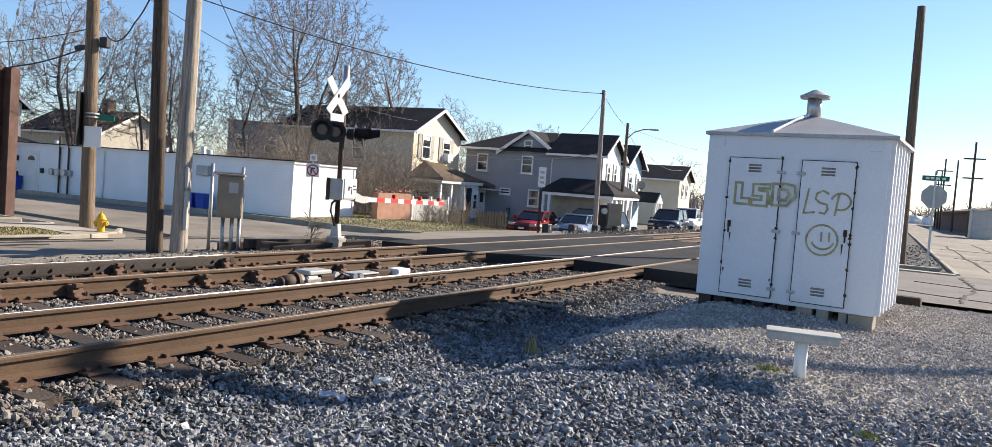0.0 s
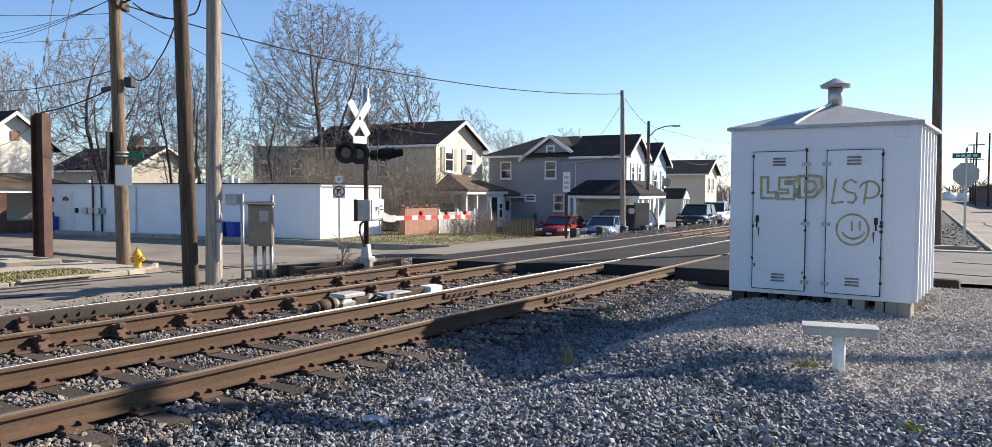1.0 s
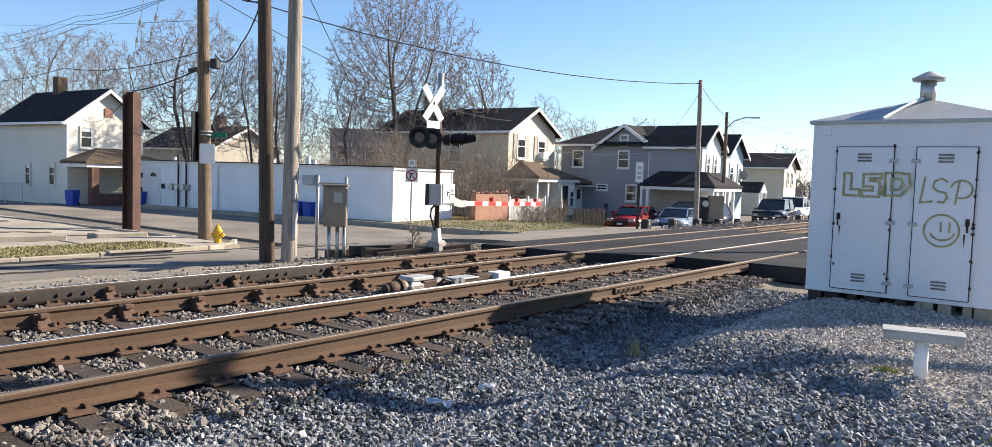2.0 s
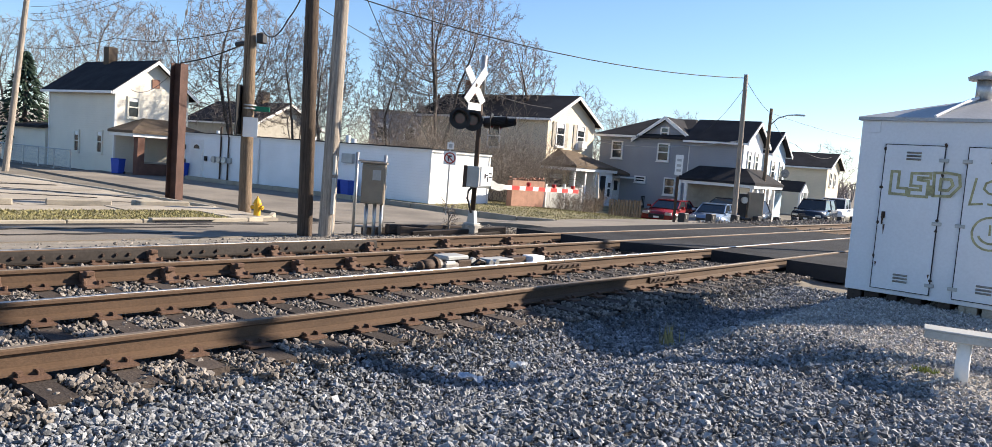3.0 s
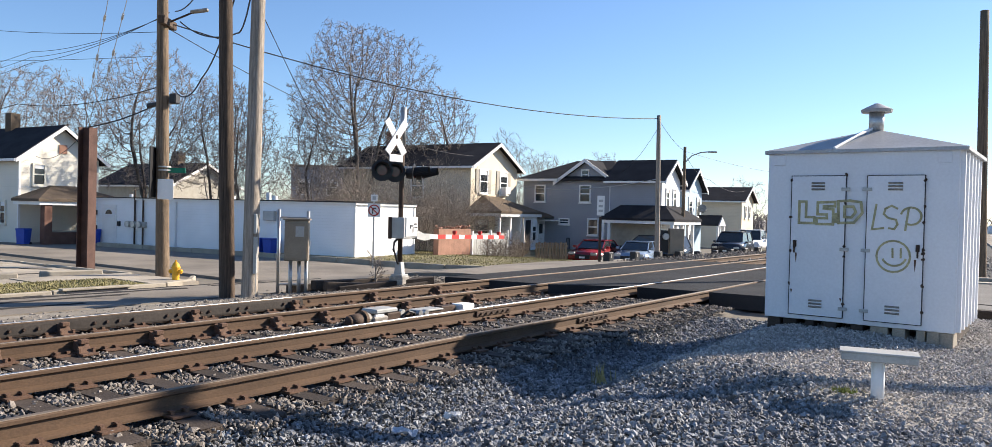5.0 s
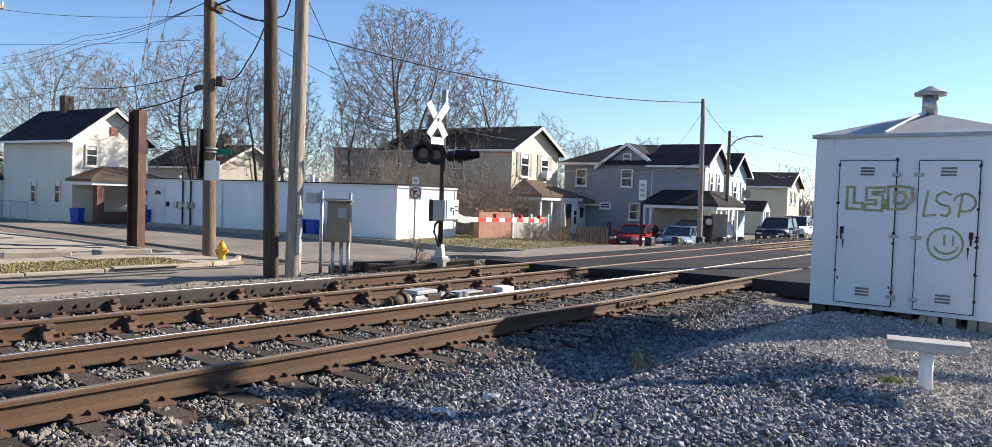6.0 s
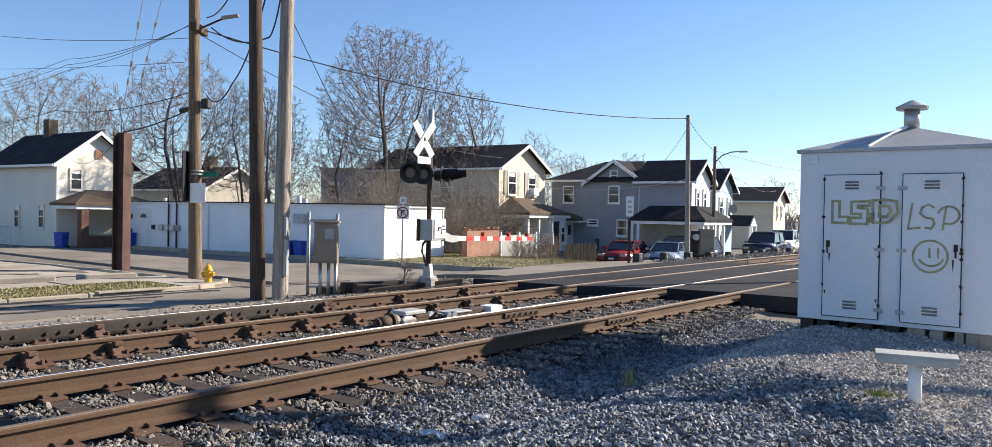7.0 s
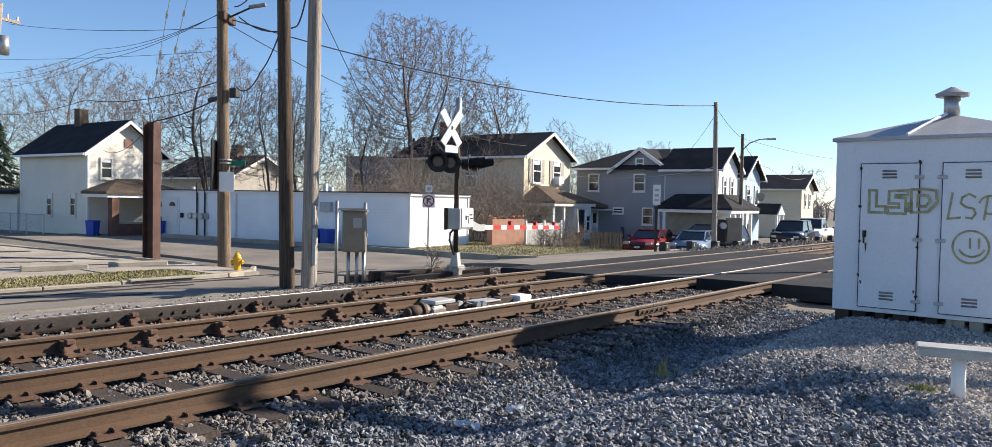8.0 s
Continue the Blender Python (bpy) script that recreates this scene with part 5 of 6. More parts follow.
for y in (2.7, 4.3):
    part("handrail", path_tube(B(), [(1.7, y, 1.25), (2.9, y, 0.65), (2.9, y, -0.2)], 0.035), M_WHITE, blue, "white handrail")
cream, h, r = gable_house("house", -22.3, 69.6, RZ, 9, 4.6, -1.6, 3.15, 4.25, M_TANWALL, M_SHINGLE, "small yellow-cream two-storey house with few windows")
for y in (1.3, 2.9):
    window(cream, "front", y, 3.2, 0.5, 1.0)
    window(cream, "front", y, 0.8, 0.5, 1.0)

# cream house beyond the lot
left, h, r = gable_house("house", -44.86, 19.43, RZ, 7.6, 4.5, -0.9, 3.9, 5.6, M_CREAM, M_SHINGLE, "two-storey cream house with brick porch pillars and brown porch roof")
window(left, "front", 1.04, 3.3, 0.55, 1.05, frame_mat=M_CREAM)
part("attic_vent", box(B(), 0.0, 0.05, 2.12, 2.58, 5.05, 5.54), M_BRICK, left, "brown louvred attic vent")
window(left, "side", -4.13, 1.1, 0.46, 1.15, frame_mat=M_CREAM)
window(left, "side", -1.5, 1.15, 0.46, 1.15, frame_mat=M_CREAM)
part("porch_roof", hip(B(), 0.0, 2.6, -0.4, 4.9, 2.5, 3.25, 0.0, 0.3, 1.6, 2.9), M_SHINGLEBROWN, left, "brown hipped porch roof")
part("porch_fascia", box(B(), 0.0, 2.5, -0.3, 4.8, 2.18, 2.37), M_WHITE, left)
for y in (0.2, 4.4):
    part("porch_pillar", box(B(), 2.05, 2.45, y - 0.2, y + 0.2, -0.2, 2.2), M_BRICKDARK, left, "brown brick pillar")
part("porch_wall", box(B(), 2.15, 2.4, 0.4, 4.2, -0.2, 0.75), M_BRICKDARK, left, "low brick porch wall")
part("porch_cap", box(B(), 2.1, 2.45, 0.4, 4.2, 0.75, 0.83), M_CONCRETE, left)
part("chimney", box(B(), -5.2, -4.6, 1.95, 2.5, r - 0.5, r + 1.0), M_SHINGLEBROWN, left, "short brick chimney")
for x in (0.02, -7.6):
    part("corner_board", box(B(), x - 0.1, x, -0.03, 0.08, -0.2, h), M_WHITE, left)
annex = thing("lean_to", pose(-52.6, 18.6, -0.9, 0, 0, RZ), "low cream lean-to with dark roof beside the house", "lean-to")
part("wall", box(B(), -6, 0, 0, 4, -0.3, 2.3), M_CREAM, annex)
part("roof", prism(B(), [(-0.4, 2.25), (4.3, 2.7), (4.3, 2.85), (-0.4, 2.4)], "x", -6.2, 0.1), M_SHINGLE, annex)
chain = thing("chain_link_fence", pose(-46.0, 17.6, -0.85, 0, 0, RZ), "grey chain-link fence before the cream house", "fence")
for i in range(7):
    part("post", bar(B(), (-1.9 * i, 0, -0.2), (-1.9 * i, 0, 1.15), 0.035, seg=8), M_GALV, chain)
part("top_rail", bar(B(), (-11.4, 0, 1.12), (0, 0, 1.12), 0.025, seg=8), M_GALV, chain)
bm = B()
for i in range(90):
    for s in (-1, 1):
        x = -11.4 + i * 0.127
        a, b = (x, 0, 0.0), (x + 0.55 * s, 0, 1.1)
        if -11.4 <= b[0] <= 0:
            bar(bm, a, b, 0.004, seg=3)
tagged(part("mesh", bm, M_GALV, chain, "wire mesh"), kind="stuff")

# roofs behind the white building
back, h, r = gable_house("house", -52.6, 33.2, RZ, 9, 6, -0.9, 3.0, 4.6, M_TANPAINT, M_SHINGLE, "low tan house with dark roof behind the white building")
window(back, "side", -3.0, 1.8, 0.8, 1.2)
part("chimney", box(B(), -3.6, -2.9, 2.7, 3.4, r - 0.4, r + 1.0), M_SHINGLEBROWN, back)
back2, h, r = gable_house("house", -36.5, 45.0, RZ, 12, 7, -1.0, 1.9, 3.3, M_TANPAINT, M_SHINGLEBROWN, "low tan house half hidden by bare brush")

block = thing("building", pose(-55.5, 50.0, -1.4, 0, 0, 40), "plain grey flat-roofed building behind bare trees", "building")
part("wall", box(B(), -2.6, 2.6, 0, 5, -0.3, 6.7), M_GREYWALL, block)
part("roof_edge", box(B(), -2.75, 2.75, -0.15, 5.1, 6.7, 6.9), M_POLEGREY, block, "pale roof edge")
part("chimney", box(B(), 1.7, 2.4, 1.0, 1.7, 6.9, 7.5), M_TANPAINT, block, "tan chimney")
for x in (-1.4, 1.2):
    window(block, "side", x, 4.2, 0.9, 1.3)


# ---- bare trees ----
def limb_mesh(name, segs, material, smooth=True):
    """Tapered limbs: each segment is (p, q, radius at p, radius at q)."""
    ps = np.array([s[0] for s in segs])
    qs = np.array([s[1] for s in segs])
    ra = np.array([s[2] for s in segs])
    rb = np.array([s[3] for s in segs])
    d = qs - ps
    d = d / np.maximum(np.linalg.norm(d, axis=1, keepdims=True), 1e-6)
    ref = np.where(np.abs(d[:, 2:3]) > 0.9, np.array([[1.0, 0, 0]]), np.array([[0, 0, 1.0]]))
    u = np.cross(d, ref)
    u = u / np.linalg.norm(u, axis=1, keepdims=True)
    w = np.cross(d, u)
    out_v, out_f, base = [], [], 0
    for k, sel in ((7, ra > 0.05), (3, ra <= 0.05)):
        n = int(sel.sum())
        if not n:
            continue
        ang = np.arange(k) * 2 * np.pi / k
        off = u[sel][:, None] * np.cos(ang)[None, :, None] + w[sel][:, None] * np.sin(ang)[None, :, None]
        lo = ps[sel][:, None] + off * ra[sel][:, None, None]
        hi = qs[sel][:, None] + off * rb[sel][:, None, None]
        out_v.append(np.concatenate([lo, hi], 1).reshape(-1, 3))
        i = np.arange(k)
        quad = np.stack([i, (i + 1) % k, (i + 1) % k + k, i + k], 1)
        out_f.append((quad[None] + (np.arange(n) * 2 * k)[:, None, None] + base).reshape(-1, 4))
        base += n * 2 * k
    v, f = np.concatenate(out_v), np.concatenate(out_f)
    me = bpy.data.meshes.new(name)
    me.vertices.add(len(v))
    me.vertices.foreach_set("co", v.reshape(-1))
    me.loops.add(len(f) * 4)
    me.loops.foreach_set("vertex_index", f.reshape(-1).astype(np.int32))
    me.polygons.add(len(f))
    me.polygons.foreach_set("loop_start", np.arange(0, len(f) * 4, 4, dtype=np.int32))
    me.update(calc_edges=True)
    me.materials.append(material)
    if smooth:
        me.shade_smooth()
    return me


def grow(rng, p, d, length, r, level, segs, top, droop=0.0, spread=38):
    """Grows one limb and its branches."""
    n = 5 if level < 2 else 4 if level < 4 else 3
    q = p
    rr = r
    for i in range(n):
        step = length / n
        d = d + rng.normal(0, 0.075 if level else 0.04, 3) + np.array([0, 0, 0.02 - droop])
        d = d / np.linalg.norm(d)
        nq = q + d * step
        nr = r * (1 - 0.75 * (i + 1) / n) if level else r * (1 - 0.5 * (i + 1) / n)
        nr = max(nr, 0.0052)
        segs.append((q, nq, rr, nr))
        q, rr = nq, nr
        if level < top and (level > 0 or i >= 1):
            for _ in range(2 if level < 3 else int(rng.random() < 0.72)):
                a = rng.normal(size=3)
                a = a - d * (a @ d)
                a = a / (np.linalg.norm(a) + 1e-6)
                ang = math.radians(rng.uniform(spread * 0.6, spread * 1.35))
                nd = d * math.cos(ang) + a * math.sin(ang)
                nl = length * rng.uniform(0.46, 0.76) * (1 - 0.3 * i / n)
                grow(rng, q, nd, nl, rr * rng.uniform(0.52, 0.78), level + 1, segs, top, droop, spread)
    if level == 0:
        for _ in range(3):
            nd = d + rng.normal(0, 0.35, 3)
            grow(rng, q, nd / np.linalg.norm(nd), length * 0.6, rr * 0.8, 1, segs, top, droop, spread)


def colonise(rng, height, radius, low, stems, count, step):
    """Limbs that grow towards points spread through an egg-shaped crown; returns segments with radii."""
    half = (height - low) / 2
    mid = low + half * 0.95
    p = rng.normal(size=(count * 3, 3))
    p = p / np.linalg.norm(p, axis=1, keepdims=True) * rng.uniform(0.05, 1, (len(p), 1)) ** 0.42
    lump = 0.86 + 0.14 * np.sin(3.1 * p[:, 0] + 5 * p[:, 2] + 2 * rng.random()) * np.cos(4.3 * p[:, 1] + rng.random())
    p = p * lump[:, None] * (radius, radius, half) + (0, 0, mid)
    p = p[p[:, 2] > low * 0.8][:count]
    nodes, parent = [np.zeros(3)], [-1]

    def reach(i, goal, bow):
        a = nodes[i]
        n = max(2, int(np.linalg.norm(goal - a) / step))
        for k in range(1, n + 1):
            f = k / n
            q = a + (goal - a) * f + np.array([0, 0, bow * 4 * f * (1 - f)]) + rng.normal(0, 0.05, 3) * step
            nodes.append(q)
            parent.append(i)
            i = len(nodes) - 1
        return i
    fork = reach(0, np.array([rng.normal(0, 0.1), rng.normal(0, 0.1), low * rng.uniform(0.3, 0.5)]), 0)
    a0 = rng.uniform(0, 6.28)
    for k in range(stems):
        a = a0 + 6.28 * k / stems + rng.normal(0, 0.25)
        w = radius * rng.uniform(0.12, 0.42)
        reach(fork, np.array([w * math.cos(a), w * math.sin(a), low + half * rng.uniform(0.15, 0.7)]), -0.25)
    pts = np.array(nodes)
    par = list(parent)
    d = np.linalg.norm(p[:, None] - pts[None], axis=2)
    near, dist = d.argmin(1), d.min(1)
    alive = np.ones(len(p), bool)
    for _ in range(140):
        idx = np.nonzero(alive)[0]
        if not len(idx):
            break
        who = near[idx]
        pull = p[idx] - pts[who]
        pull = pull / np.maximum(np.linalg.norm(pull, axis=1, keepdims=True), 1e-6)
        uniq, inv = np.unique(who, return_inverse=True)
        total = np.zeros((len(uniq), 3))
        np.add.at(total, inv, pull)
        total = total + rng.normal(0, 0.14, total.shape)
        total = total / np.maximum(np.linalg.norm(total, axis=1, keepdims=True), 1e-6)
        fresh = pts[uniq] + total * step
        base = len(pts)
        pts = np.concatenate([pts, fresh])
        par += [int(u) for u in uniq]
        nd = np.linalg.norm(p[idx][:, None] - fresh[None], axis=2)
        m, am = nd.min(1), nd.argmin(1)
        better = m < dist[idx]
        near[idx[better]] = base + am[better]
        dist[idx[better]] = m[better]
        alive &= dist > step * 1.5
    area = np.zeros(len(pts))
    kids = np.bincount(np.array(par[1:]), minlength=len(pts))
    area[kids == 0] = 0.0115 ** 2.2
    for i in range(len(pts) - 1, 0, -1):
        area[par[i]] += area[i]
    r = area ** (1 / 2.2)
    segs = [(pts[par[i]], pts[i], min(r[par[i]], r[i] * 1.4), r[i]) for i in range(1, len(pts))]
    twigs = []
    slim = [s for s in segs if s[3] < 0.034]
    for a, b, ra, rb in slim:
        ax = (b - a) / (np.linalg.norm(b - a) + 1e-6)
        for _ in range(4 if rb < 0.018 else 2):
            t = ax * rng.uniform(0.3, 1.0) + rng.normal(0, 0.5, 3) + (0, 0, 0.15)
            q = b + t / np.linalg.norm(t) * step * rng.uniform(0.5, 1.25)
            twigs.append((b, q, 0.0105, 0.0075))
            t = t + rng.normal(0, 0.6, 3)
            e = b + (q - b) * 0.55
            twigs.append((e, e + t / np.linalg.norm(t) * step * rng.uniform(0.5, 0.95), 0.0085, 0.006))
    return segs, twigs


def tree(x, y, z, height, radius, low, seed, stems=3, count=900, step=0.42, label="tall bare deciduous tree with fine twigs", group="bare trees"):
    rng = np.random.default_rng(seed)
    segs, twigs = colonise(rng, height, radius, low, stems, count, step)
    t = thing("tree", pose(x, y, z, 0, 0, rng.uniform(0, 360)), label, "tree", group)
    thick = [s for s in segs if s[2] > 0.045]
    thin = [s for s in segs if s[2] <= 0.045] + twigs
    a = new("trunk", limb_mesh("trunk", thick, M_BARK))
    a.parent = t
    b = new("crown", limb_mesh("crown", thin, M_TWIG, False))
    b.parent = t
    return t


WIDE = "broad bare tree with spreading limbs and fine twigs"
tree(-37.2, 37.4, -1.1, 16.2, 5.6, 4.4, 11, 6, 5600, 0.33)
tree(-33.6, 40.9, -1.1, 12.0, 3.1, 3.8, 12, 4, 2300, 0.29)
tree(-38.9, 34.9, -1.1, 10.8, 2.7, 2.4, 13, 4, 1500, 0.33)
tree(-62.3, 26.8, -0.9, 13.9, 5.8, 2.6, 16, 5, 3400, 0.4, WIDE)
tree(-67.5, 21.8, -0.9, 12.0, 4.4, 2.6, 17, 4, 1800, 0.4, WIDE)
tree(-47.0, 28.2, -0.9, 13.4, 4.5, 2.4, 14, 5, 3600, 0.33, WIDE)
tree(-44.0, 31.0, -0.9, 12.0, 3.4, 2.4, 15, 4, 2200, 0.33)
tree(-40.4, 30.4, -0.9, 10.6, 2.6, 2.0, 18, 4, 1700, 0.31)
tree(-51.5, 25.6, -0.9, 11.4, 3.2, 2.4, 33, 4, 1700, 0.36)
tree(-46.6, 35.4, -0.9, 9.0, 2.8, 1.6, 34, 4, 1200, 0.36)
tree(-42.6, 37.6, -1.0, 8.6, 2.8, 1.6, 35, 4, 1200, 0.36)
tree(-37.3, 54.4, -1.4, 10.8, 2.0, 3.0, 20, 3, 900, 0.4)
tree(-40.0, 62.0, -1.4, 9.8, 3.2, 2.4, 21, 4, 1100, 0.42)
tree(-44.0, 60.0, -1.4, 9.8, 3.0, 2.4, 22, 4, 1000, 0.42)
tree(-36.9, 71.0, -1.4, 9.8, 3.4, 2.4, 23, 4, 1000, 0.44)
tree(-33.5, 55.0, -1.4, 8.6, 2.2, 2.2, 24, 3, 800, 0.38)
tree(-30, 95, -1.4, 8.5, 3.0, 2.4, 25, 3, 500, 0.5)
tree(-25, 110, -1.4, 7.5, 3.0, 2.2, 26, 3, 500, 0.5)


def shrub(x, y, z, height, seed, stems=9, wide=0.55, material=None, label="tangled leafless brush with tawny twigs"):
    rng = np.random.default_rng(seed)
    segs = []
    for _ in range(stems):
        a = rng.uniform(0, 2 * math.pi)
        d = np.array([math.cos(a) * wide * rng.uniform(0.2, 1), math.sin(a) * wide * rng.uniform(0.2, 1), 1.0])
        grow(rng, np.array([rng.normal(0, 0.25), rng.normal(0, 0.25), -0.1]), d / np.linalg.norm(d), height * rng.uniform(0.45, 0.75), 0.03, 1, segs, 3, 0.015, 40)
    t = thing("shrub", pose(x, y, z), label, "shrub", "leafless shrubs")
    b = new("branchwork", limb_mesh("branchwork", segs, material or M_BRUSH, False))
    b.parent = t
    return t


for i, (x, y, h) in enumerate(((-30.3, 28.9, 4.6), (-31.5, 31.0, 5.2), (-28.8, 30.6, 5.0), (-27.2, 32.6, 4.8), (-29.6, 33.8, 5.4), (-26.6, 35.0, 4.4), (-33.4, 33.0, 5.0), (-28.0, 36.0, 4.6), (-34.6, 29.8, 4.4), (-36.5, 31.5, 4.6), (-32.0, 35.6, 5.6))):
    shrub(x, y, -1.0, h, 40 + i, 9)
for i, (x, y, h) in enumerate(((-23.0, 32.6, 1.7), (-23.2, 35.2, 1.7), (-22.6, 34.0, 1.3))):
    shrub(x, y, -1.1, h, 60 + i, 8, 0.7)
shrub(-12.0, 12.5, -0.15, 0.9, 70, 1, 0.8, label="dry weed stalks among the timbers")

# evergreen at the edge of the lot
ever = thing("evergreen_tree", pose(-58.6, 19.4, -0.9), "dark evergreen tree with drooping boughs", "tree")
part("trunk", bar(B(), (0, 0, 0), (0, 0, 6.5), 0.25, 0.05, 8), M_BARK, ever)
bm = B()
rng = np.random.default_rng(5)
for i in range(900):
    z = rng.uniform(0.6, 7.2)
    rad = (7.4 - z) * 0.36 * math.sqrt(rng.uniform(0.1, 1))
    a = rng.uniform(0, 2 * math.pi)
    c = Vector((rad * math.cos(a), rad * math.sin(a), z))
    d = Vector((math.cos(a), math.sin(a), -0.35)) * rng.uniform(0.25, 0.5)
    s = Vector((-math.sin(a), math.cos(a), rng.uniform(-0.4, 0.4))) * rng.uniform(0.08, 0.18)
    vs = [bm.verts.new(p) for p in (c - s, c + d, c + s, c + Vector((0, 0, 0.12)))]
    bm.faces.new((vs[0], vs[1], vs[3]))
    bm.faces.new((vs[1], vs[2], vs[3]))
    bm.faces.new((vs[0], vs[2], vs[1]))
tagged(part("foliage", bm, M_PINE, ever), kind="stuff")


# ---- grass blades ----
def grass(name, n, area, z, hmin, hmax, material, label, seed):
    rng = np.random.default_rng(seed)
    x0, x1, y0, y1 = area
    c = np.stack([rng.uniform(x0, x1, n), rng.uniform(y0, y1, n)], 1)
    a = rng.uniform(0, 2 * np.pi, n)
    hh = rng.uniform(hmin, hmax, n)
    zz = np.array([z(x, y) for x, y in c])
    w = 0.018
    p0 = np.stack([c[:, 0] - w * np.cos(a), c[:, 1] - w * np.sin(a), zz], 1)
    p1 = np.stack([c[:, 0] + w * np.cos(a), c[:, 1] + w * np.sin(a), zz], 1)
    p2 = np.stack([c[:, 0] + rng.normal(0, 0.03, n), c[:, 1] + rng.normal(0, 0.03, n), zz + hh], 1)
    v = np.stack([p0, p1, p2], 1).reshape(-1, 3)
    me = bpy.data.meshes.new(name)
    me.from_pydata(v.tolist(), [], np.arange(3 * n).reshape(-1, 3).tolist())
    me.materials.append(material)
    return tagged(new(name, me), label, "grass", kind="stuff")


grass("grass", 14000, (-28, -16.7, 23.7, 36.5), lambda x, y: -0.66 - 0.42 * sm(29, 40, y), 0.02, 0.06, M_GRASSBLADE, "short dry yellow-green lawn grass", 1)
grass("grass", 11000, (-21.15, -18.7, -2, 11.5), lambda x, y: -0.655, 0.02, 0.07, M_GRASSBLADE, "thin dry grass on the kerb strip", 2)
for i, (x, y, n) in enumerate(((-1.2, 7.3, 60), (-0.25, 5.9, 50), (-3.45, 7.1, 24))):
    rng = np.random.default_rng(i)
    bm = B()
    for _ in range(n):
        a, r = rng.uniform(0, 2 * math.pi), abs(rng.normal(0, 0.06))
        p = Vector((r * math.cos(a), r * math.sin(a), 0))
        k = rng.uniform(0.02, 0.05) if i < 2 else rng.uniform(0.1, 0.25)
        vs = [bm.verts.new(q) for q in (p, p + Vector((0.014, 0.006, 0)), p + Vector((rng.normal(0, 0.03), rng.normal(0, 0.03), k)))]
        bm.faces.new(vs)
    tagged(solid("weed", bm, M_WEED if i < 2 else M_GRASSBLADE, "small green weed growing through the stones" if i < 2 else "dry weed stalk growing through the stones", "weed", m=pose(x, y, land(x, y) - 0.01)), kind="stuff")


def crumple(x, y, z, w, l, material, label):
    bm = B()
    bmesh.ops.create_grid(bm, x_segments=6, y_segments=6, size=0.5)
    rng = random.Random(int(x * 100))
    for v in bm.verts:
        v.co = Vector((v.co.x * w, v.co.y * l, rng.uniform(0, 0.05)))
    bmesh.ops.solidify(bm, geom=bm.faces[:], thickness=0.003)
    solid("litter", bm, material, label, "litter", m=pose(x, y, z, 8, 5, 30))


crumple(-3.95, 5.35, land(-3.95, 5.35) + 0.03, 0.15, 0.09, M_LITTER, "crumpled white plastic litter on the ballast")
crumple(-3.92, 4.7, land(-3.92, 4.7) + 0.03, 0.2, 0.1, M_LITTERBLUE, "crumpled pale blue plastic bag on the ballast")


# ---- cables ----
def cable(pts, sag, r=0.014, label="black overhead cable between the poles", mat_=None):
    bm = B()
    line = []
    for (a, b) in zip(pts, pts[1:]):
        a, b = Vector(a), Vector(b)
        n = 14
        for i in range(n + 1):
            f = i / n
            p = a.lerp(b, f)
            p.z -= sag * 4 * f * (1 - f)
            if not line or (p - line[-1]).length > 1e-4:
                line.append(p)
    path_tube(bm, line, r, 5)
    solid("overhead_cable", bm, mat_ or M_CABLE, label, "cable", "overhead cables")


TOP = (-21.5, 13.28, 6.9)
cable([TOP, (-15.4, 35.47, 6.2)], 0.75, 0.02)
cable([(-21.45, 13.3, 6.75), (-28.8, 38.4, 4.9)], 0.8, 0.014)
cable([(-15.4, 35.47, 6.15), (-18.5, 46.45, 5.6)], 0.15, 0.012)
cable([(-18.5, 46.45, 5.5), (-20.5, 56.5, 4.3), (-22.4, 70.5, 4.0)], 0.4, 0.012)
cable([(-18.5, 46.45, 5.6), (-16.8, 80, 6.0)], 0.6, 0.012)
cable([(-15.35, 35.5, 5.9), (-22.5, 46.0, 4.3)], 0.3, 0.01, "thin service cable to the grey house")
cable([(-29.0, 43.9, 3.3), (-15.3, 35.5, 3.3)], 0.35, 0.022, "pale service cable between the houses", M_GALV)
cable([(-21.35, 13.4, 4.6), (-26.3, 13.6, 4.0)], 0.12, 0.022)
cable([(-26.3, 13.6, 4.0), (-44.7, 20.2, 3.9)], 0.5, 0.012)
cable([(-21.35, 13.3, 5.0), (-36, 15.5, 5.6), (-58, 19, 6.6)], 0.3, 0.014)
for k in range(3):
    cable([(-21.5, 13.25 + 0.12 * k, 7.0 + 0.1 * k), (-36.4, 16.2, 8.0 - 0.25 * k), (-56.8, 19.0, 9.1 - 0.45 * k)], 0.25, 0.01)
cable([(-21.6, 13.3, 6.6), (-42.4, 14.6, 9.6)], 0.2, 0.01)
cable([(-30, 18, 7.5), (-56.8, 19.1, 10.0)], 0.1, 0.01)
cable([(-21.2, 13.5, 7.2), (-13.5, 9.9, 7.4), (-8, 2, 8)], 0.5, 0.018)
cable([(-21.1, 13.6, 6.9), (-17.0, 12.6, 5.9), (-15.8, 12.1, 6.6), (-13.3, 10.1, 6.9)], 0.25, 0.02, "black slack cable looped between the poles")
cable([(-21.2, 13.5, 4.9), (-17.6, 12.0, 4.7), (-13.4, 10.1, 6.4)], 0.35, 0.018, "black slack cable looped between the poles")
cable([(-13.4, 10.1, 6.2), (-24.7, 24.6, 1.6)], 0.1, 0.01, "thin service cable to the white building")
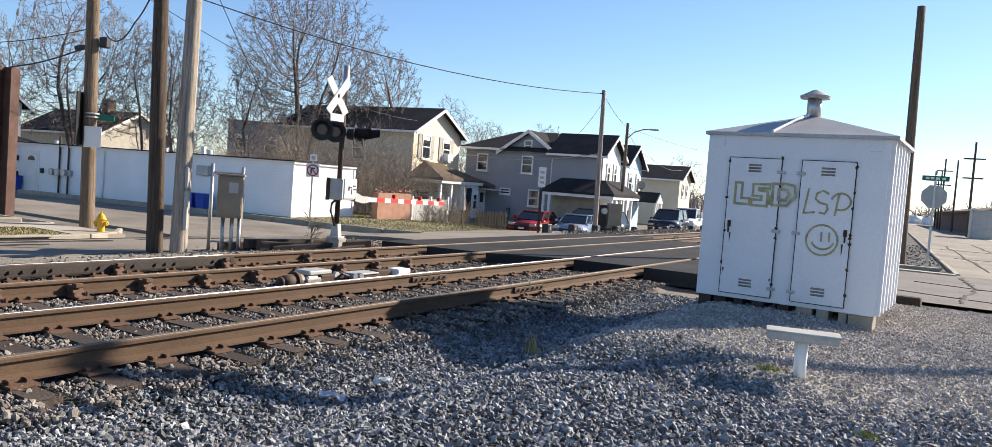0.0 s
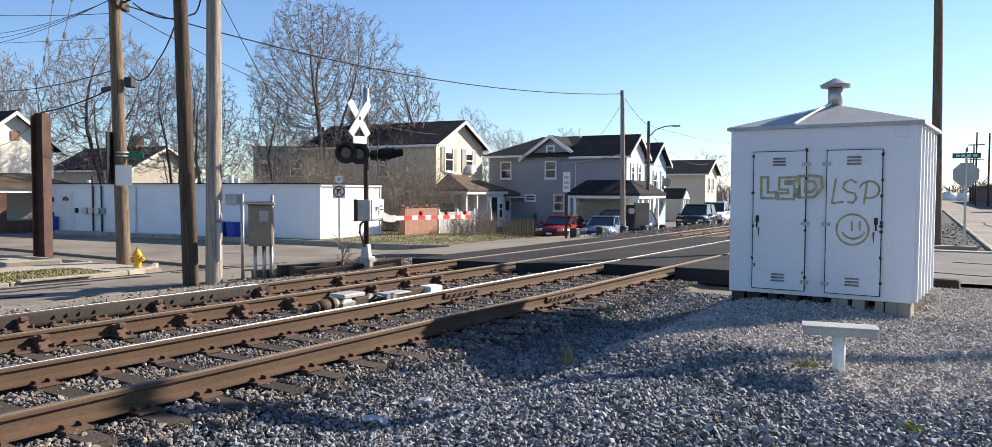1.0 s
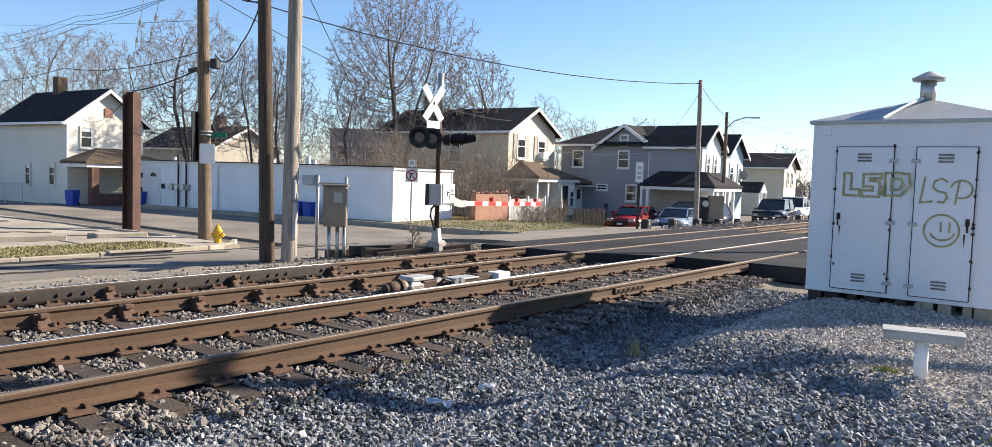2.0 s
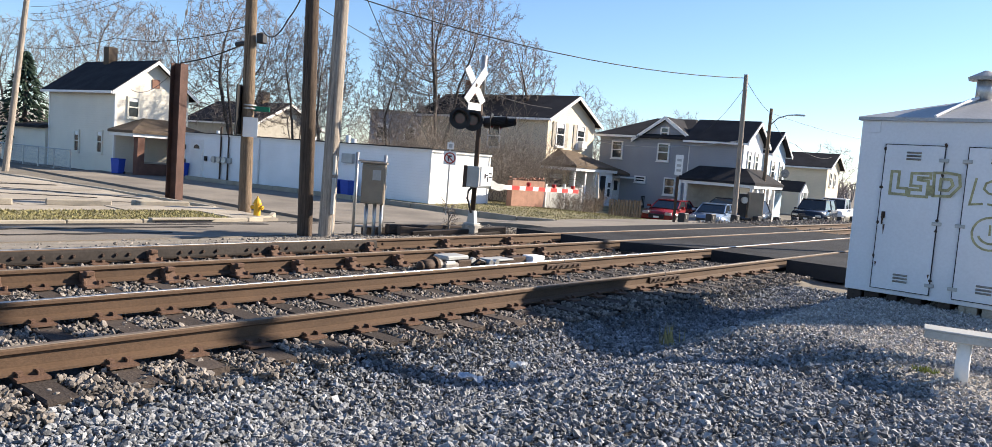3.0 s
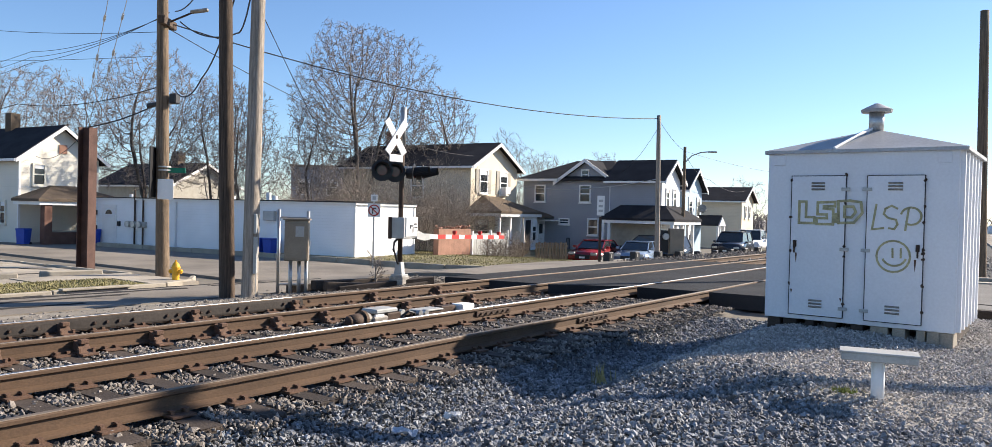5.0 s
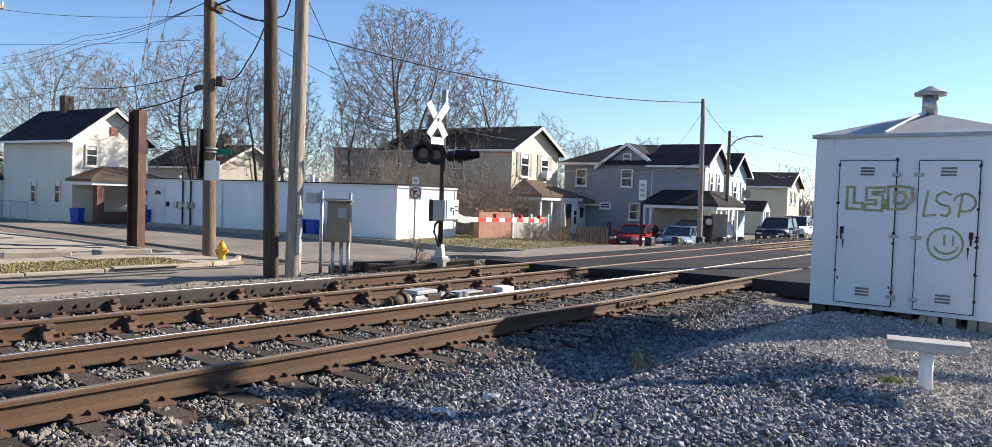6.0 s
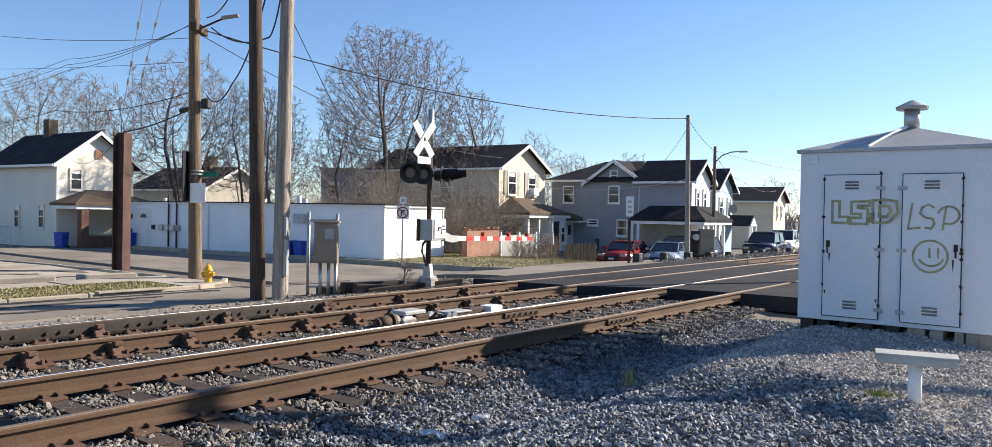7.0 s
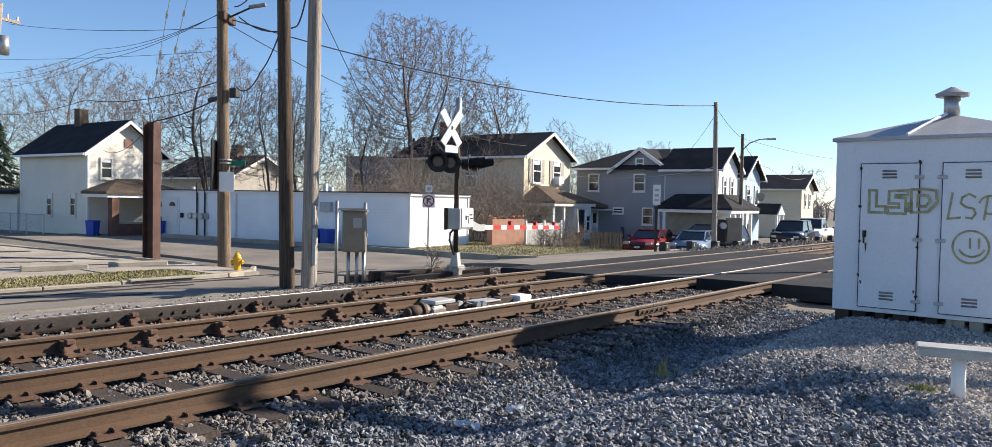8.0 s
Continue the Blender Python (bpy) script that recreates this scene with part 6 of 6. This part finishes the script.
for a, b in (((-24.56, 13.23, 7.83), (-28.4, 14.6, 4.8)), ((-24.3, 13.7, 7.9), (-28.2, 15.0, 5.2))):
    d = Vector(b) - Vector(a)
    cable([tuple(Vector(a) - d), b], 0.0, 0.012, "thin grey guy line with strain insulators", M_GALV)
for a, b in (((-24.56, 13.23, 7.83), (-28.4, 14.6, 4.8)), ((-24.3, 13.7, 7.9), (-28.2, 15.0, 5.2))):
    for f in (-0.25, 0.1, 0.45, 0.62):
        p, q = Vector(a).lerp(Vector(b), f), Vector(a).lerp(Vector(b), f + 0.05)
        solid("strain_insulator", bar(B(), p, q, 0.04, 0.04, 8), M_GALV, "pale strain insulator on a thin guy line", "insulator", "strain insulators")
bm = bar(B(), (-0.2, 0, 0), (0.2, 0, 0.05), 0.09, 0.07, 10)
solid("splice_case", bm, M_BLACK, "black cable splice case hanging from a cable", "cable box", m=pose(-22.2, 13.45, 4.45, 0, 0, 10))
# heavy cable bundle overhead, beyond the picture's right; added to cast the shadow band
bundle = thing("overhead_cable", pose(0, 0, 0), "unseen heavy black cable bundle over the tracks, added to cast the shadow band", "cable", "overhead cables")
P, Q = Vector((9.4, 23.4, 7.1)), Vector((-6.2, 7.6, 7.3))
part("bundle", path_tube(B(), [P.lerp(Q, i / 8) for i in range(9)], 0.14, 8), M_CABLE, bundle)
# unseen pole, added to hold up the bundle
pole("utility_pole", 9.4, 23.4, -0.1, 8.0, 0.2, M_POLE, "unseen brown wooden utility pole added to carry the cable bundle")

far_left = pole("utility_pole", -43.1, 13.5, -0.8, 10.6, 0.16, M_POLEGREY, "grey utility pole with transformer and crossarm beyond the lot", (0.35, 0.9))
part("crossarm", box(B(), -0.06, 0.06, -1.1, 1.1, 10.6, 10.75, m=pose(0.33, 0.85, 0, 0, 0, 20)), M_POLEGREY, far_left, "pale crossarm")
part("transformer", bar(B(), (0.6, 0.95, 8.9), (0.6, 0.95, 9.8), 0.24, seg=14), M_GALV, far_left, "grey can transformer", True)
for y in (-0.9, -0.4, 0.4, 0.9):
    part("insulator", bar(B(), (0.33 - 0.34 * y, 0.85 + y, 10.75), (0.33 - 0.34 * y, 0.85 + y, 10.95), 0.05, seg=8), M_WHITE, far_left)

# ---- signs ----
def post_sign(x, y, z, h, rz, label, cat="sign"):
    t = thing("street_sign", pose(x, y, z, 0, 0, rz), label, cat, "street signs")
    part("post", box(B(), -0.03, 0.03, -0.02, 0.02, -0.3, h), M_GALV, t, "steel channel post")
    return t


s = post_sign(-20.95, 21.8, -0.75, 2.85, 48, "white no-right-turn sign with red ring on a thin post")
part("plate", box(B(), -0.24, 0.24, -0.035, -0.022, 1.92, 2.44, 0.01), M_WHITE, s)
bm = B()
n = 28
for i in range(n):
    a0, a1 = 2 * math.pi * i / n, 2 * math.pi * (i + 1) / n
    q = [(r * math.cos(a), -0.041, 2.18 + r * math.sin(a)) for r, a in ((0.22, a0), (0.22, a1), (0.175, a1), (0.175, a0))]
    f = bm.faces.new([bm.verts.new(p) for p in q])
bmesh.ops.solidify(bm, geom=bm.faces[:], thickness=0.004)
box(bm, -0.2, 0.2, -0.044, -0.041, 2.16, 2.2, m=Matrix.Translation((0, 0, 2.18)) @ pose(0, 0, 0, 0, 45, 0) @ Matrix.Translation((0, 0, -2.18)))
part("red_ring", bm, M_RED, s, "red ring and bar")
bm = box(B(), -0.08, -0.03, -0.04, -0.036, 2.05, 2.25)
box(bm, -0.08, 0.08, -0.04, -0.036, 2.22, 2.28)
part("arrow", bm, M_BLACK, s, "black turn arrow")
part("upper_plate", box(B(), -0.13, 0.13, -0.035, -0.022, 2.52, 2.78, 0.01), M_WHITE, s, "small white plate")
part("upper_mark", box(B(), -0.07, 0.07, -0.04, -0.035, 2.58, 2.72), M_GREYPAINT, s)
s = post_sign(-13.75, 26.6, -0.5, 2.7, 30, "narrow white sign on a dark post beyond the crossing")
part("plate", box(B(), -0.14, 0.14, -0.035, -0.022, 1.95, 2.7, 0.01), M_WHITE, s)
for z in (2.5, 2.3, 2.12):
    part("sign_mark", box(B(), -0.08, 0.08, -0.04, -0.035, z - 0.04, z + 0.05), M_GREYPAINT, s)
part("dark_sleeve", box(B(), -0.05, 0.05, -0.045, 0.045, -0.3, 1.9), M_IRON, s)
s = post_sign(-0.62, 24.68, -0.05, 2.5, 5, "back of a grey stop sign with green street name blades", "stop sign")
bm = B()
ngon = [(0.335 * math.cos(radians(22.5 + 45 * i)), 2.03 + 0.335 * math.sin(radians(22.5 + 45 * i))) for i in range(8)]
prism(bm, ngon, "y", 0.022, 0.03)
part("stop_plate", bm, M_GREYPAINT, s, "bare grey back of the octagon")
part("name_blade", box(B(), -0.33, 0.33, -0.012, 0.012, 2.46, 2.6), M_GREEN, s, "green street name blade")
for x in (-0.2, -0.08, 0.05, 0.2):
    part("name_bar", box(B(), x - 0.045, x + 0.045, -0.016, -0.012, 2.5, 2.56), M_WHITE, s)
part("name_blade", box(B(), -0.012, 0.012, -0.33, 0.33, 2.62, 2.74), M_GREEN, s)

# ---- street lamp ----
lampp = thing("street_lamp", pose(-18.45, 46.45, -1.45, 0, 0, 0), "grey metal street lamp with a long curved arm", "street lamp")
part("shaft", bar(B(), (0, 0, -0.2), (0, 0, 7.3), 0.13, 0.09, 12), M_POLE, lampp)
part("arm", path_tube(B(), [(0, 0, 6.3), (0.4, 0.15, 6.75), (0.9, 0.35, 6.95), (1.4, 0.55, 7.0)], 0.04), M_GALV, lampp, "curved grey arm")
part("lamp_head", box(B(), -0.28, 0.28, -0.1, 0.1, -0.05, 0.05, 0.03, m=pose(1.55, 0.6, 6.98, 0, 0, 20)), M_GALV, lampp, "flat grey lamp head")

# ---- guard posts along the street ----
posts = [(-14.6, 29.0 + 2.5 * i) for i in range(12)]
guard = None
for i, (x, y) in enumerate(posts):
    m = pose(x, y, land(x, y), 0, 0, random.uniform(-8, 8))
    if guard is None:
        guard = thing("guard_post", m, "short dark timber guard post beside the street", "post", "guard posts")
        part("stump", box(B(), -0.15, 0.15, -0.2, 0.2, -0.3, 0.42, 0.03), M_BLACK, guard)
        part("reflector", box(B(), 0.15, 0.165, -0.08, 0.0, 0.2, 0.34), M_DIRTYGREY, guard, "pale metal plate")
    else:
        copy_thing(guard, m)
ctrl = thing("control_box", pose(-14.9, 36.8, -1.1, 0, 0, 35), "brown control box on a post by the pole", "cabinet")
part("post", box(B(), -0.08, 0.08, -0.08, 0.08, -0.3, 0.9), M_POLE, ctrl)
part("box", box(B(), -0.35, 0.35, -0.25, 0.25, 0.75, 2.0, 0.02), M_BRONZE, ctrl)
part("meter", bar(B(), (-0.55, -0.3, 1.6), (-0.55, -0.1, 1.6), 0.16, seg=12), M_GALV, ctrl)
part("meter_back", box(B(), -0.75, -0.4, -0.1, 0.1, 0.8, 1.9), M_BLACK, ctrl)


# ---- cars ----
def car(x, y, z, rz, paint, kind_, label):
    """A parked car; its nose points along its +x."""
    t = thing("car", pose(x, y, z, 0, 0, rz), label, "car", "parked cars")
    L, Wd = (4.5, 1.78) if kind_ == "sedan" else (4.7, 1.86) if kind_ == "suv" else (5.4, 1.95)
    H = 1.43 if kind_ == "sedan" else 1.72
    sill = 0.3
    if kind_ == "sedan":
        low = [(-L / 2, 0.42), (-L / 2 + 0.05, 0.95), (-1.55, 1.0), (0.75, 0.98), (1.75, 0.86), (L / 2 - 0.08, 0.74), (L / 2, 0.5), (L / 2 - 0.1, 0.28), (-L / 2 + 0.1, 0.28)]
        cab_ = [(-1.75, 0.98), (-1.1, H - 0.02), (-0.1, H), (0.45, H - 0.08), (1.1, 0.97)]
    elif kind_ == "suv":
        low = [(-L / 2, 0.45), (-L / 2 + 0.03, 1.1), (0.85, 1.1), (1.9, 1.02), (L / 2 - 0.05, 0.9), (L / 2, 0.55), (L / 2 - 0.1, 0.35), (-L / 2 + 0.1, 0.35)]
        cab_ = [(-L / 2 + 0.1, 1.08), (-L / 2 + 0.35, H - 0.04), (0.1, H), (0.55, H - 0.08), (1.2, 1.08)]
    else:
        low = [(-L / 2, 0.5), (-L / 2, 1.12), (-0.55, 1.12), (0.95, 1.15), (2.4, 1.05), (L / 2, 0.95), (L / 2, 0.5), (L / 2 - 0.1, 0.4), (-L / 2 + 0.1, 0.4)]
        cab_ = [(-0.75, 1.1), (-0.6, H + 0.06), (0.45, H + 0.1), (0.75, H + 0.02), (1.35, 1.12)]
    bm = prism(B(), low, "y", -Wd / 2, Wd / 2)
    bmesh.ops.bevel(bm, geom=bm.edges[:], offset=0.07, segments=2, affect="EDGES")
    part("body", bm, paint, t, smooth=True)
    w2 = Wd / 2 - 0.1
    bm = B()
    lo = [bm.verts.new((px, -w2 if pz < 1.2 else -w2 + 0.12, pz)) for px, pz in cab_]
    hi = [bm.verts.new((px, w2 if pz < 1.2 else w2 - 0.12, pz)) for px, pz in cab_]
    bm.faces.new(lo)
    bm.faces.new(hi[::-1])
    for i in range(len(cab_)):
        j = (i + 1) % len(cab_)
        bm.faces.new((lo[i], hi[i], hi[j], lo[j]))
    bmesh.ops.recalc_face_normals(bm, faces=bm.faces[:])
    part("cabin", bm, M_GLASS, t, "dark car windows")
    part("car_roof", box(B(), cab_[1][0] + 0.02, cab_[3][0] - 0.02, -w2 + 0.1, w2 - 0.1, H - 0.05 + (0.1 if kind_ == "pickup" else 0), H + 0.015 + (0.1 if kind_ == "pickup" else 0), 0.02), paint, t)
    for s in (-1, 1):
        for a, b in ((cab_[-1], cab_[-2]), (cab_[0], cab_[1])):
            part("roof_pillar", bar(B(), (a[0], s * w2, a[1]), (b[0], s * (w2 - 0.12), b[1]), 0.04, seg=6), paint, t)
        xm = (cab_[1][0] + cab_[3][0]) / 2
        part("roof_pillar", bar(B(), (xm, s * (w2 + 0.005), cab_[0][1]), (xm, s * (w2 - 0.115), H - 0.02), 0.035, seg=6), paint, t)
        part("mirror", box(B(), 0.75, 0.95, s * (Wd / 2 + 0.02), s * (Wd / 2 + 0.2), 0.98, 1.12, 0.02), paint, t)
        part("headlight", box(B(), L / 2 - 0.2, L / 2 - 0.005, s * (Wd / 2 - 0.42), s * (Wd / 2 - 0.06), 0.62, 0.78, 0.03), M_GALV, t, "clear headlight")
        for xw in (L * 0.3, -L * 0.3):
            wh = part("wheel", bar(B(), (xw, s * (Wd / 2 - 0.2), 0.33), (xw, s * (Wd / 2 + 0.015), 0.33), 0.33, seg=22), M_TYRE, t)
            part("rim", bar(B(), (xw, s * (Wd / 2 + 0.01), 0.33), (xw, s * (Wd / 2 + 0.025), 0.33), 0.2, seg=16), M_GALV, wh, "silver wheel rim")
    part("grille", box(B(), L / 2 - 0.05, L / 2 + 0.006, -0.45, 0.45, 0.42, 0.66, 0.02), M_BLACK, t)
    part("number_plate", box(B(), L / 2 - 0.02, L / 2 + 0.015, -0.16, 0.16, 0.45, 0.55), M_WHITE, t, "blank pale number plate")
    return t


car(-21.4, 40.7, -1.41, -82, M_CARRED, "sedan", "red sedan parked at the kerb")
car(-19.15, 41.7, -1.41, -80, M_CARBLUE, "sedan", "blue-grey sedan parked beside a red sedan")
car(-19.7, 44.6, -1.4, 176, M_CARDARK, "suv", "dark navy sport utility car parked across the carport")
car(-17.3, 52.6, -1.14, -84, M_CARDARK, "suv", "dark navy sport utility car parked at the kerb")
car(-17.9, 58.6, -1.14, -84, M_CARWHITE, "pickup", "white pickup parked at the kerb")
car(-17.2, 65.5, -1.14, -84, M_CARDARK, "suv", "dark car parked behind a white pickup")

# ---- street on the near side, behind the shed ----
def far_left_edge(y):
    return 0.12 - 0.078 * (y - 23.4)


def ribbon(name, left, right, ys, z, material, label, category=""):
    """A strip of ground between two edges that run on with y."""
    bm = B()
    rows = [[bm.verts.new((left(y) + (right(y) - left(y)) * i / 4, y, z(y))) for i in range(5)] for y in ys]
    for r, t in zip(rows, rows[1:]):
        for i in range(4):
            bm.faces.new((r[i], r[i + 1], t[i + 1], t[i]))
    return solid(name, bm, material, label, category, kind="structure")


FAR_YS = [23.1, 27, 32, 40, 50, 65, 80, 100, 140, 220]
ribbon("road", far_left_edge, lambda y: far_left_edge(y) + 5.0, FAR_YS, lambda y: -0.02, M_OLDASPHALT, "pale worn concrete street running away beside the tracks", "road")
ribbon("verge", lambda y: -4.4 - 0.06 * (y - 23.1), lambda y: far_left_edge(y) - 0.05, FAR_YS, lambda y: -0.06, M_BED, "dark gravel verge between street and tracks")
ribbon("pavement", lambda y: far_left_edge(y) + 5.0, lambda y: far_left_edge(y) + 30, FAR_YS, lambda y: 0.0, M_CONCRETE, "pale concrete pavement beside the street")
kerb([(far_left_edge(y), y) for y in (23.4, 27, 34, 44, 60, 90)], -0.3, 0.02)
sp, sz = scatter(-4.2, 0.1, 23.2, 45, 90, 0.035, lambda x, y, r: x < far_left_edge(y) - 0.15, f=lambda x, y: -0.06, seed=12)
stones("verge_gravel", sp, sz, M_TRACKSTONE, "loose dark gravel on the verge", detail=1)
solid("apron", box(B(), -1.9, 0.1, -0.22, 0.22, -0.1, 0.03, 0.02), M_KERB, "worn pale concrete apron at the street corner", "kerb", kind="structure", m=pose(0, 23.0, -0.01, 0, 0, 2))
for pts, w in (([(-1.5, 17.0), (1.2, 16.2)], 0.05), ([(-0.6, 19.5), (2.4, 18.6)], 0.06), ([(0.2, 15.6), (0.5, 19.0), (0.2, 22.4)], 0.07), ([(1.4, 16.0), (1.9, 21.5)], 0.06)):
    tar_seam(pts, w, lambda x, y: -0.012)
for pts, w in (([(0.9, 26.0), (-0.6, 46.0)], 0.07), ([(2.6, 25.0), (0.6, 52.0)], 0.09), ([(0.0, 33.0), (3.6, 33.6)], 0.08), ([(-0.6, 41.0), (3.2, 41.8)], 0.08)):
    tar_seam(pts, w, lambda x, y: -0.02)
bm = box(B(), -1.3, 1.3, -0.13, 0.13, -0.1, 0.12, 0.02)
solid("timber", bm, M_TIE, "dark timber beam lying beside the shed", "timber", m=pose(-1.62, 14.85, -0.04, 0, 0, -3))
bm = box(B(), -0.6, 0.6, -0.16, 0.16, -0.06, 0.06, 0.02)
solid("kerb_block", bm, M_KERB, "broken concrete block beside the utility pole", "block", m=pose(-0.9, 24.3, 0.0, 0, 0, 8))
for x, y, h in ((-2.37, 103, 8.1), (-1.07, 96.8, 7.6), (0.35, 76, 7.8), (-2.92, 114, 7.3), (-4.0, 140, 7.3)):
    p = pole("utility_pole", x, y, -0.1, h + 0.05, 0.11, M_POLEDARK, "thin dark far utility pole beside the street", seg=10)
    if h > 7.7:
        part("crossarm", box(B(), -0.8, 0.8, -0.05, 0.05, h - 1.3, h - 1.18), M_POLEDARK, p)
        part("crossarm", box(B(), -0.75, 0.75, -0.05, 0.05, h - 2.9, h - 2.78), M_POLEDARK, p)
ware, h, r = gable_house("warehouse", 1.2, 84, -85, 60, 9, -0.1, 2.2, 3.0, M_BRICKDARK, M_SHINGLEBROWN, "long low dark red shed beside the far street", "", trim=M_IRON, cat="warehouse")
cont = thing("metal_hut", pose(1.15, 71, -0.05, 0, 0, 4), "small grey corrugated metal hut beside the street", "hut")
part("wall", box(B(), -0.6, 0.9, 0, 2.4, -0.1, 2.2, 0.02), M_GREYPAINT, cont)
part("roof", box(B(), -0.7, 1.0, -0.15, 2.55, 2.2, 2.3, 0.02), M_GALV, cont)
for i in range(3):
    t = thing("tank_wagon", pose(-7.6 + 2.3 * i, 160 - 3 * i, -0.9, 0, 0, 20), "white railway tank wagon standing far off", "tank wagon", "tank wagons")
    part("tank", bar(B(), (-1.0, 0, 1.35), (1.0, 0, 1.35), 0.9, seg=18), M_WHITE, t, smooth=True)
    part("dome", bar(B(), (0, 0, 2.2), (0, 0, 2.5), 0.25, seg=10), M_WHITE, t)
    part("frame", box(B(), -1.1, 1.1, -0.6, 0.6, 0.3, 0.5), M_IRON, t)

# far woods along the horizon
rng = np.random.default_rng(77)
segs = []
for i in range(1500):
    a = rng.uniform(-1.35, 0.25)
    dist = rng.uniform(170, 260)
    x, y = dist * math.sin(a), dist * math.cos(a)
    hh = rng.uniform(3, 9) * (0.7 + 0.3 * math.sin(9 * a))
    p = np.array([x, y, -1.5])
    q = p + np.array([rng.normal(0, 0.6), rng.normal(0, 0.6), hh])
    segs.append((p, q, 0.22, 0.04))
    for _ in range(5):
        f = rng.uniform(0.35, 0.95)
        s0 = p + (q - p) * f
        segs.append((s0, s0 + np.array([rng.normal(0, 1.3), rng.normal(0, 1.3), rng.uniform(0.6, 2.2)]), 0.09, 0.03))
tagged(new("far_woods", limb_mesh("far_woods", segs, M_TWIG, False)), "distant bare winter woods along the horizon", "woods", kind="stuff")
